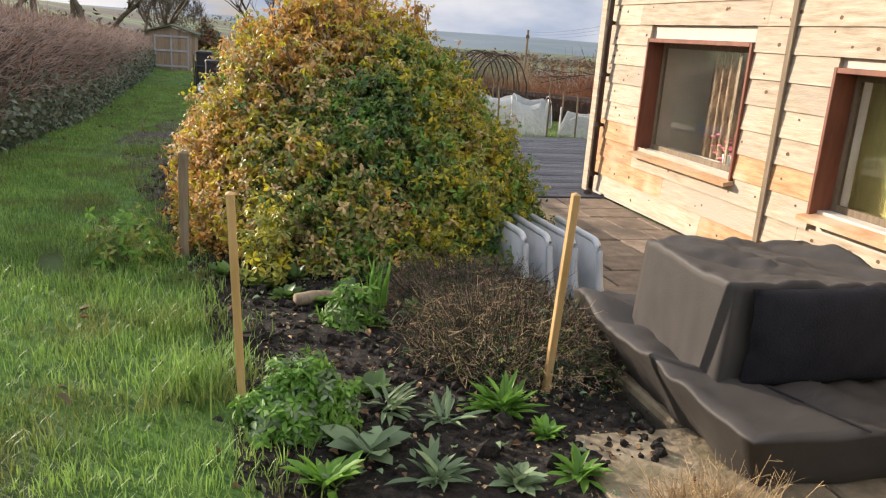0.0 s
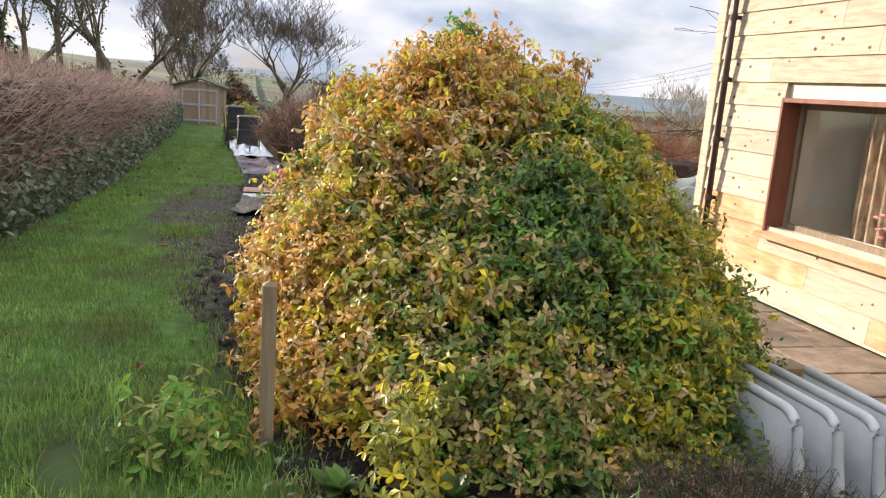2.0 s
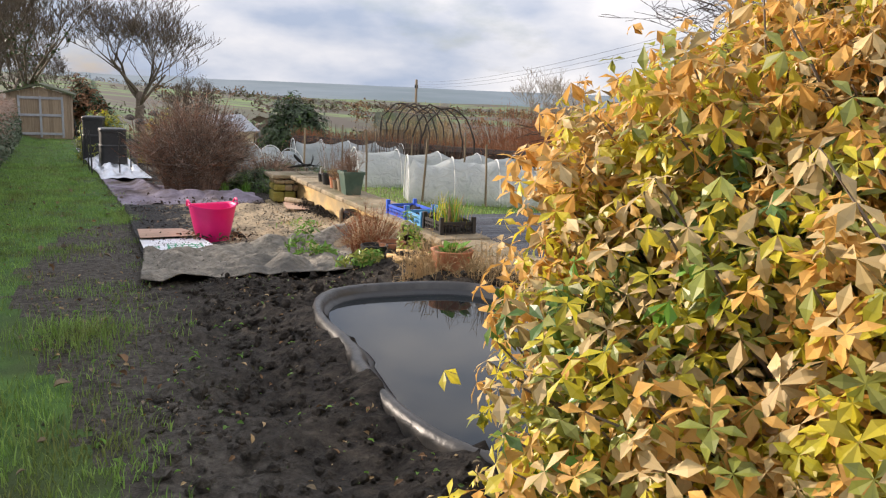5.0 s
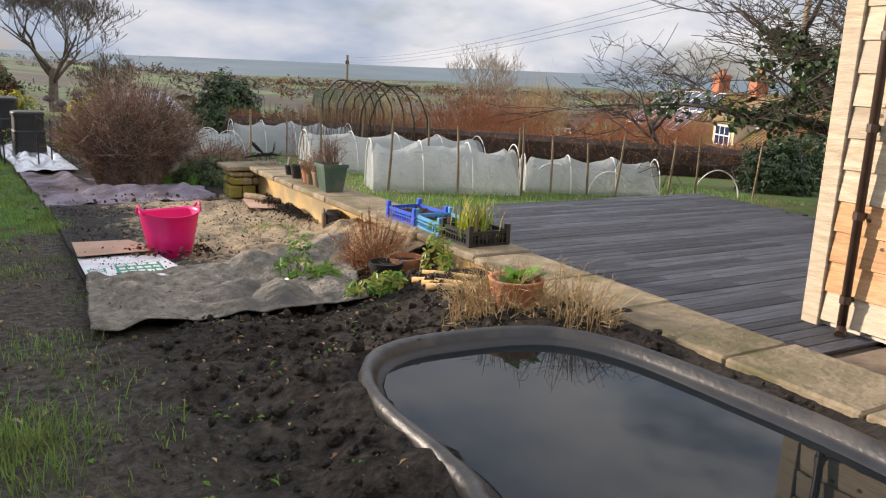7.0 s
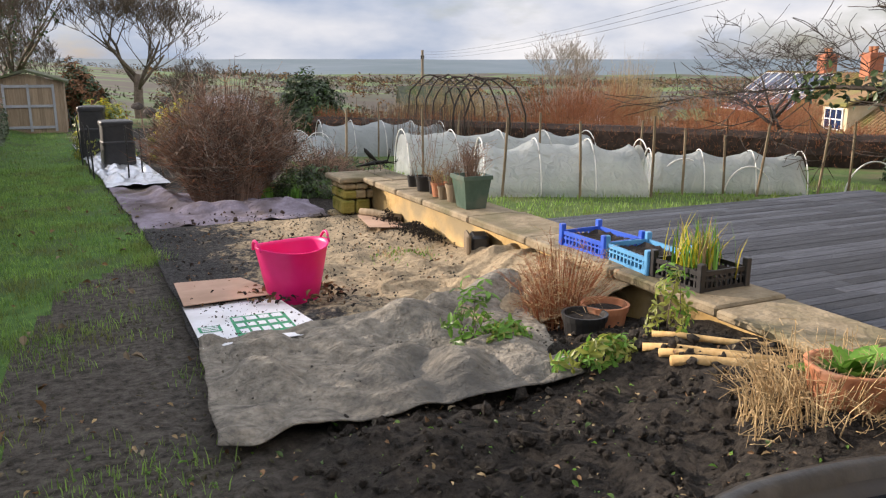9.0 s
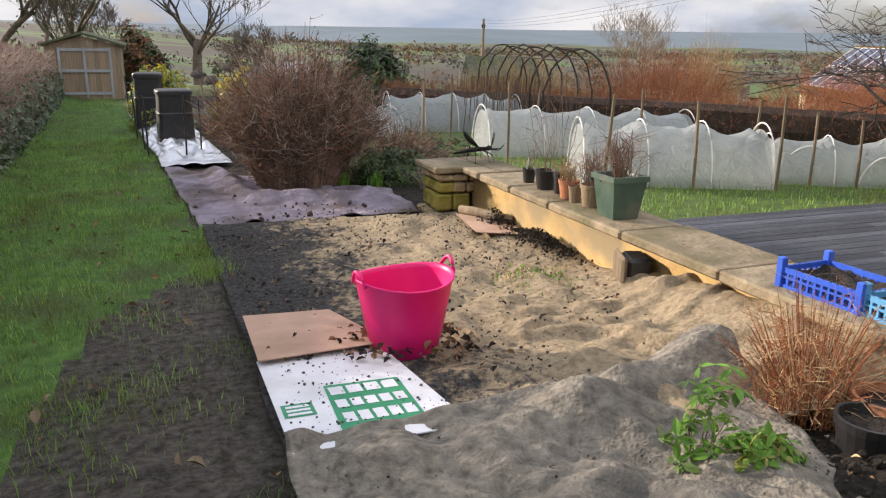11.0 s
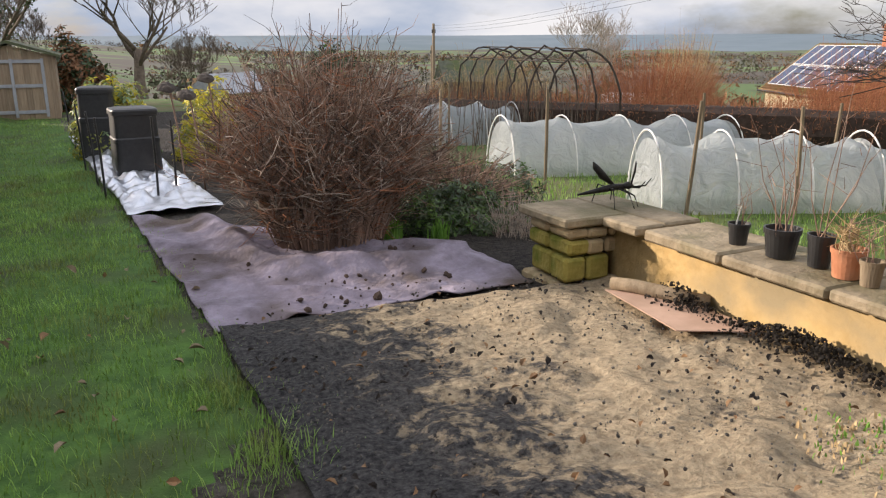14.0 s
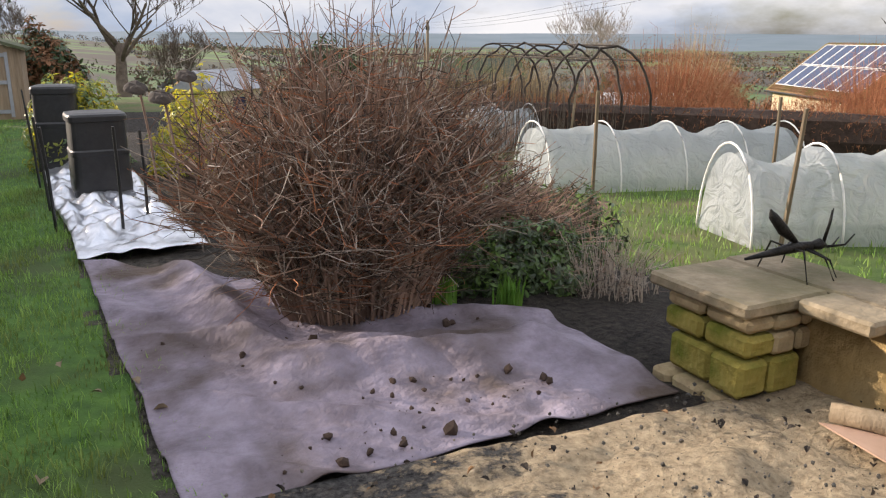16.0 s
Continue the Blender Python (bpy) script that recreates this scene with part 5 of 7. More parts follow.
slender = build_tree("bare_tree", -3.9, 47, 8.0, 0.55, "tall bare winter tree behind the shed", 35, M_BARK, 6, 0.15, 0.3, 300, 0.68, 0.6)
build_tree("fruit_tree", 15.6, 22.6, 3.6, 0.85, "small bare fruit tree with crooked branches", 36, M_DARKBARK, 5, 0.09, 0.32, 0, 0.7, 0.15, None, 0.4)
build_tree("spreading_tree", 13.6, 15.6, 5.5, 0.95, "big dark bare tree wrapped in ivy", 37, M_DARKBARK, 6, 0.30, 0.4, 4800, 0.76, 0.1, None, 0.35)
build_tree("pale_tree", 37, 66, 9.0, 0.5, "pale bare tree standing alone in the valley", 38, M_PALEBARK, 6, 0.16, 0.3, 0, 0.7, 0.6, -5.5)
for i, (x, y, s) in enumerate(((-12.5, 50, 1.0), (-8, 56, 1.1), (-16, 46, 1.0), (-5.5, 60, 0.9), (-19, 52, 1.2), (-1.5, 66, 0.8), (-22, 45, 1.0), (5.5, 62, 0.7), (-11, 62, 1.2), (-14.5, 58, 1.1), (-18, 64, 1.25), (-7, 68, 1.0), (-24, 56, 1.2), (-3, 56, 0.7))):
    src = (spare, slender)[i % 2]
    copy_thing(src, pose(x, y, ground_z(x, y, False) - 0.2, 0, 0, 47 * i) @ Matrix.Scale(s, 4))


# ---- fleece tunnels ----
def build_tunnel(x0, y0, x1, y1, h, w, hoops, seed, label):
    L = math.hypot(x1 - x0, y1 - y0)
    yaw = math.degrees(math.atan2(y1 - y0, x1 - x0))
    z0 = ground_z(x0, y0, False)
    dz = ground_z(x1, y1, False) - z0
    tun = thing("fleece_tunnel", x0, y0, z0, label, "crop tunnel", "fleece tunnels", yaw)
    g = Geo()

    def f(u, v):
        s = u * L
        sag = abs(math.sin(math.pi * u * (hoops - 1)))
        k = h * (1 - (0.10 + 0.16 * abs(nz(s * 0.5, seed, 1.3))) * sag) + 0.04 * nz(s * 1.2, seed * 3.3, 1.7)
        a = math.pi * v
        end = min(1, 0.35 + min(u, 1 - u) * L / 0.22)
        c, sn = math.cos(a), math.sin(a)
        rx = w / 2 * (1 + 0.05 * sag) * (1 + 0.08 * nz(s * 3, v * 4, 1, seed))
        return (s + (0.06 * nz(v * 3, seed, 1) if 0 < u < 1 else 0), -rx * math.copysign(abs(c) ** 0.95, c) + 0.025 * nz(s * 5, v * 7, 1, seed), -0.03 + dz * u + k * end * abs(sn) ** 0.9 * (1 + 0.03 * nz(s * 6, v * 9, 1, seed + 2)))

    g.sheet(f, int(L * 14), 26)
    part("fleece", g, M_FLEECE, tun, "translucent white crop fleece, sagging between hoops", True)
    for side in (0.02, L - 0.02):
        e = Geo()
        e.sheet(lambda u, v: (side + 0.05 * v * nz(u * 3, side, 1) * (1 - v), -w / 2 * math.copysign(abs(math.cos(math.pi * u)) ** 0.95, math.cos(math.pi * u)) * v * 0.99, -0.03 + (dz if side > 1 else 0) + 0.93 * h * abs(math.sin(math.pi * u)) ** 0.9 * v * (0.36 if side < 0 else 1) * 0.99), 20, 6)
        part("end_panel", e, M_FLEECE, tun, "gathered fleece end", True)
    for i in range(hoops):
        u = i / (hoops - 1)
        p = [(u * L, -(w / 2 + 0.015) * math.cos(math.pi * k / 16), -0.03 + dz * u + (h + 0.02) * math.sin(math.pi * k / 16) ** 0.9) for k in range(17)]
        part("hoop", Geo().tube(p, 0.011, 6), M_WHITE, tun, "white plastic hoop", True)
    return tun


build_tunnel(4.85, 18.95, 7.45, 18.2, 0.92, 1.0, 4, 1, "white fleece crop tunnel on hoops over vegetables")
build_tunnel(8.0, 18.65, 10.4, 17.55, 0.74, 0.8, 4, 2, "lower white fleece crop tunnel on hoops")
build_tunnel(4.85, 22.4, 9.0, 22.0, 0.92, 1.1, 5, 3, "long white fleece crop tunnel in the second row")
build_tunnel(4.7, 28.0, 8.1, 27.8, 0.95, 1.1, 5, 4, "white fleece crop tunnel in the back row")
build_tunnel(2.9, 25.2, 4.3, 26.6, 0.7, 0.9, 3, 5, "short white fleece crop tunnel behind the bare shrub")


def build_stake(x, y, h, r, m, label, lean=(0, 0), name="garden_stake", group="plot stakes", square=False):
    z = ground_z(x, y, False)
    g = Geo()
    if square:
        g.box((-r, -r, -0.1), (r, r, h - r * 0.6), bevel=0.002)
        g.add([(-r, -r, h - r * 0.6), (r, -r, h - r * 0.6), (r, r, h - r * 0.6), (-r, r, h - r * 0.6), (0, 0, h)], [(0, 1, 4), (1, 2, 4), (2, 3, 4), (3, 0, 4)])
    else:
        g.tube([(0, 0, -0.1), (0.006, 0, h * 0.5), (0, 0, h)], [r, r, r * 0.92], 7)
    return single(name, g, m, label, "stake", group, at=pose(x, y, z, lean[0], lean[1], 0))


for x, y, h in ((4.95, 18.35, 1.25), (6.1, 17.9, 1.2), (7.25, 17.6, 1.3), (4.6, 20.7, 1.35), (6.6, 20.0, 1.3), (8.3, 19.3, 1.2), (3.4, 21.5, 1.3), (8.1, 17.85, 1.1), (9.2, 17.3, 1.2), (10.2, 16.95, 1.2), (11.0, 17.0, 1.25), (12.2, 16.6, 1.2), (8.9, 17.75, 1.0), (5.6, 25.9, 1.4), (7.4, 25.3, 1.2)):
    build_stake(x, y, h, 0.022, M_OLDPOST, "thin brown wooden stake beside the crop tunnels", (random.uniform(-4, 4), random.uniform(-4, 4)))


def build_bare_hoop(x, y, r, yaw):
    g = Geo().tube([(-r * math.cos(math.pi * k / 18), 0, r * 1.25 * math.sin(math.pi * k / 18) - 0.05) for k in range(19)], 0.014, 6)
    single("bare_hoop", g, M_WHITE, "white plastic hoop with no cover over a bed", "hoop", "bare hoops", at=pose(x, y, ground_z(x, y, False), 0, 0, yaw), smooth=True)


for x, y, r, yaw in ((11.6, 17.0, 0.5, -20), (8.4, 18.2, 0.5, -15), (9.3, 17.6, 0.42, -20), (7.6, 20.2, 0.45, 70)):
    build_bare_hoop(x, y, r, yaw)


# ---- rustic arch tunnel ----
def build_arches():
    ar = thing("willow_arch_tunnel", 9, 28, ground_z(9, 28, False), "rustic tunnel of bent poles and woven stems", "pergola")
    for i in range(7):
        t = i / 6
        cx, cy = 0.9 - 0.9 * t, 4.6 - 6.4 * t
        d = Vector((0.9, -0.35, 0))
        pts = []
        for k in range(15):
            a = math.pi * k / 14
            pts.append(Vector((cx, cy, 0)) + d * (-0.85 * math.cos(a)) + Vector((0, 0, (0.85 + 1.3 * math.sin(a)) if 0 < k < 14 else -0.1)) + Vector((random.gauss(0, 0.03), random.gauss(0, 0.03), random.gauss(0, 0.03))))
        part("arch_pole", Geo().tube(pts, 0.026, 6), M_DARKBARK, ar, smooth=True)
    for k in range(4, 12, 3):
        a = math.pi * k / 14
        d = Vector((0.9, -0.35, 0))
        p = [Vector((0.9 - 0.9 * t, 4.6 - 6.4 * t, 0.87 + 1.3 * math.sin(a))) + d * (-0.86 * math.cos(a)) for t in (0, 0.25, 0.5, 0.75, 1)]
        part("rail", Geo().tube(p, 0.015, 5), M_DARKBARK, ar)
    rng = np.random.default_rng(8)
    n = 420
    P = rng.uniform([-2.6, -1.6, -0.05], [1.2, 3.4, 0.1], (n, 3))
    Q = P + np.stack([rng.normal(0, 0.08, n), rng.normal(0, 0.08, n), rng.uniform(0.7, 1.5, n)], 1)
    V, F = rods(P, Q, 0.012, 0.006)
    part("fence_growth", np_mesh("fence_growth", V, F, 0, [M_BARK]), None, ar, "upright woven stems")["kind"] = "stuff"


build_arches()


# ---- utility pole and wires ----
def build_pole(x, y, top, base, r, name, label):
    p = thing(name, x, y, base, label, "pole")
    part("mast", Geo().tube([(0, 0, -0.5), (0, 0, (top - base) * 0.5), (0, 0, top - base)], [r, r * 0.9, r * 0.75], 9), M_OLDPOST, p, smooth=True)
    part("cap", Geo().box((-r, -r * 0.6, top - base - 0.9), (r, r * 0.6, top - base - 0.55), bevel=0.02), M_METAL, p)
    return p


build_pole(31.2, 84, 3.0, -7.5, 0.17, "utility_pole", "tall weathered wooden utility pole")
build_pole(34.5, 92, 0.9, -8.0, 0.12, "utility_pole", "shorter wooden utility pole farther off")
build_pole(17.5, 19.9, 5.2, -1.2, 0.10, "utility_pole", "leaning wooden utility pole beside the ivy tree")
for dz in (0.0, 0.25, 0.5):
    pts = [(17.5 + (31.2 - 17.5) * t, 19.9 + (84 - 19.9) * t, (4.9 - dz) * (1 - t) + (2.8 - dz) * t - 1.6 * 4 * t * (1 - t) * 0.5) for t in [i / 16 for i in range(17)]]
    single("overhead_cable", Geo().tube(pts, 0.007, 4), M_BLACK, "thin black overhead cable between poles", "cable", "overhead cables")


# ---- shed ----
def build_shed():
    x0, x1, y0, d = -3.05, -1.35, 30.6, 2.6
    zb = -0.2
    shed = thing("garden_shed", (x0 + x1) / 2, y0, zb, "weathered wooden shed with double doors and felt roof", "shed")
    hw = (x1 - x0) / 2
    n = 14
    for i in range(n):
        a, b = -hw + 2 * hw * i / n, -hw + 2 * hw * (i + 1) / n
        za, zb2 = 1.3 + 0.22 * (1 - abs(a) / hw), 1.3 + 0.22 * (1 - abs(b) / hw)
        g = Geo().add([(a + 0.003, 0, 0), (b - 0.003, 0, 0), (b - 0.003, 0, zb2), (a + 0.003, 0, za), (a + 0.003, 0.03, 0), (b - 0.003, 0.03, 0), (b - 0.003, 0.03, zb2), (a + 0.003, 0.03, za)],
                      [(0, 1, 2, 3), (1, 5, 6, 2), (4, 0, 3, 7), (5, 4, 7, 6), (3, 2, 6, 7)])
        part("plank", g, M_SHED, shed)
    body = Geo().box((-hw, 0.03, 0), (hw, d, 1.3))
    part("body", body, M_SHED, shed)
    r = Geo().add([(-hw - 0.12, -0.15, 1.27), (0, -0.15, 1.56), (hw + 0.12, -0.15, 1.27), (-hw - 0.12, d + 0.1, 1.27), (0, d + 0.1, 1.56), (hw + 0.12, d + 0.1, 1.27),
                   (-hw - 0.12, -0.15, 1.32), (0, -0.15, 1.62), (hw + 0.12, -0.15, 1.32), (-hw - 0.12, d + 0.1, 1.32), (0, d + 0.1, 1.62), (hw + 0.12, d + 0.1, 1.32)],
                  [(6, 7, 10, 9), (7, 8, 11, 10), (0, 3, 4, 1), (1, 4, 5, 2), (0, 1, 7, 6), (1, 2, 8, 7), (0, 6, 9, 3), (2, 5, 11, 8)])
    part("roof", r, M_FELT, shed, "mossy felt roof")
    for z in (0.12, 0.66, 1.16):
        part("ledge", Geo().box((-0.55, -0.03, z), (0.62, -0.004, z + 0.07), bevel=0.004), M_SHEDTRIM, shed)
    for x in (-0.56, 0.0, 0.58):
        part("batten", Geo().box((x, -0.05, 0.05), (x + 0.06, -0.031, 1.25), bevel=0.004), M_SHEDTRIM, shed)


build_shed()


# ---- neighbouring house with solar panels ----
def build_neighbour():
    nb = thing("neighbour_house", 34.8, 35.6, -4.15, "stone cottage with mossy tiled roof, solar panels and two chimneys", "house", rz=-112.2)
    # local x runs along the ridge, local y across it; the near slope faces local -y
    L, hw, eave, ridge = 10.8, 3.3, 2.7, 5.3
    w = Geo().box((-L, -hw + 0.3, -8), (L, hw - 0.3, eave + 0.1))
    w.add([(-L, -hw + 0.3, eave), (-L, hw - 0.3, eave), (-L, 0, ridge - 0.2)], [(0, 2, 1)])
    w.add([(L, -hw + 0.3, eave), (L, hw - 0.3, eave), (L, 0, ridge - 0.2)], [(0, 1, 2)])
    part("wall", w, M_CREAM, nb)
    r = Geo()
    rows = 22
    for j in range(rows):
        a, b = j / rows, (j + 1) / rows
        for s in (-1, 1):
            y0, z0, y1, z1 = s * hw * (1 - a), eave + (ridge - eave) * a, s * hw * (1 - b), eave + (ridge - eave) * b
            r.add([(-L - 0.3, y0, z0 + 0.06), (L + 0.3, y0, z0 + 0.06), (L + 0.3, y1, z1 + 0.02), (-L - 0.3, y1, z1 + 0.02), (-L - 0.3, y0, z0 - 0.05), (L + 0.3, y0, z0 - 0.05)],
                  [(0, 1, 2, 3) if s < 0 else (3, 2, 1, 0), (4, 5, 1, 0) if s < 0 else (0, 1, 5, 4)])
    roof = part("roof", r, M_ROOF, nb, "brown clay tiles patched with moss")
    for s in np.arange(-L, L, 0.3):
        ridges = Geo().tube([(s, -hw, eave + 0.08), (s, 0, ridge + 0.06)], 0.045, 4)
        part("tile_roll", ridges, M_ROOF, roof)
    up = Vector((0, hw, ridge - eave)).normalized()
    nrm = Vector((0, -(ridge - eave), hw)).normalized()
    for i in range(8):
        for j in range(2):
            p = Vector((-10.5 + i * 1.04, -hw, eave)) + up * (0.45 + j * 1.78) + nrm * 0.14
            q = [p, p + Vector((0.97, 0, 0)), p + Vector((0.97, 0, 0)) + up * 1.68, p + up * 1.68]
            g = Geo().add([v[:] for v in q] + [(v - nrm * 0.05)[:] for v in q], [(0, 1, 2, 3), (0, 4, 5, 1), (1, 5, 6, 2), (2, 6, 7, 3), (3, 7, 4, 0)])
            pan = part("solar_panel", g, M_SOLAR, nb, "dark blue solar panel")
            fr = Geo()
            for a, b in zip(q, q[1:] + q[:1]):
                fr.tube([a[:], b[:]], 0.022, 4)
            part("frame", fr, M_WHITE, pan)
    for x in (-3.7, 0.6):
        c = part("chimney", Geo().box((x - 0.42, -0.35, ridge - 0.6), (x + 0.42, 0.35, ridge + 1.0), bevel=0.02).box((x - 0.48, -0.41, ridge + 0.8), (x + 0.48, 0.41, ridge + 0.92)), M_BRICK, nb, "red brick chimney")
        for dx in (-0.2, 0.2):
            part("chimney_pot", Geo().lathe([(0.11, 0), (0.13, 0.3), (0.1, 0.3), (0.09, 0)], 10, (x + dx, 0, ridge + 1.0)), M_TERRA, c)
    for x in (3.6,):
        d = Geo().box((x - 1.1, -hw + 0.1, eave - 0.1), (x + 1.1, -1.2, eave + 1.25))
        dorm = part("dormer", d, M_CREAM, nb)
        part("dormer_roof", Geo().add([(x - 1.35, -hw - 0.15, eave + 1.2), (x + 1.35, -hw - 0.15, eave + 1.2), (x + 1.35, -0.6, eave + 2.35), (x - 1.35, -0.6, eave + 2.35), (x - 1.35, -hw - 0.15, eave + 1.32), (x + 1.35, -hw - 0.15, eave + 1.32), (x + 1.35, -0.6, eave + 2.47), (x - 1.35, -0.6, eave + 2.47)],
                                      [(3, 2, 1, 0), (4, 5, 6, 7), (0, 1, 5, 4), (1, 2, 6, 5), (3, 0, 4, 7)]), M_ROOF, dorm)
        win = part("window", Geo().box((x - 0.8, -hw + 0.04, eave + 0.1), (x + 0.8, -hw + 0.1, eave + 1.1)), M_WHITE, dorm, "white casement window")
        for i in range(3):
            for j in range(2):
                part("pane", Geo().box((x - 0.72 + i * 0.5, -hw + 0.03, eave + 0.16 + j * 0.46), (x - 0.72 + i * 0.5 + 0.42, -hw + 0.037, eave + 0.16 + j * 0.46 + 0.4)), M_SOLAR, win)
    part("gutter", Geo().tube([(-L - 0.3, -hw - 0.06, eave - 0.04), (L + 0.3, -hw - 0.06, eave - 0.04)], 0.06, 6), M_BLACK, nb)


build_neighbour()

# dark evergreens before the cottage
leaf_mass("yew_shrub", 19.2, 20.6, -1.3, 1.6, 1.4, 1.7, 1700, 0.15, [M_IVY, M_LEAFG], "dark evergreen shrub beside the cottage", 51, [0.85, 0.15])
leaf_mass("yew_shrub", 17.0, 18.2, -1.1, 1.3, 1.2, 1.35, 1400, 0.15, [M_IVY, M_LEAFG], "dark evergreen shrub below the ivy tree", 52, [0.85, 0.15])
leaf_mass("laurel_shrub", 14.79, 18.03, -0.95, 1.0, 0.9, 1.35, 2400, 0.10, [M_IVY, M_LEAFD], "dark glossy evergreen shrub beyond the deck", 58, [0.6, 0.4])
leaf_mass("pine_shrub", 7.6, 40, -1.5, 1.6, 1.4, 2.7, 1800, 0.2, [M_IVY, M_LEAFG], "dark open evergreen behind the plot", 53, [0.9, 0.1])
leaf_mass("golden_shrub", -0.6, 23.5, -0.15, 0.55, 0.55, 1.1, 1500, 0.07, [M_LEAFO, M_LEAFY, M_GREY_LEAF], "rounded yellow-green evergreen shrub behind the barrel", 54, [0.5, 0.25, 0.25])
leaf_mass("yellow_flowering_shrub", 0.55, 22.5, -0.15, 0.5, 0.5, 1.0, 700, 0.07, [M_LEAFY, M_LEAFO], "loose shrub with yellow leaves", 55, [0.7, 0.3])
leaf_mass("conifer", -1.0, 34, -0.3, 0.9, 0.9, 1.7, 1500, 0.14, [M_HEDGELEAF, M_IVY], "brown-green conifer beside the shed", 56, [0.5, 0.5])
leaf_mass("holly_tree", -13, 40, 1.2, 2.6, 2.2, 3.4, 1500, 0.3, [M_IVY], "dark holly tree behind the hedge", 57)
# red-stemmed thickets
for i, (x, y, rx, h, m) in enumerate(((13.5, 30, 3.0, 2.5, M_RUST), (18, 27, 2.8, 2.4, M_RUST), (11, 34, 2.5, 2.1, M_STRAW), (23, 30, 2.8, 2.4, M_RUST), (24, 40, 2.0, 4.2, M_STRAW), (17, 33, 3.0, 2.7, M_RUST), (27, 26, 2.5, 2.2, M_RUST), (14, 40, 3.0, 2.6, M_STRAW))):
    build_twig_bush("red_stemmed_shrub" if m is M_RUST else "straw_coloured_shrub", x, y, ground_z(x, y, False), rx, 1.4, h, 620, "thicket of upright rust-coloured winter stems", [m], 60 + i, 4, 0, 0.8)


# ---- trug ----
def build_trug():
    x, y = 0.24, 12.5
    tr = thing("flexible_tub", x, y, bed_level(y) + 0.035, "bright pink flexible rubber garden tub with two handles", "tub", rz=14)
    H, rb, rt = 0.345, 0.158, 0.222
    g = Geo()
    prof = [(0.0, 0.0), (rb - 0.012, 0.0), (rb, 0.012), (rb + (rt - rb) * 0.5, H * 0.5), (rt, H), (rt + 0.008, H + 0.005), (rt + 0.006, H + 0.012), (rt - 0.006, H + 0.01), (rt - 0.008, H - 0.01), (rb + (rt - rb) * 0.5 - 0.008, H * 0.5), (rb - 0.008, 0.02), (0.0, 0.016)]
    g.lathe(prof, 48)
    g.v = [(a * (1 + 0.05 * (c / H)), b * (1 - 0.05 * (c / H)), c + 0.022 * (c / H) ** 3 * (a / 0.22) ** 2) for a, b, c in g.v]
    part("body", g, M_PINK, tr, smooth=True)
    for s in (-1, 1):
        p = [(s * (rt * 1.05 + 0.004 + 0.012 * math.sin(math.pi * k / 12)), -0.058 + 0.116 * k / 12, H + 0.015 + 0.065 * math.sin(math.pi * k / 12) ** 0.7) for k in range(13)]
        part("handle", Geo().tube(p, 0.009, 8), M_PINK, tr, smooth=True)


build_trug()


# ---- mats and fabrics on the bed ----
def drape(name, corners, lift, m, label, nu=60, nv=60, amp=0.02, freq=3.0, seed=0, edge=0.01, extra=None, kind=""):
    """A cloth laid over the ground between four corners (near left, near right, far right, far left)."""
    c = [Vector((*p, 0)) for p in corners]

    def f(u, v):
        p = (c[0] * (1 - u) + c[1] * u) * (1 - v) + (c[3] * (1 - u) + c[2] * u) * v
        x, y = p.x + 0.03 * nz(u * 5, v * 5, 1, seed), p.y + 0.03 * nz(u * 5, v * 5, 1, seed + 5)
        d = min(u, 1 - u, v, 1 - v)
        k = min(1, d * 8 + 0.25)
        z = bed_level(y) + lift + k * amp * (abs(nz(x, y, freq, seed)) * 1.6 + 0.5 * nz(x * 2.3, y * 1.2, freq, seed + 3) + 0.3 * abs(nz(x * 3, y * 5, freq, seed + 7))) + edge * max(0, 1 - d * 30) * nz(u * 6, v * 6, 1, seed)
        if extra:
            z += extra(x, y)
        return (x, y, z)

    g = Geo().sheet(f, nu, nv)
    ob = single(name, g, m, label, "ground cover", kind=kind, smooth=True)
    sol = ob.modifiers.new("thickness", "SOLIDIFY")
    sol.thickness, sol.offset = 0.006, -1
    return ob


def mound(cx, cy, r, h):
    return lambda x, y: h * math.exp(-((x - cx) ** 2 + (y - cy) ** 2) / r ** 2)


def ridge(x, y):
    return 0.035 * math.exp(-((y - 11.66 - 0.1 * x) / 0.05) ** 2) + 0.05 * max(0, math.sin(7 * x + 9 * y + 3 * nz(x, y, 2))) ** 3 * 0.5 + 0.10 * math.exp(-((y - 11.35 - 0.25 * x) / 0.14) ** 2) * min(1, max(0, (x + 0.15) / 0.5)) + 0.13 * math.exp(-((x - 1.75) / 0.3) ** 2) + 0.10 * math.exp(-((x - 1.25) / 0.18) ** 2 - ((y - 12.0) / 0.5) ** 2)


def banked(x, y):
    """The matting climbs the soil heaped against the wall, in soft creases."""
    k = min(max((13.4 - y) / 1.0, 0), 1)
    crease = 0.055 * max(0, math.sin(5 * x + 11 * y + 5 * nz(x, y, 1.5))) ** 3 + 0.03 * max(0, math.sin(13 * y - 4 * x + 4 * nz(x, y, 2.2, 3))) ** 4
    return 0.16 * k * math.exp(-((x - 1.88) / 0.34) ** 2) + crease * k * min(max((x - 0.45) / 0.5, 0), 1) + 0.010 * nz(x, y, 11) + 0.035 * math.exp(-((x - 1.85) / 0.16) ** 2)


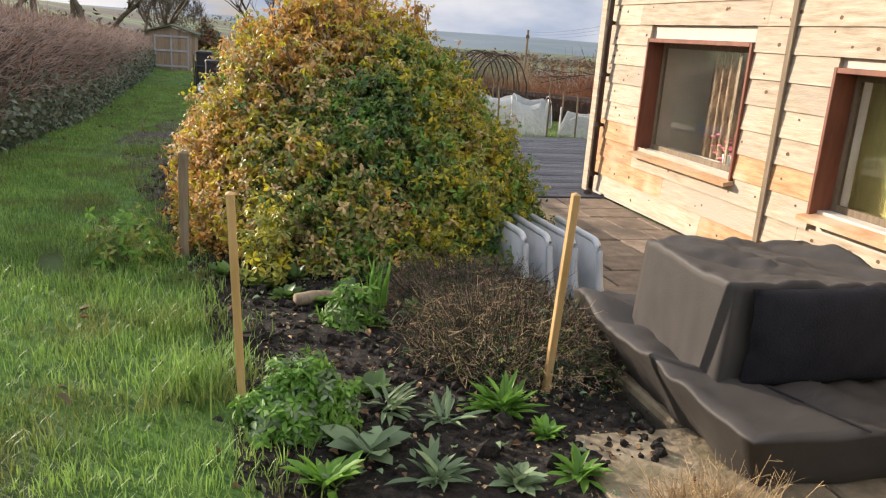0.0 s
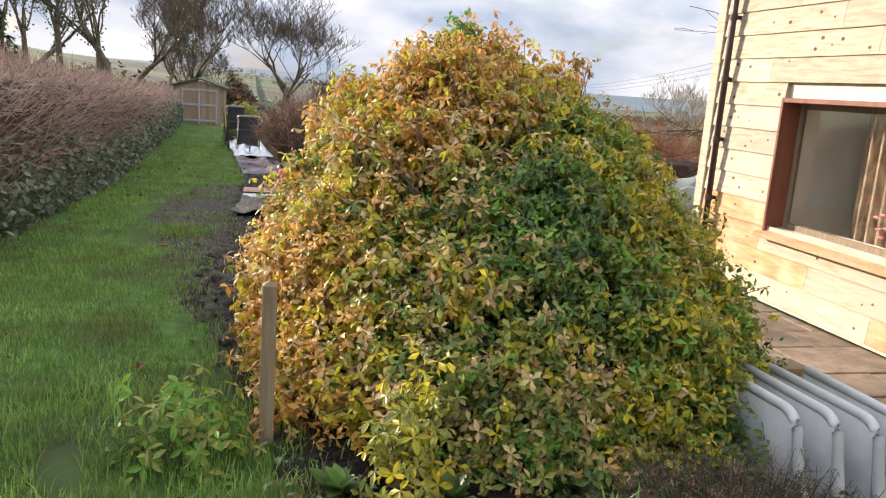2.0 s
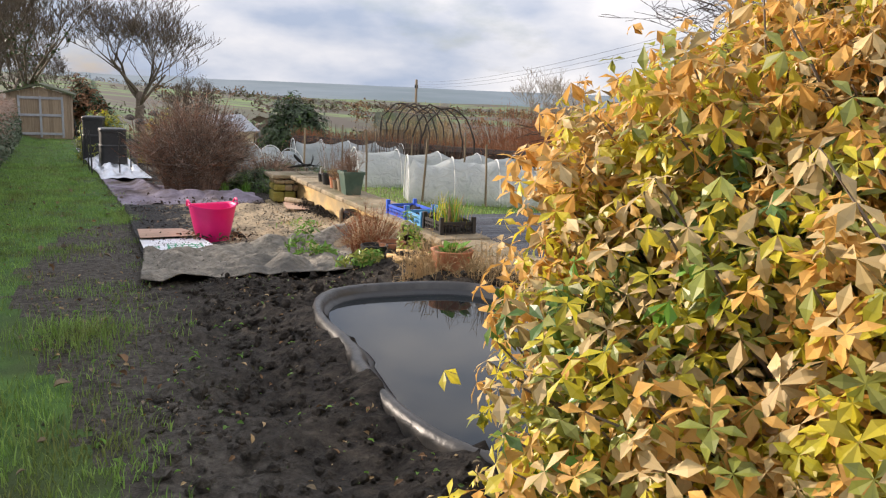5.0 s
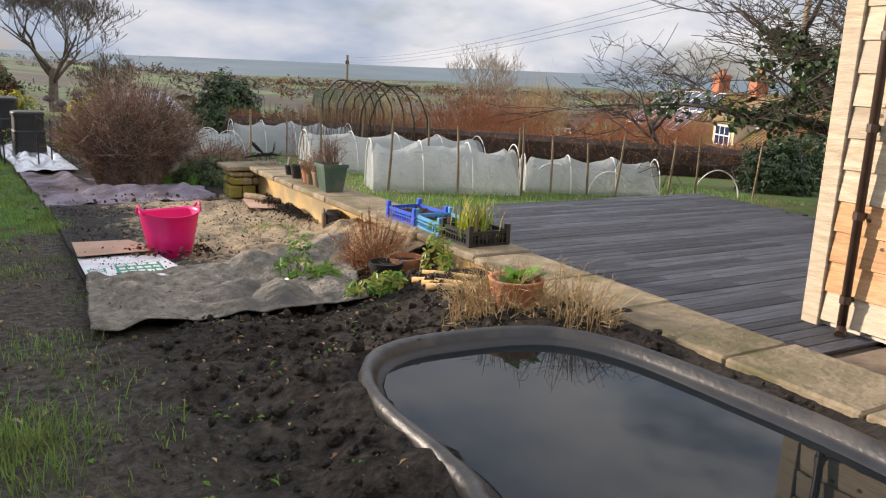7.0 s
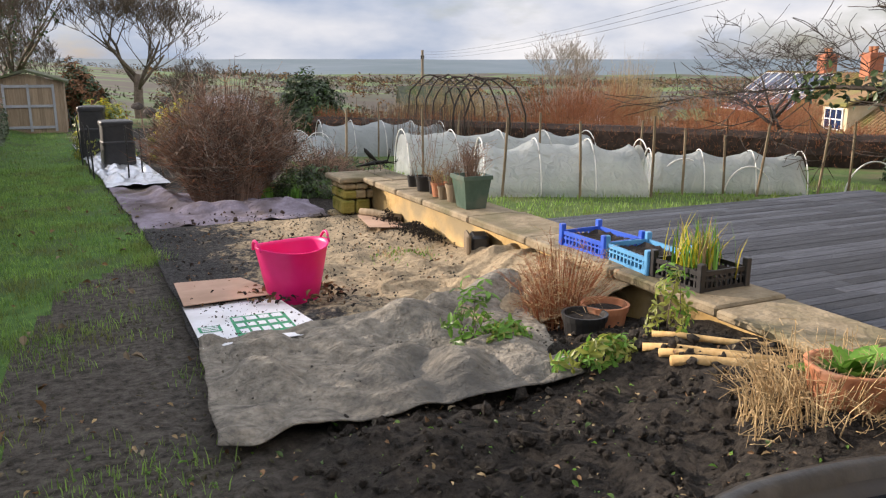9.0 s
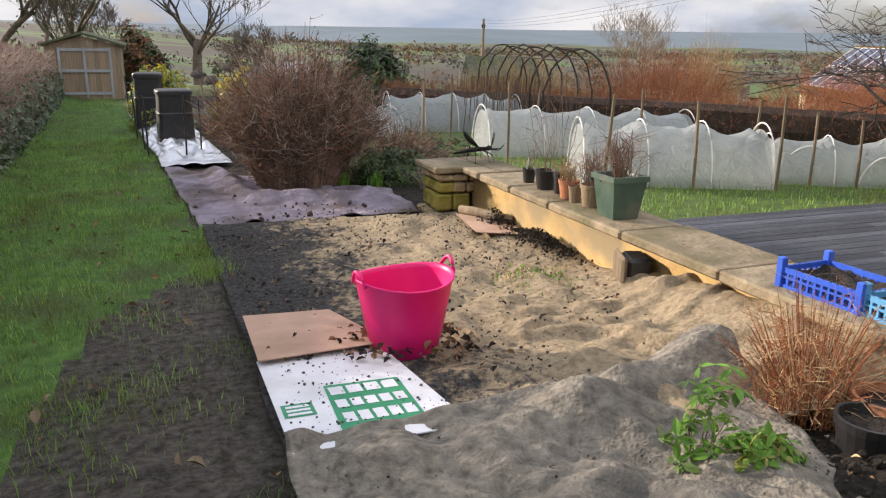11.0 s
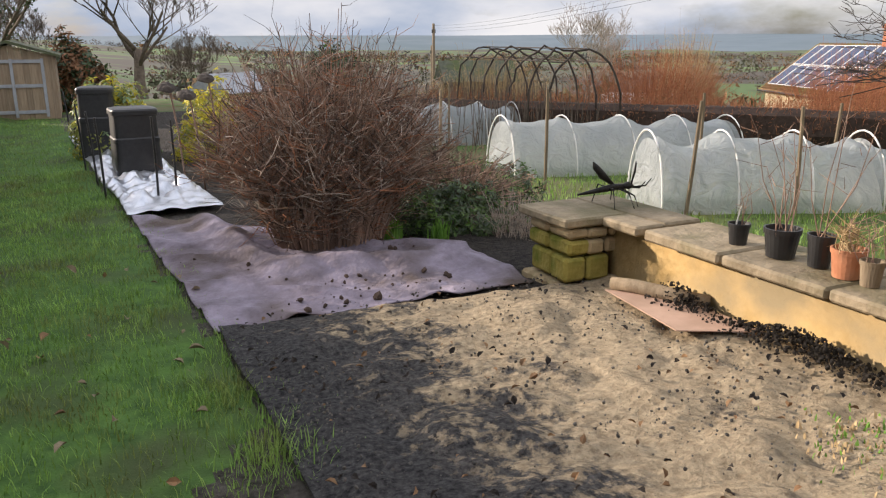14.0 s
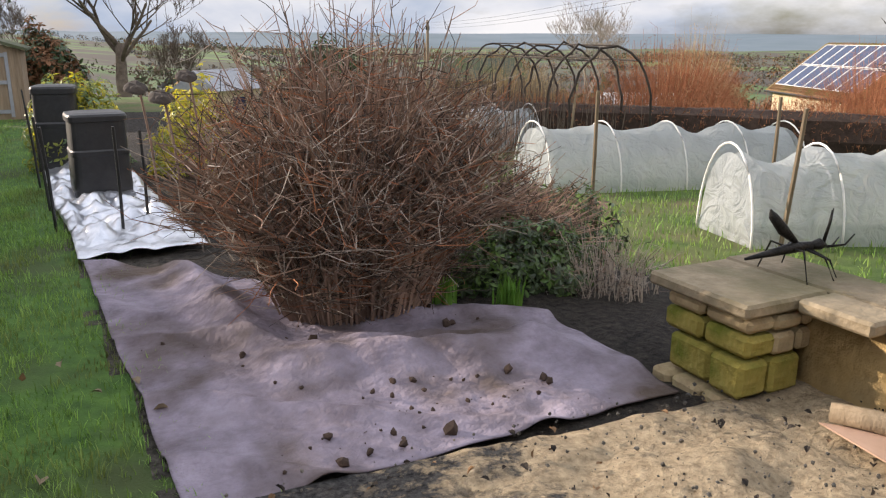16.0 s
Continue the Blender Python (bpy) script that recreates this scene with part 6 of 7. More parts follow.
drape("sandy_ground_mat", [(-0.45, 11.62), (1.97, 11.1), (1.86, 15.55), (-0.47, 15.72)], 0.03, M_SAND, "sand-coloured ground matting strewn with dark soil along one side", 120, 190, 0.045, 2.6, 2, extra=banked)
drape("hessian_ground_mat", [(-0.56, 10.34), (1.06, 10.42), (1.45, 11.75), (-0.46, 11.68)], 0.045, M_SACK, "folded brown hessian mat lying over soil", 130, 100, 0.075, 2.6, 4, extra=ridge)
drape("mauve_ground_fabric", [(-0.49, 15.68), (1.42, 15.74), (1.45, 16.75), (-0.70, 18.95)], 0.02, M_PURPLE, "mauve-brown woven weed fabric weighted with leaves and clods", 130, 130, 0.026, 3.2, 9, extra=lambda x, y: 0.09 * math.exp(-((x - 0.0 + 0.1 * (y - 17)) / 0.10) ** 2) * max(0, min(1, (y - 16.3))) + 0.10 * math.exp(-((y - 16.62 + 0.25 * x) / 0.16) ** 2) * min(max((x + 0.1) / 0.3, 0), 1) * min(max((1.5 - x) / 0.4, 0), 1) + 0.03 * max(0, math.sin(9 * y + 5 * x + 4 * nz(x, y, 1.3))) ** 4)
drape("foil_sheet", [(-0.72, 18.9), (0.1, 18.95), (-0.3, 26), (-1.2, 26)], 0.05, M_FOIL, "crumpled silver foil sheet along the lawn edge", 40, 180, 0.10, 4.5, 11)


def flat_sheet(name, corners, z, m, label, thick=0.005):
    g = Geo()
    k = [(*p, bed_level(p[1]) + z) for p in corners]
    g.add(k + [(a, b, c - thick) for a, b, c in k], [(0, 1, 2, 3), (0, 4, 5, 1), (1, 5, 6, 2), (2, 6, 7, 3), (3, 7, 4, 0)])
    return single(name, g, m, label, "cardboard")


flat_sheet("brown_cardboard", [(-0.45, 12.41), (0.16, 12.46), (0.0, 13.06), (-0.44, 13.1)], 0.104, M_CARD, "flattened brown cardboard sheet lying on soil")
white = flat_sheet("white_cardboard", [(-0.45, 11.55), (0.20, 11.55), (0.12, 12.50), (-0.45, 12.48)], 0.076, M_CARDW, "flattened white printed cardboard box with green panel")


# ---- far woods, hedgerows and roofs in the valley ----
def build_far_woods():
    rng = np.random.default_rng(99)
    C = []
    for _ in range(900):
        az, r = math.radians(rng.uniform(4, 66)), rng.uniform(70, 420) if rng.random() < 0.6 else rng.uniform(420, 1500)
        C.append((r * math.sin(az), r * math.cos(az), (1.6 + 2.2 * rng.random()) * (1 + r / 500)))
    for k in range(34):
        az, r, turn, n = math.radians(rng.uniform(3, 66)), rng.uniform(160, 1900), rng.uniform(-0.5, 0.5), 34
        for i in range(n):
            s = (i - n / 2) * (3 + r * 0.012)
            C.append((r * math.sin(az) + s * math.cos(az + turn), r * math.cos(az) - s * math.sin(az + turn), (1.2 + rng.random() * 1.6) * (1 + r / 700)))
    out = []
    for x, y, s in C:
        z = ground_z(x, y, False)
        m = 34
        d = rng.normal(0, 1, (m, 3))
        d[:, 2] = np.abs(d[:, 2])
        d /= np.linalg.norm(d, axis=1, keepdims=True)
        P = d * (s * rng.uniform(0.5, 1.1, m))[:, None] * [1.1, 1.1, 1.25] + [x, y, z - 0.1 * s]
        R = frames_for(rng.normal(0, 1, (m, 3)), rng.uniform(0, 6, m), s * rng.uniform(0.28, 0.5, m))
        out.append((*scatter([(a - 0.5, b * 1.6, c) for a, b, c in LEAF4_V], LEAF4_F, R, P), int(rng.choice([0, 0, 1, 2, 3]))))
    V, F, S = merge(out)
    mats = [mat("winter_wood", (0.10, 0.075, 0.05), (0.16, 0.12, 0.085), 0.3, 0.95, 0, rnd=0.2, island=True), mat("olive_wood", (0.075, 0.08, 0.045), (0.12, 0.12, 0.065), 0.3, 0.95, 0, rnd=0.2, island=True),
            mat("rust_wood", (0.17, 0.095, 0.045), (0.24, 0.14, 0.07), 0.3, 0.95, 0, rnd=0.2, island=True), mat("grey_wood", (0.11, 0.105, 0.10), (0.16, 0.15, 0.14), 0.3, 0.95, 0, rnd=0.2, island=True)]
    single("far_woodland", np_mesh("far_woodland", V, F, S, mats), None, "brown winter woods and hedgerows across the valley", "woodland", kind="stuff")


build_far_woods()


def build_far_building(x, y, L, W, h, wall, roof, rz, label, name="far_house", windows=4):
    z = ground_z(x, y, False)
    b = thing(name, x, y, z, label, "house", rz=rz)
    part("wall", Geo().box((-L / 2, -W / 2, -1), (L / 2, W / 2, h)), wall, b)
    part("roof", Geo().add([(-L / 2 - 0.3, -W / 2 - 0.3, h - 0.1), (L / 2 + 0.3, -W / 2 - 0.3, h - 0.1), (L / 2 + 0.3, W / 2 + 0.3, h - 0.1), (-L / 2 - 0.3, W / 2 + 0.3, h - 0.1), (-L / 2 - 0.3, 0, h + W * 0.36), (L / 2 + 0.3, 0, h + W * 0.36)],
                           [(0, 1, 5, 4), (2, 3, 4, 5), (1, 2, 5), (3, 0, 4), (3, 2, 1, 0)]), roof, b)
    for i in range(windows):
        a = -L / 2 + L * (i + 0.5) / windows
        part("window", Geo().box((a - 0.5, -W / 2 - 0.03, h * 0.35), (a + 0.5, -W / 2 - 0.005, h * 0.75)), M_SOLAR, b)


build_far_building(62, 112, 16, 7, 2.8, M_BRICK, M_ROOF, -25, "low red brick building with long roof in the valley", windows=5)
build_far_building(41, 64, 6, 5, 1.6, M_WHITE, M_WHITE, -30, "pale rounded greenhouse roof beyond the hedge", "greenhouse", 2)
build_far_building(7.0, 58, 3.4, 2.6, 2.0, M_CREAM, M_SHEDTRIM, 40, "barn with a pale corrugated roof behind the shrubs", "barn", 1)
build_far_building(26, 190, 10, 7, 3.5, M_CREAM, M_ROOF, 10, "distant cream farmhouse among the fields")
build_far_building(60, 260, 12, 7, 3.5, M_WHITE, M_ROOF, -10, "distant white farmhouse among the fields")
build_far_building(120, 300, 14, 8, 4, M_BRICK, M_ROOF, 20, "distant brick houses in the valley")
build_far_building(11.6, 36.5, 2.0, 1.6, 1.5, M_OLDPOST, M_FELT, -15, "small dark timber hut on the plot", "garden_hut", 1)


gp = Geo().add([(-0.255, 11.66, 0), (0.065, 11.66, 0), (0.075, 12.08, 0), (-0.235, 12.09, 0)], [(0, 1, 2, 3)])
gp.v = [(a, b, bed_level(b) + 0.0785) for a, b, c in gp.v]
part("printed_panel", gp, M_GREENPRINT, white, "green printed panel")
for count, y, size in ((5, 11.76, 0.085), (5, 11.89, 0.075), (4, 12.02, 0.08)):
    for k in range(count):
        x0 = -0.225 + 0.29 * k / count
        q = [(x0, y - size / 2), (x0 + 0.29 / count - 0.014, y - size / 2), (x0 + 0.29 / count - 0.014, y + size / 2), (x0, y + size / 2)]
        part("print_bar", Geo().add([(a, b, bed_level(b) + 0.0805) for a, b in q], [(0, 1, 2, 3)]), M_CARDW, white)
part("small_print", Geo().add([(p, q, bed_level(q) + 0.0785) for p, q in ((-0.43, 11.83), (-0.31, 11.83), (-0.31, 11.95), (-0.43, 11.95))], [(0, 1, 2, 3)]), M_GREENPRINT, white)
for k in range(3):
    y = 11.842 + 0.034 * k
    part("print_bar", Geo().add([(p, q, bed_level(q) + 0.080) for p, q in ((-0.415, y), (-0.325, y), (-0.325, y + 0.02), (-0.415, y + 0.02))], [(0, 1, 2, 3)]), M_CARDW, white)

# ---- stakes and post in the flower bed ----
build_stake(0.03, 2.48, 0.80, 0.0135, M_STAKE, "pale square softwood stake in the flower bed", (5, -3), "wooden_stake", "bed stakes", True)
build_stake(1.16, 2.56, 0.80, 0.0135, M_STAKE, "pale square softwood stake in the flower bed", (5, 0), "wooden_stake", "bed stakes", True)
build_stake(-0.27, 4.5, 0.60, 0.026, M_OLDPOST, "short grey weathered post at the lawn edge", (0, 0), "short_post", "lawn edge posts", True)


# ---- plastic chairs, nested and tipped forward ----
def build_chair():
    ch = thing("plastic_chair", 0, 0, 0, "grey-white moulded plastic garden chair, nested with others in a row", "chair", "nested plastic chairs")
    # local: y runs along the backrest away from the near legs, z up

    def slab(outline, x0, x1):
        """An upright plate of the outline (y, z) with rounded rims."""
        g, k = Geo(), len(outline)
        c = (sum(p[0] for p in outline) / k, sum(p[1] for p in outline) / k)
        vs = [(x, c[0] + (a - c[0]) * q, c[1] + (b - c[1]) * q) for x, q in ((x0, 0.97), (x0 + 0.006, 1.0), (x1 - 0.006, 1.0), (x1, 0.97)) for a, b in outline]
        fs = [(i * k + j, i * k + (j + 1) % k, (i + 1) * k + (j + 1) % k, (i + 1) * k + j) for i in range(3) for j in range(k)]
        fs += [tuple(reversed(range(k))), tuple(3 * k + j for j in range(k))]
        return g.add(vs, fs)

    arc = [(0.10 - 0.10 * math.sin(a), 0.75 + 0.10 * math.cos(a)) for a in [math.pi / 2 * i / 6 for i in range(7)]]
    part("backrest", slab([(0.60, 0.46), (0.60, 0.85)] + arc + [(-0.015, 0.55), (0.06, 0.48)], -0.012, 0.012), M_CHAIR, ch, smooth=True)
    rim = [(0.0, 0.60, 0.855)] + [(0.0, a, b + 0.004) for a, b in arc] + [(0.0, -0.03, 0.62), (0.004, -0.08, 0.52)]
    part("rim", Geo().tube(rim, [0.02] * (len(rim) - 2) + [0.024, 0.028], 8), M_CHAIR, ch, "rounded thicker rim", True)
    seat = Geo().sheet(lambda u, v: (0.02 + 0.10 * u + 0.02 * math.sin(math.pi * v), -0.06 + 0.62 * v, 0.55 - 0.13 * u - 0.02 * math.sin(math.pi * v)), 6, 10)
    part("seat", seat, M_CHAIR, ch, smooth=True).modifiers.new("thickness", "SOLIDIFY").thickness = 0.014
    for x, y0, y1, top in ((0.0, -0.07, -0.36, 0.56), (0.06, -0.02, -0.30, 0.48), (0.02, 0.54, 0.60, 0.54), (0.06, 0.52, 0.58, 0.47)):
        leg = Geo()
        for k, (a, w) in enumerate(((0.0, 0.030), (0.5, 0.026), (1.0, 0.020))):
            y, z = y0 + (y1 - y0) * a, top * (1 - a)
            leg.v += [(x + 0.07 * a - w * 0.6, y - w, z), (x + 0.07 * a + w * 0.6, y - w, z), (x + 0.07 * a + w * 0.6, y + w, z + 0.01 * (1 - a)), (x + 0.07 * a - w * 0.6, y + w, z + 0.01 * (1 - a))]
        leg.f = [(i * 4 + j, i * 4 + (j + 1) % 4, (i + 1) * 4 + (j + 1) % 4, (i + 1) * 4 + j) for i in range(2) for j in range(4)] + [(3, 2, 1, 0), (8, 9, 10, 11)]
        leg.m = [0] * len(leg.f)
        part("leg", leg, M_CHAIR, ch)
    return ch


chair = build_chair()
chair.matrix_world = pose(1.60, 4.02, -0.25, 0, 0, 4)
for x, y, turn in ((1.73, 3.97, 3), (1.86, 3.92, 4), (1.99, 3.87, 2)):
    copy_thing(chair, pose(x, y, -0.25, 0, 0, turn))


# ---- covered garden furniture ----
def build_cover():
    cv = thing("furniture_cover", 2.2, 2.4, 0.385, "grey-brown waterproof cover draped over garden seats", "furniture cover")

    def tier(x0, x1, y0, y1, z0, z1, flare, seed, wave, crease):
        """A tight cloth block: sides that fall in pleats, crisp upper edges, a nearly flat top."""
        g = Geo()

        def f(u, v):
            a = 2 * math.pi * u
            c, s = math.cos(a), math.sin(a)
            sq = 0.93 / max(abs(c), abs(s)) + 0.07
            if v < 0.5:
                t = v / 0.5
                pleat = wave * (1 - t) * (abs(nz(u * 14, seed, 1)) * 1.6 + 0.6 * nz(u * 31, t * 1.5, 1, seed))
                r, z = 1 + flare * (1 - t) + pleat, z0 + (z1 - z0) * t
            elif v < 0.56:
                r, z = 1 - 0.02 * (v - 0.5) / 0.06, z1 + 0.012 * (v - 0.5) / 0.06
            else:
                t = (v - 0.56) / 0.44
                r, z = 0.98 * (1 - t), z1 + 0.012 - 0.02 * math.sin(math.pi * t)
            x, y = (x0 + x1) / 2 + c * sq * r * (x1 - x0) / 2, (y0 + y1) / 2 + s * sq * r * (y1 - y0) / 2
            sag = 0.03 * nz(x * 2.6, y * 2.6, 1, seed) + crease * abs(nz(x * 4 + y * 3, y * 2.4 - x, 1, seed + 4)) * (1 if v > 0.45 else 0.6) + 0.02 * abs(nz(x * 11, y * 9, 1, seed))
            return (x - 2.2, y - 2.4, max(0.004, z + sag * min(1, 0.3 + v)))

        return g.sheet(f, 120, 36)

    part("seat_cover", tier(1.42, 3.1, 1.70, 3.02, 0.0, 0.205, -0.15, 3, 0.06, 0.085), M_COVER, cv, "sagging lower cover with sharp folds", True)
    part("back_cover", tier(1.56, 2.30, 2.08, 2.68, 0.20, 0.545, 0.03, 8, 0.03, 0.05), M_COVER, cv, "taller block of the cover", True)
    front = Geo().sheet(lambda u, v: (1.62 + 0.60 * u - 2.2 + 0.015 * nz(u * 4, v * 4, 1), 2.045 - 0.05 * max(0, math.sin(math.pi * u)) ** 0.4 * max(0, math.sin(math.pi * v)) ** 0.4 - 2.4, 0.225 + 0.34 * v + 0.012 * nz(u * 5, v * 3, 1, 2)), 24, 18)
    panel = part("black_panel", front, M_CUSHION, cv, "black padded cloth panel", True)
    panel.modifiers.new("thickness", "SOLIDIFY").thickness = 0.03
    part("seam", Geo().tube([(1.68 - 2.2 + 0.05 * t, 2.06 - 2.4 - 0.12 * t, 0.238 - 0.002 * t) for t in (0, 1, 2, 3)], 0.004, 5), M_CUSHION, cv)
    flap = Geo().sheet(lambda u, v: (1.62 + 0.55 * u - 2.2, 3.0 + 0.16 * v - 2.4, 0.215 - 0.20 * v ** 0.8 + 0.02 * nz(u * 6, v * 3, 1)), 16, 8)
    part("corner_flap", flap, M_COVER, cv, "loose corner of the cover", True)


build_cover()


# ---- flower-bed plants ----
def build_rosette_plant(x, y, count, length, m, label, seed, lift=0.35, wide=1.0, name="bed_plant"):
    rng = np.random.default_rng(seed)
    z = ground_z(x, y)
    parts = []
    n = count
    ang = rng.uniform(0, 2 * np.pi, n)
    tilt = rng.uniform(0.02, 1.0, n)
    d = np.stack([np.cos(ang) * np.cos(tilt), np.sin(ang) * np.cos(tilt), np.sin(tilt)], 1)
    up = np.stack([-np.cos(ang) * np.sin(tilt), -np.sin(ang) * np.sin(tilt), np.cos(tilt)], 1)
    side = np.cross(up, d)
    R = np.stack([d, side * wide, up], 2) * (0.86 * length * rng.uniform(0.5, 1.15, n))[:, None, None]
    V, F = scatter(LEAF_V, LEAF_F, R, np.stack([rng.normal(0, length * 0.1, n), rng.normal(0, length * 0.1, n), np.full(n, 0.005)], 1))
    me = np_mesh(name, V, F, 0, [m], True)
    return single(name, me, None, label, "plant", at=pose(x, y, z))


build_rosette_plant(0.42, 2.19, 12, 0.17, M_GREY_LEAF, "broad-leaved grey-green rosette plant in the bed", 1, wide=1.7, name="foxglove_plant")
build_rosette_plant(0.26, 2.03, 40, 0.16, M_FRESH, "leafy green rosette plant in the bed", 2, wide=0.8)
build_rosette_plant(0.59, 2.0, 36, 0.15, M_GREY_LEAF, "narrow-leaved grey-green rosette plant", 3, wide=0.6)
build_rosette_plant(0.82, 1.94, 26, 0.11, M_GREY_LEAF, "pale green ruffled plant in the bed", 4, wide=1.4)
build_rosette_plant(1.03, 1.95, 30, 0.12, M_FRESH, "pale yellow-green leafy plant in the bed", 5, wide=0.8)
build_rosette_plant(0.94, 2.42, 70, 0.17, M_FRESH, "spiky grey-green rosette plant", 6, wide=0.45)
build_rosette_plant(1.02, 2.2, 40, 0.09, M_FRESH, "small bright green leafy plant", 7, wide=1.0)
build_rosette_plant(0.71, 2.36, 30, 0.16, M_GREY_LEAF, "spiky grey-green rosette plant", 8, wide=0.45)
build_rosette_plant(0.51, 2.46, 30, 0.17, M_GREY_LEAF, "spiky grey-green rosette plant", 9, wide=0.45)
for i, (x, y) in enumerate(((0.25, 3.7), (0.42, 3.6), (0.3, 4.0), (0.15, 3.9), (0.55, 3.75), (0.95, 3.7), (0.75, 4.0), (1.1, 4.0), (0.85, 3.4), (0.6, 3.3), (0.48, 2.6), (-0.05, 4.1), (1.35, 3.6))):
    build_rosette_plant(x, y, 44, 0.11, M_LEAFG, "low dark green leafy ground plant in the bed", 20 + i, wide=1.5)
leaf_mass("herb_clump", 0.21, 2.42, 0.36, 0.20, 0.19, 0.24, 1100, 0.034, [M_FRESH, M_GREY_LEAF], "bright green rounded leafy herb clump", 71, [0.75, 0.25])
leaf_mass("herb_clump", 0.52, 3.35, 0.36, 0.14, 0.14, 0.2, 240, 0.04, [M_FRESH, M_LEAFG], "small green leafy herb clump", 72, [0.6, 0.4])
leaf_mass("shrub_seedling", -0.55, 4.35, 0.33, 0.26, 0.20, 0.34, 130, 0.05, [M_LEAFO, M_FRESH], "young yellow-green shrub shoots on the lawn edge", 73, [0.6, 0.4])
leaf_mass("shrub_seedling", 0.14, 3.98, 0.36, 0.14, 0.14, 0.42, 90, 0.05, [M_LEAFO, M_LEAFY], "yellow-green leafy shoot at the foot of the big shrub", 74, [0.5, 0.5])
leaf_mass("weed_seedling", -1.35, 4.6, 0.36, 0.09, 0.09, 0.12, 40, 0.06, [M_FRESH], "small light green seedling in the lawn", 75)
build_twig_bush("dry_heather_mound", 1.12, 2.92, 0.34, 0.46, 0.40, 0.27, 1500, "low mound of dry straw-brown heathery stems", [M_DARKBARK, M_STRAW, M_LEAFD, M_TWIG], 81, 7, 0.35, 0.85, 0.0025)
leaf_mass("heather_growth", 1.22, 2.85, 0.34, 0.42, 0.38, 0.24, 1500, 0.016, [M_LEAFD, M_LEAFO, M_TWIG, M_STRAW], "small dull green and brown leaves on the heather mound", 87, [0.4, 0.2, 0.2, 0.2])
build_twig_bush("dry_heather_mound", 1.15, 3.65, 0.34, 0.46, 0.42, 0.16, 1300, "low mound of red-brown dry stems", [M_DARKBARK, M_TWIG, M_LEAFD, M_TWIG], 82, 7, 0.4, 0.85, 0.0025)
leaf_mass("heather_growth", 1.05, 3.75, 0.34, 0.45, 0.40, 0.13, 900, 0.016, [M_LEAFD, M_TWIG, M_RUST], "small dull leaves on the red-brown mound", 88, [0.4, 0.4, 0.2])
build_twig_bush("dry_grass_clump", 1.30, 1.66, 0.385, 0.26, 0.16, 0.08, 500, "flattened dry straw grass on the paving edge", [M_STRAW], 83, 3, 0.4, 0.9, 0.002)


def build_iris(x, y, n, h, seed):
    rng = np.random.default_rng(seed)
    V, F = blades(rng.normal(0, 0.03, n), rng.normal(0, 0.03, n), np.zeros(n), rng.uniform(0.6, 1, n) * h, rng.uniform(0.006, 0.012, n), 0.35, rng)
    single("iris_clump", np_mesh("iris_clump", V, F, 0, [M_FRESH]), None, "clump of upright sword-shaped green leaves", "plant", at=pose(x, y, ground_z(x, y)))


build_iris(0.66, 3.55, 22, 0.26, 5)
build_iris(1.35, 17.0, 60, 0.2, 6)
build_iris(1.05, 17.15, 60, 0.2, 7)


def build_log(x, y, L, r, rz, m, label, name="log", z=None):
    g = Geo().tube([(-L / 2, 0, r), (-L / 4, 0.01, r * 1.05), (L / 6, -0.01, r), (L / 2, 0, r * 0.95)], [r * 0.9, r, r, r * 0.85], 9)
    return single(name, g, m, label, "log", at=pose(x, y, ground_z(x, y, False) if z is None else z, 0, 0, rz), smooth=True)


build_log(0.45, 3.62, 0.34, 0.035, 12, M_OLDPOST, "short weathered log lying in the bed")
build_log(1.72, 14.95, 0.55, 0.04, -62, M_OLDPOST, "weathered timber offcut by the wall", z=0.05)


# ---- pots, crates and loose things on the wall ----
CT = WALL_TOP + 0.058


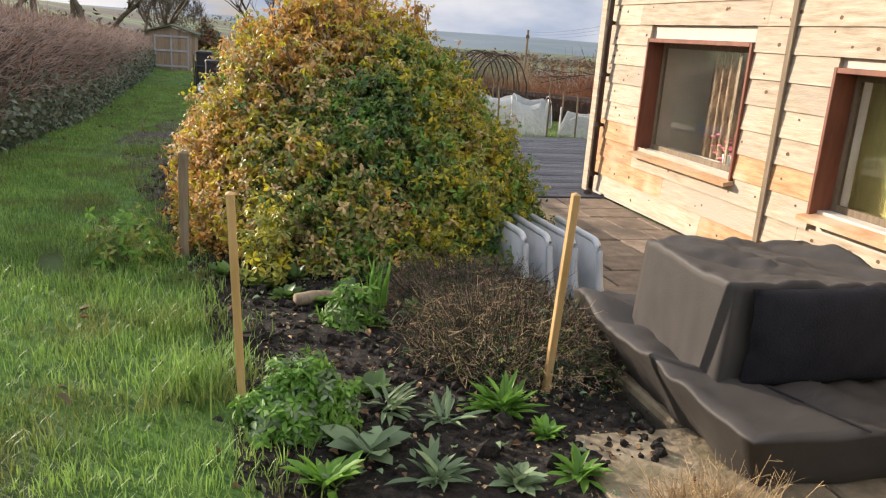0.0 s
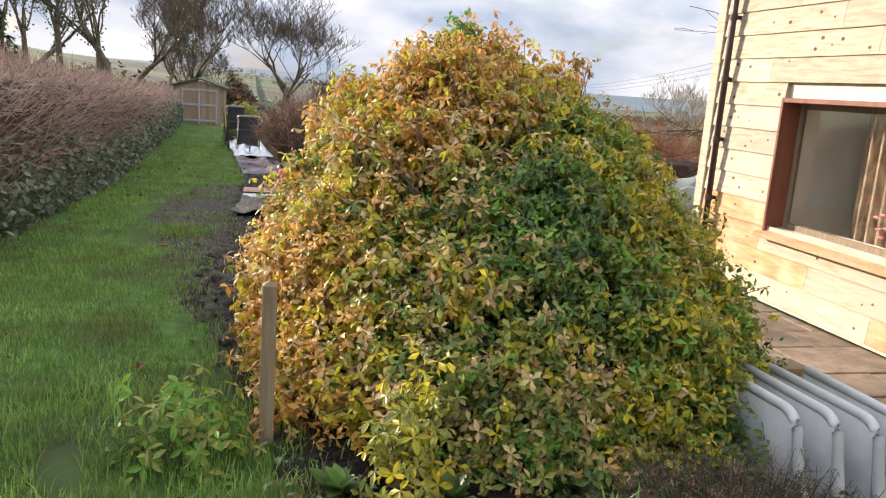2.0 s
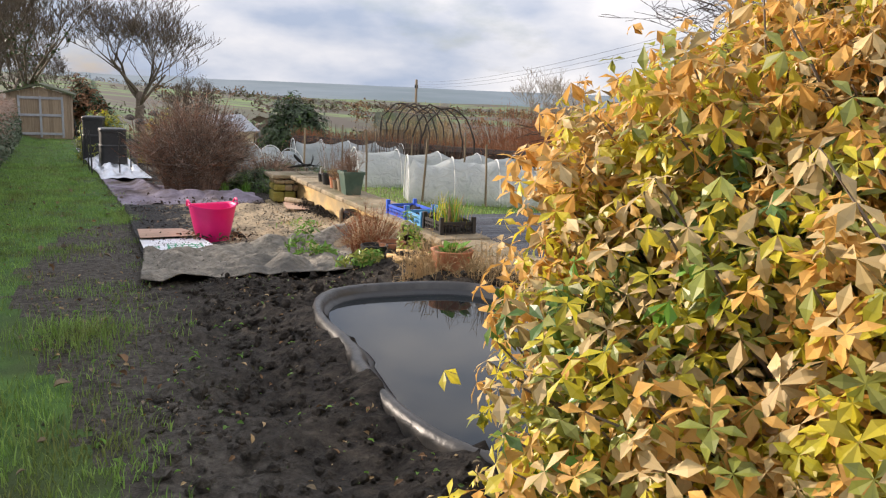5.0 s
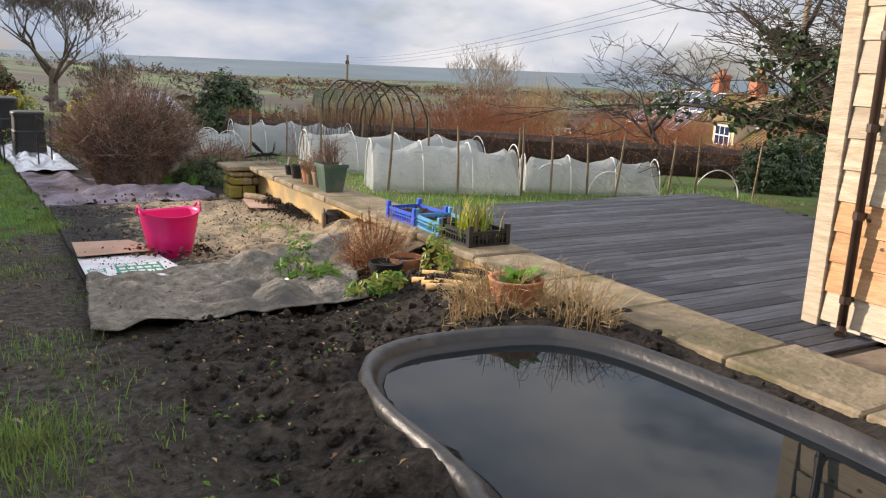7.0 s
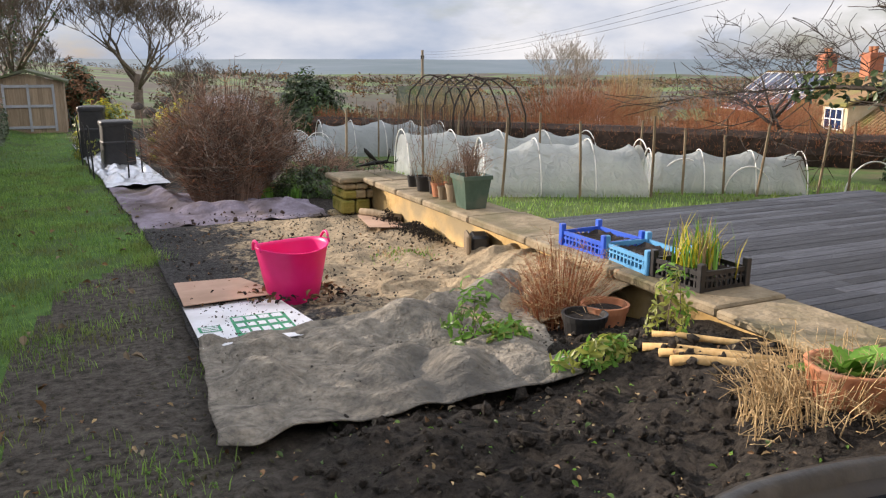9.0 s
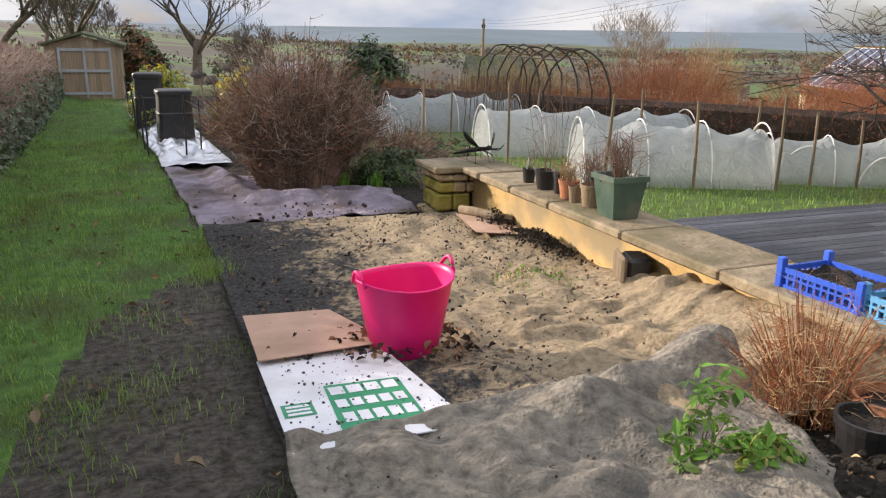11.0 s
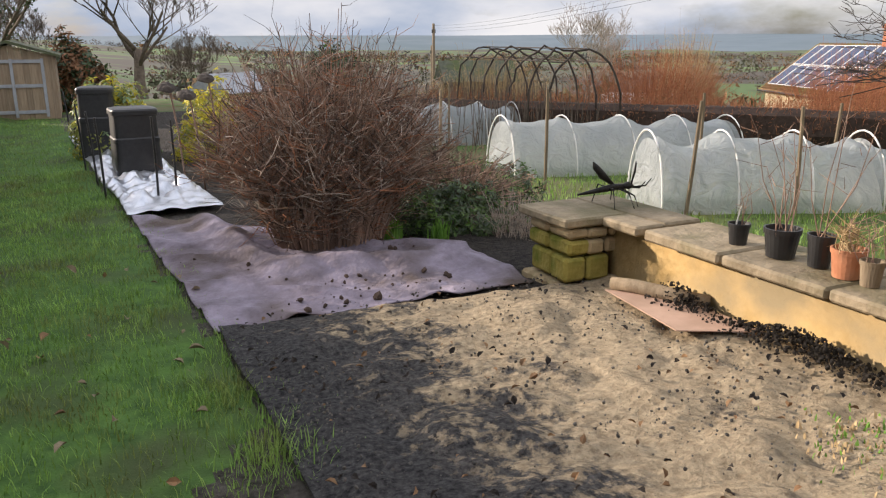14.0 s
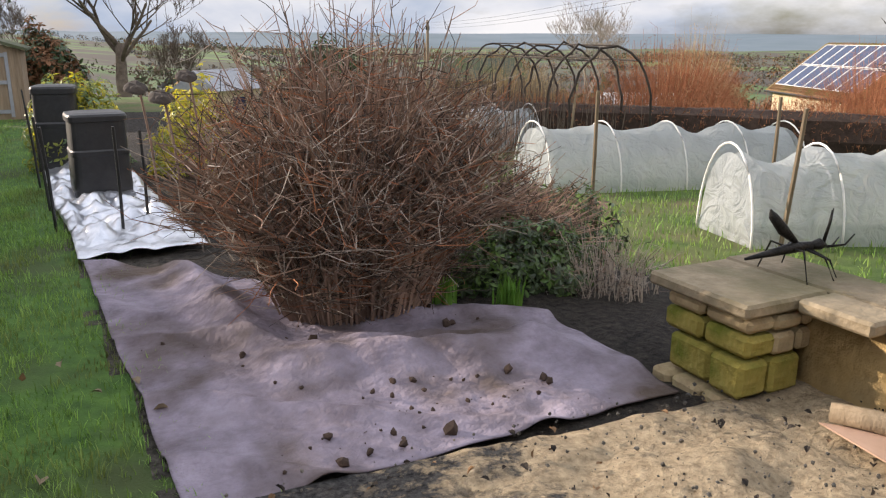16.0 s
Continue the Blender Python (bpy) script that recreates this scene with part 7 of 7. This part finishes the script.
def build_pot(x, y, r, h, m, label, twigs=0, th=0.3, seed=1, tm=None, z=CT, square=False):
    pot = thing("plant_pot", x, y, z, label, "plant pot", "pots on the wall")
    if square:
        g = Geo()
        for (a, b), (c, d) in (((r * 0.72, 0), (r, h)), ):
            g.add([(-a, -a, 0), (a, -a, 0), (a, a, 0), (-a, a, 0), (-c, -c, h), (c, -c, h), (c, c, h), (-c, c, h), (-c + 0.015, -c + 0.015, h), (c - 0.015, -c + 0.015, h), (c - 0.015, c - 0.015, h), (-c + 0.015, c - 0.015, h), (-a, -a, h * 0.85), (a, -a, h * 0.85), (a, a, h * 0.85), (-a, a, h * 0.85)],
                  [(3, 2, 1, 0), (0, 1, 5, 4), (1, 2, 6, 5), (2, 3, 7, 6), (3, 0, 4, 7), (4, 5, 9, 8), (5, 6, 10, 9), (6, 7, 11, 10), (7, 4, 8, 11), (8, 9, 13, 12), (9, 10, 14, 13), (10, 11, 15, 14), (11, 8, 12, 15)])
        g.box((-r - 0.008, -r - 0.008, h - 0.03), (-r + 0.012, r + 0.008, h + 0.004)).box((r - 0.012, -r - 0.008, h - 0.03), (r + 0.008, r + 0.008, h + 0.004)).box((-r + 0.012, -r - 0.008, h - 0.03), (r - 0.012, -r + 0.012, h + 0.004)).box((-r + 0.012, r - 0.012, h - 0.03), (r - 0.012, r + 0.008, h + 0.004))
        part("body", g, m, pot)
        part("compost", Geo().box((-r * 0.9, -r * 0.9, h * 0.8), (r * 0.9, r * 0.9, h * 0.88)), M_SOIL, pot)
    else:
        part("body", Geo().lathe([(0, 0), (r * 0.76, 0), (r * 0.94, h * 0.82), (r, h * 0.82), (r * 1.03, h), (r * 0.92, h), (r * 0.86, h * 0.8), (0, h * 0.8)], 22), m, pot, smooth=False)
        part("compost", Geo().lathe([(0, h * 0.84), (r * 0.5, h * 0.86), (r * 0.88, h * 0.82)], 16), M_SOIL, pot)
    if twigs:
        rng = np.random.default_rng(seed)
        P = np.stack([rng.normal(0, r * 0.35, twigs), rng.normal(0, r * 0.35, twigs), np.full(twigs, h * 0.82)], 1)
        Q = P + np.stack([rng.normal(0, th * 0.16, twigs), rng.normal(0, th * 0.16, twigs), rng.uniform(0.5, 1, twigs) * th], 1)
        out = [(*rods(P, Q, 0.0035, 0.0015, rng.normal(0, 0.02, (twigs, 3))), 0)]
        k = rng.integers(0, twigs, twigs * 3)
        f = rng.uniform(0.4, 1, twigs * 3)[:, None]
        S = P[k] * (1 - f) + Q[k] * f
        out.append((*rods(S, S + rng.normal(0, 1, S.shape) * 0.06 * [1, 1, 0.5] + [0, 0, 0.05], 0.002, 0.001), 0))
        V, F, S2 = merge(out)
        part("dry_growth", np_mesh("dry_growth", V, F, S2, [tm or M_TWIG]), None, pot, "bare dry stems")["kind"] = "stuff"
    return pot


build_pot(1.97, 13.42, 0.125, 0.27, M_GREENPOT, "tall square green glazed planter with dry stems", 60, 0.34, 1, square=True)
build_pot(1.97, 13.74, 0.085, 0.15, M_OLDPOST, "round brown pot with dry stems", 40, 0.26, 2)
build_pot(1.93, 13.9, 0.05, 0.11, M_OLDPOST, "small dull brown pot", 6, 0.2, 3)
build_pot(1.95, 14.03, 0.075, 0.13, M_TERRA, "small orange terracotta pot with dry grass", 30, 0.12, 4, M_STRAW)
build_pot(1.98, 14.2, 0.06, 0.15, M_BLACK, "black plastic nursery pot with tall bare stem", 5, 0.7, 5)
build_pot(1.96, 14.4, 0.085, 0.14, M_BLACK, "wide black plastic nursery pot with bare stems", 9, 0.5, 6)
build_pot(1.95, 14.66, 0.055, 0.11, M_BLACK, "small black nursery pot with one stem", 3, 0.3, 7)
single("plant_label", Geo().box((-0.012, -0.001, 0), (0.012, 0.001, 0.14)), M_WHITE, "white plastic plant label stuck in a pot", "label", at=pose(1.92, 14.66, CT + 0.06, 8, 4, 30))


def build_crate(x, y, w, d, h, m, label, rz, fill=True, tall=False):
    cr = thing("plastic_crate", x, y, CT, label, "crate", "crates on the wall", rz)
    part("base", Geo().box((-w / 2, -d / 2, 0), (w / 2, d / 2, 0.012)), m, cr)
    for sx, sy in ((0, -1), (0, 1), (-1, 0), (1, 0)):
        L = w if sx == 0 else d
        g = Geo()
        for z0, z1 in ((0, 0.02), (h * 0.5, h * 0.6), (h - 0.025, h)):
            g.box((-L / 2, -0.007, z0), (L / 2, 0.007, z1))
        n = int(L / 0.035)
        for i in range(n + 1):
            a = -L / 2 + (L - 0.012) * i / n
            g.box((a, -0.005, 0), (a + 0.012, 0.005, h))
        ob = part("side", g, m, cr)
        ob.matrix_basis = pose(sx * w / 2, sy * d / 2, 0, 0, 0, 0 if sx == 0 else 90)
    for sx in (-1, 1):
        for sy in (-1, 1):
            part("corner_post", Geo().box((sx * w / 2 - 0.018, sy * d / 2 - 0.018, 0), (sx * w / 2 + 0.018, sy * d / 2 + 0.018, h + 0.045), bevel=0.004), m, cr)
    if fill:
        rng = np.random.default_rng(int(x * 100 + y * 10))
        part("soil_fill", Geo().sheet(lambda u, v: (-w * 0.47 + w * 0.94 * u, -d * 0.47 + d * 0.94 * v, h * 0.7 + 0.03 * nz(u * 5, v * 5, 1, x)), 10, 10), M_SOIL, cr)
    return cr


build_crate(2.06, 11.72, 0.30, 0.42, 0.10, M_BLUE, "bright blue slatted plastic crate of dark soil", 4)
build_crate(2.08, 11.28, 0.30, 0.42, 0.10, M_BLUE2, "pale blue slatted plastic crate of soil and bottles", -3)
build_crate(2.10, 10.87, 0.32, 0.36, 0.11, M_BLACK, "black slatted plastic crate holding a pond plant", 2)


def build_reeds(x, y, z, n, h, m, label, seed, sx=0.07, name="reed_clump"):
    rng = np.random.default_rng(seed)
    V, F = blades(rng.normal(0, sx, n), rng.normal(0, sx, n), np.zeros(n), rng.uniform(0.4, 1, n) * h, rng.uniform(0.003, 0.007, n), 0.6, rng)
    single(name, np_mesh(name, V, F, rng.integers(0, len(m), len(F) // 3).repeat(3), m), None, label, "plant", at=pose(x, y, z))


build_reeds(2.12, 10.9, CT + 0.05, 170, 0.32, [M_FRESH, M_LEAFY, M_STRAW], "yellow-green grassy reed clump in a crate", 3)

# cracked terracotta planter with a leafy plant, dry stalks round it
pl = thing("terracotta_planter", 1.47, 9.42, 0.33, "cracked terracotta planter with a green leafy plant", "planter")
part("bowl", Geo().lathe([(0, 0), (0.10, 0), (0.135, 0.12), (0.15, 0.2), (0.155, 0.21), (0.13, 0.21), (0.12, 0.12), (0, 0.12)], 20), M_TERRA, pl, smooth=True)
part("soil_fill", Geo().lathe([(0, 0.175), (0.06, 0.18), (0.125, 0.165)], 16), M_SOIL, pl)
build_rosette_plant(1.47, 9.42, 26, 0.19, M_FRESH, "crinkled broad green leaves growing in a planter", 41, wide=1.7, name="primrose_plant").location.z = 0.48
build_twig_bush("straw_stalks", 1.42, 9.5, 0.32, 0.36, 0.30, 0.26, 260, "tangle of dry straw stalks round the planter", [M_STRAW], 84, 4, 0.6, 0.8, 0.0035)
build_twig_bush("straw_stalks", 1.66, 9.2, 0.36, 0.28, 0.35, 0.24, 150, "tangle of dry straw stalks by the pond", [M_STRAW], 85, 4, 0.6, 0.8, 0.003)
build_twig_bush("dry_fern", 1.5, 11.3, 0.08, 0.34, 0.28, 0.5, 230, "dry orange-brown fern-like plant in black pots", [M_RUST, M_STRAW, M_STRAW], 86, 5, 0.3, 0.5, 0.003)
build_pot(1.62, 11.05, 0.13, 0.2, M_TERRA, "old terracotta pot standing on the soil", 0, z=0.08)
build_pot(1.42, 10.95, 0.12, 0.19, M_BLACK, "black plastic pot standing on the soil", 0, z=0.09)
leaf_mass("weed_clump", 0.95, 10.95, 0.18, 0.13, 0.12, 0.12, 130, 0.05, [M_FRESH, M_LEAFO], "green weed growing through the mat", 91, [0.7, 0.3])
leaf_mass("bramble_shoot", 0.8, 11.05, 0.17, 0.16, 0.06, 0.34, 40, 0.06, [M_FRESH, M_LEAFG], "thin upright green bramble shoot", 92, [0.6, 0.4])
leaf_mass("bramble_shoot", 1.55, 10.45, 0.28, 0.12, 0.10, 0.42, 50, 0.05, [M_LEAFO, M_FRESH], "thin upright green leafy shoot", 93, [0.6, 0.4])
leaf_mass("weed_clump", 1.2, 10.45, 0.24, 0.25, 0.10, 0.10, 130, 0.05, [M_LEAFO, M_FRESH], "low trailing green weeds on the soil", 94, [0.6, 0.4])
build_reeds(1.35, 13.35, 0.06, 320, 0.035, [M_STRAW, M_FRESH], "patch of yellowing moss and grass on the mat", 8, 0.12, "grass_tuft")
# split logs
for i, (x, y, L, r, rz) in enumerate(((1.52, 10.2, 0.5, 0.022, -38), (1.56, 10.12, 0.52, 0.022, -34), (1.5, 10.05, 0.42, 0.026, -31), (1.62, 10.26, 0.5, 0.016, -42))):
    build_log(x, y, L, r, rz, M_STAKE, "pale split wooden pole lying by the wall", "split_pole", 0.285 + 0.03 * (i == 3))

# black plastic box against the wall
bx = thing("plastic_box", 1.80, 12.95, 0.13, "upturned dark grey plastic box against the wall", "box", rz=-20)
part("body", Geo().box((-0.06, -0.11, 0), (0.08, 0.11, 0.15), bevel=0.02), M_BLACK, bx)
part("lid", Geo().box((-0.10, -0.12, 0.0), (-0.064, 0.12, 0.16), bevel=0.015), M_OLDPOST, bx, "muddy grey lid")
flat_sheet("corrugated_card", [(1.45, 14.5), (1.8, 14.3), (1.83, 14.9), (1.55, 15.2)], 0.10, M_CARD, "pale brown corrugated cardboard by the wall")


# ---- barrel on posts, sunflower heads, foil edge rods ----
def build_bin(x, y, w, h, label, rz):
    """A square plastic bin with rounded corners, tapering upwards, under an overhanging lid."""
    z = bed_level(y) + 0.04
    b = thing("compost_bin", x, y, z, label, "compost bin", "plastic bins", rz)

    def ring(k, z):
        return [(k * w / 2 * math.copysign(abs(math.cos(a)) ** 0.28, math.cos(a)), k * w / 2 * math.copysign(abs(math.sin(a)) ** 0.28, math.sin(a)), z) for a in [2 * math.pi * (i + 0.5) / 32 for i in range(32)]]

    def skin(rows):
        g = Geo()
        g.v = [p for k, z in rows for p in ring(k, z)]
        g.f = [(i * 32 + j, i * 32 + (j + 1) % 32, (i + 1) * 32 + (j + 1) % 32, (i + 1) * 32 + j) for i in range(len(rows) - 1) for j in range(32)] + [tuple((len(rows) - 1) * 32 + j for j in range(32))]
        g.m = [0] * len(g.f)
        return g

    part("body", skin([(1.0, 0), (0.98, h * 0.1), (1.0, h * 0.12), (0.97, h * 0.5), (0.99, h * 0.52), (0.99, h * 0.56), (0.95, h * 0.58), (0.93, h * 0.9)]), M_BLACK, b, smooth=False)
    part("lid", skin([(0.96, h * 0.9), (1.0, h * 0.905), (1.0, h * 0.96), (0.96, h * 0.985), (0.7, h), (0.02, h)]), M_BLACK, b, "overhanging black lid")


build_bin(-0.46, 21.3, 0.50, 0.76, "square black plastic compost bin among iron rods", 4)
build_bin(-0.78, 23.2, 0.45, 0.92, "second black plastic compost bin behind the first", -6)
for i, (x, y, h) in enumerate(((-0.40, 19.6, 0.82), (-0.85, 20.0, 0.8), (-0.2, 19.9, 0.75), (-0.9, 20.9, 0.8), (-1.0, 22.2, 0.8), (-1.05, 23.4, 0.85), (-1.1, 24.6, 0.8), (-1.15, 25.6, 0.8))):
    build_stake(x, y, h, 0.012, M_BLACK, "thin dark iron rod along the lawn edge", (random.uniform(-5, 5), random.uniform(-5, 5)), "iron_rod", "edge rods")
for x, y, h in ((-0.17, 20.30, 1.04), (-0.02, 20.00, 0.98), (0.26, 20.60, 1.11)):
    sf = thing("sunflower", x, y, -0.1, "dead brown sunflower with a drooping seed head", "plant", "dead sunflowers")
    part("stalk", Geo().tube([(0.12, 0.05, 0), (0.08, 0.03, h * 0.6), (0.03, 0.0, h - 0.02), (0.0, -0.03, h + 0.03)], 0.010, 6), M_TWIG, sf, smooth=True)
    head = Geo().lathe([(0, 0.025), (0.05, 0.02), (0.085, 0.005), (0.095, -0.012), (0.06, -0.03), (0, -0.035)], 14)
    head.v = [tuple(Matrix.Rotation(0.5, 3, "X") @ Vector(((1 + 0.15 * nz(a * 20, b * 20, 1)) * a, b, c + 0.02 * nz(a * 30, b * 30, 1, 3)))) for a, b, c in head.v]
    head.v = [(a, b - 0.04, c + h + 0.01) for a, b, c in head.v]
    part("seed_head", head, M_DARKBARK, sf, "round dark seed head")


# ---- insect sculpture on the pier ----
def build_insect():
    g = Geo()
    g.tube([(-0.30, 0.05, 0.10), (-0.14, 0.02, 0.13), (0.0, 0.0, 0.155), (0.10, -0.02, 0.16)], [0.008, 0.022, 0.032, 0.026], 10)
    g.tube([(0.10, -0.02, 0.16), (0.15, -0.03, 0.17), (0.19, -0.04, 0.16)], [0.022, 0.035, 0.012], 10)
    g.tube([(0.02, 0, 0.175), (-0.08, 0.02, 0.26), (-0.15, 0.03, 0.34), (-0.17, 0.035, 0.38)], [0.012, 0.035, 0.028, 0.006], 8)
    for p in (((0.17, -0.04, 0.17), (0.19, -0.05, 0.30), (0.2, -0.05, 0.38)), ((0.17, -0.03, 0.17), (0.215, -0.02, 0.28), (0.225, -0.02, 0.36)), ((0.18, -0.06, 0.16), (0.28, -0.09, 0.17), (0.33, -0.1, 0.23)), ((0.18, -0.02, 0.15), (0.30, 0.02, 0.13), (0.36, 0.03, 0.18)),
              ((0.05, -0.03, 0.15), (0.09, -0.14, 0.12), (0.11, -0.2, 0.0)), ((0.05, 0.03, 0.15), (0.10, 0.14, 0.14), (0.12, 0.2, 0.0)), ((-0.02, -0.03, 0.15), (-0.06, -0.13, 0.17), (-0.08, -0.2, 0.0)), ((-0.02, 0.03, 0.15), (-0.06, 0.12, 0.17), (-0.08, 0.18, 0.0)), ((0.08, -0.02, 0.15), (0.17, -0.1, 0.09), (0.18, -0.15, 0.0))):
        g.tube(p, [0.008, 0.007, 0.004], 5)
    single("insect_sculpture", g, M_METAL, "black iron insect sculpture standing on the pier", "sculpture", at=pose(1.95, 15.72, CT + 0.002, 0, 0, -5) @ Matrix.Scale(0.72, 4), smooth=True)


build_insect()


# ---- fallen leaves, soil crumbs and clods on the fabrics ----
def litter(name, n, box, size, mats, label, seed, lift=0.03, cat="leaf litter"):
    rng = np.random.default_rng(seed)
    x, y = rng.uniform(box[0], box[1], n), rng.uniform(box[2], box[3], n)
    w = np.array([nz(a, b, 1.6, seed) for a, b in zip(x, y)])
    k = w > rng.uniform(-0.5, 0.5, n)
    x, y = x[k], y[k]
    z = np.array([bed_level(b) + lift for b in y])
    m = len(x)
    R = frames_for(rng.normal(0, 0.5, (m, 3)) + [0, 0, 1], rng.uniform(0, 6.3, m), size * rng.uniform(0.4, 1.4, m))
    V, F = scatter([(a, b * 1.8, c * 4 + 0.3 * a * a) for a, b, c in LEAF_V], LEAF_F, R, np.stack([x, y, z], 1))
    single(name, np_mesh(name, V, F, rng.integers(0, len(mats), m).repeat(len(LEAF_F)), mats), None, label, cat, kind="stuff")


litter("fallen_leaves", 900, (-0.4, 1.7, 12.0, 15.6), 0.032, [M_LEAFDEAD, M_SOIL, M_SOIL], "scattered dark dead leaves on the matting", 5, 0.085)
litter("lawn_leaves", 240, (-2.2, -0.5, 2, 18), 0.06, [M_LEAFDEAD, M_OLDPOST], "scattered dead leaves lying on the lawn", 6, 0.03)
litter("tub_leaves", 320, (-0.08, 0.55, 12.2, 12.75), 0.042, [M_LEAFDEAD, M_SOIL], "dark leaf mould spilled round the tub", 7, 0.094)
litter("bed_leaves", 900, (-0.3, 1.7, 2.0, 4.6), 0.035, [M_LEAFDEAD, M_SOIL, M_GREY_LEAF], "dead leaves and crumbs on the flower bed", 8, 0.02)


def crumbs(name, n, box, s0, s1, m, label, seed, lift, blob=None):
    rng = np.random.default_rng(seed)
    if blob:
        x, y = rng.normal(blob[0], blob[2], n), rng.normal(blob[1], blob[3], n)
    else:
        x, y = rng.uniform(box[0], box[1], n), rng.uniform(box[2], box[3], n)
        k = np.array([nz(a, b, 1.4, seed) for a, b in zip(x, y)]) > rng.uniform(-0.35, 0.6, n)
        x, y = x[k], y[k]
    ico = bmesh.new()
    bmesh.ops.create_icosphere(ico, subdivisions=1, radius=1)
    tv = np.array([p.co[:] for p in ico.verts]) * rng.uniform(0.6, 1.3, (len(ico.verts), 1)) * [1, 1, 0.7]
    tf = [[p.index for p in q.verts] for q in ico.faces]
    ico.free()
    s = s0 + (s1 - s0) * rng.random(len(x)) ** 3
    hump = np.exp(-((x - blob[0]) / blob[2]) ** 2 / 2 - ((y - blob[1]) / blob[3]) ** 2 / 2) * 0.1 if blob else 0
    R = frames_for(rng.normal(0, 1, (len(x), 3)), rng.uniform(0, 6, len(x)), s)
    V, F = scatter(tv, tf, R, np.stack([x, y, np.array([ground_z(a, b) if lift == 0 else bed_level(b) for a, b in zip(x, y)]) + lift + hump * rng.random(len(x))], 1))
    single(name, np_mesh(name, V, F, 0, [m]), None, label, "soil", kind="stuff")


crumbs("soil_crumbs", 9000, (-0.42, 1.75, 10.6, 15.7), 0.002, 0.010, M_DARKMAT, "dark soil crumbs strewn over the matting", 11, 0.078)
crumbs("fabric_crumbs", 420, (-0.5, 1.3, 15.75, 17.2), 0.003, 0.034, M_HEDGECORE, "clods and husks lying on the mauve fabric", 12, 0.045)
crumbs("wall_soil_heap", 1500, None, 0.003, 0.013, M_BED, "small heap of dark soil against the wall", 13, 0.1, (1.76, 14.05, 0.05, 0.22))
crumbs("wall_soil_heap", 600, None, 0.004, 0.016, M_BED, "small heap of dark soil against the wall", 14, 0.1, (1.76, 14.85, 0.05, 0.15))
crumbs("lawn_edge_soil", 5200, (-1.15, -0.38, 7.5, 14), 0.002, 0.014, M_MUD, "trodden mud crumbs beside the lawn", 15, 0.0)


# dark greenery behind the shrub and beside the pier
leaf_mass("dark_foliage", 1.65, 17.5, -0.12, 0.55, 0.45, 0.40, 1500, 0.05, [M_IVY, M_LEAFG], "low dark green foliage under bare stems", 101, [0.7, 0.3])
leaf_mass("dark_foliage", 2.35, 18.6, -0.3, 0.85, 0.7, 0.55, 1700, 0.06, [M_IVY, M_LEAFG, M_TWIG], "low dark green foliage beside the plot", 102, [0.5, 0.3, 0.2])
build_twig_bush("pruned_stems", 2.1, 17.2, -0.12, 0.5, 0.35, 0.3, 160, "tangle of pale cut stems on dark soil", [M_PALEBARK, M_TWIG, M_DARKBARK], 103, 4, 0.5, 0.8, 0.004)


def debris(name, n, box, size, mats, label, seed):
    """Pale chips, stones and dry bits lying on the dug soil."""
    rng = np.random.default_rng(seed)
    x, y = rng.uniform(box[0], box[1], n), rng.uniform(box[2], box[3], n)
    k = np.array([a > lawn_edge(b) and not in_pond(a, b, 0.1) for a, b in zip(x, y)])
    x, y = x[k], y[k]
    z = np.array([ground_z(a, b) for a, b in zip(x, y)])
    m = len(x)
    R = frames_for(rng.normal(0, 0.6, (m, 3)) + [0, 0, 1], rng.uniform(0, 6.3, m), size * (0.3 + 1.2 * rng.random(m) ** 2))
    V, F = scatter([(a, b * 1.5, c * 3) for a, b, c in LEAF_V], LEAF_F, R, np.stack([x, y, z + 0.008], 1))
    single(name, np_mesh(name, V, F, rng.integers(0, len(mats), m).repeat(len(LEAF_F)), mats), None, label, "debris", kind="stuff")


debris("soil_debris", 2600, (-1.3, 1.7, 5.6, 11.2), 0.026, [M_STRAW, M_COPE, M_LEAFDEAD, M_LEAFDEAD, M_MUD], "pale chips, small stones and dry bits on dug soil", 31)
debris("bed_debris", 1600, (-0.3, 1.4, 1.8, 4.6), 0.026, [M_STRAW, M_COPE, M_LEAFDEAD, M_GREY_LEAF], "pale stones and dry leaf bits on the flower bed", 32)
debris("seedling_weeds", 900, (-1.2, 1.3, 5.6, 10.6), 0.03, [M_LEAFG, M_FRESH], "tiny green seedling weeds on the soil", 33)
n = 9000
wx, wy = RNG.uniform(-1.45, -0.35, n), RNG.uniform(6.5, 14.2, n)
wk = np.array([nz(a, b, 1.9, 12) > -0.05 + 0.45 * RNG.random() for a, b in zip(wx, wy)])
wx, wy = wx[wk], wy[wk]
V, F = blades(wx, wy, np.array([ground_z(a, b) for a, b in zip(wx, wy)]) - 0.004, RNG.uniform(0.02, 0.06, len(wx)), RNG.uniform(0.0015, 0.003, len(wx)), 0.9)
single("mud_grass", np_mesh("mud_grass", V, F, 0, [M_BLADE]), None, "sparse trodden grass growing through the mud", "grass", kind="stuff")
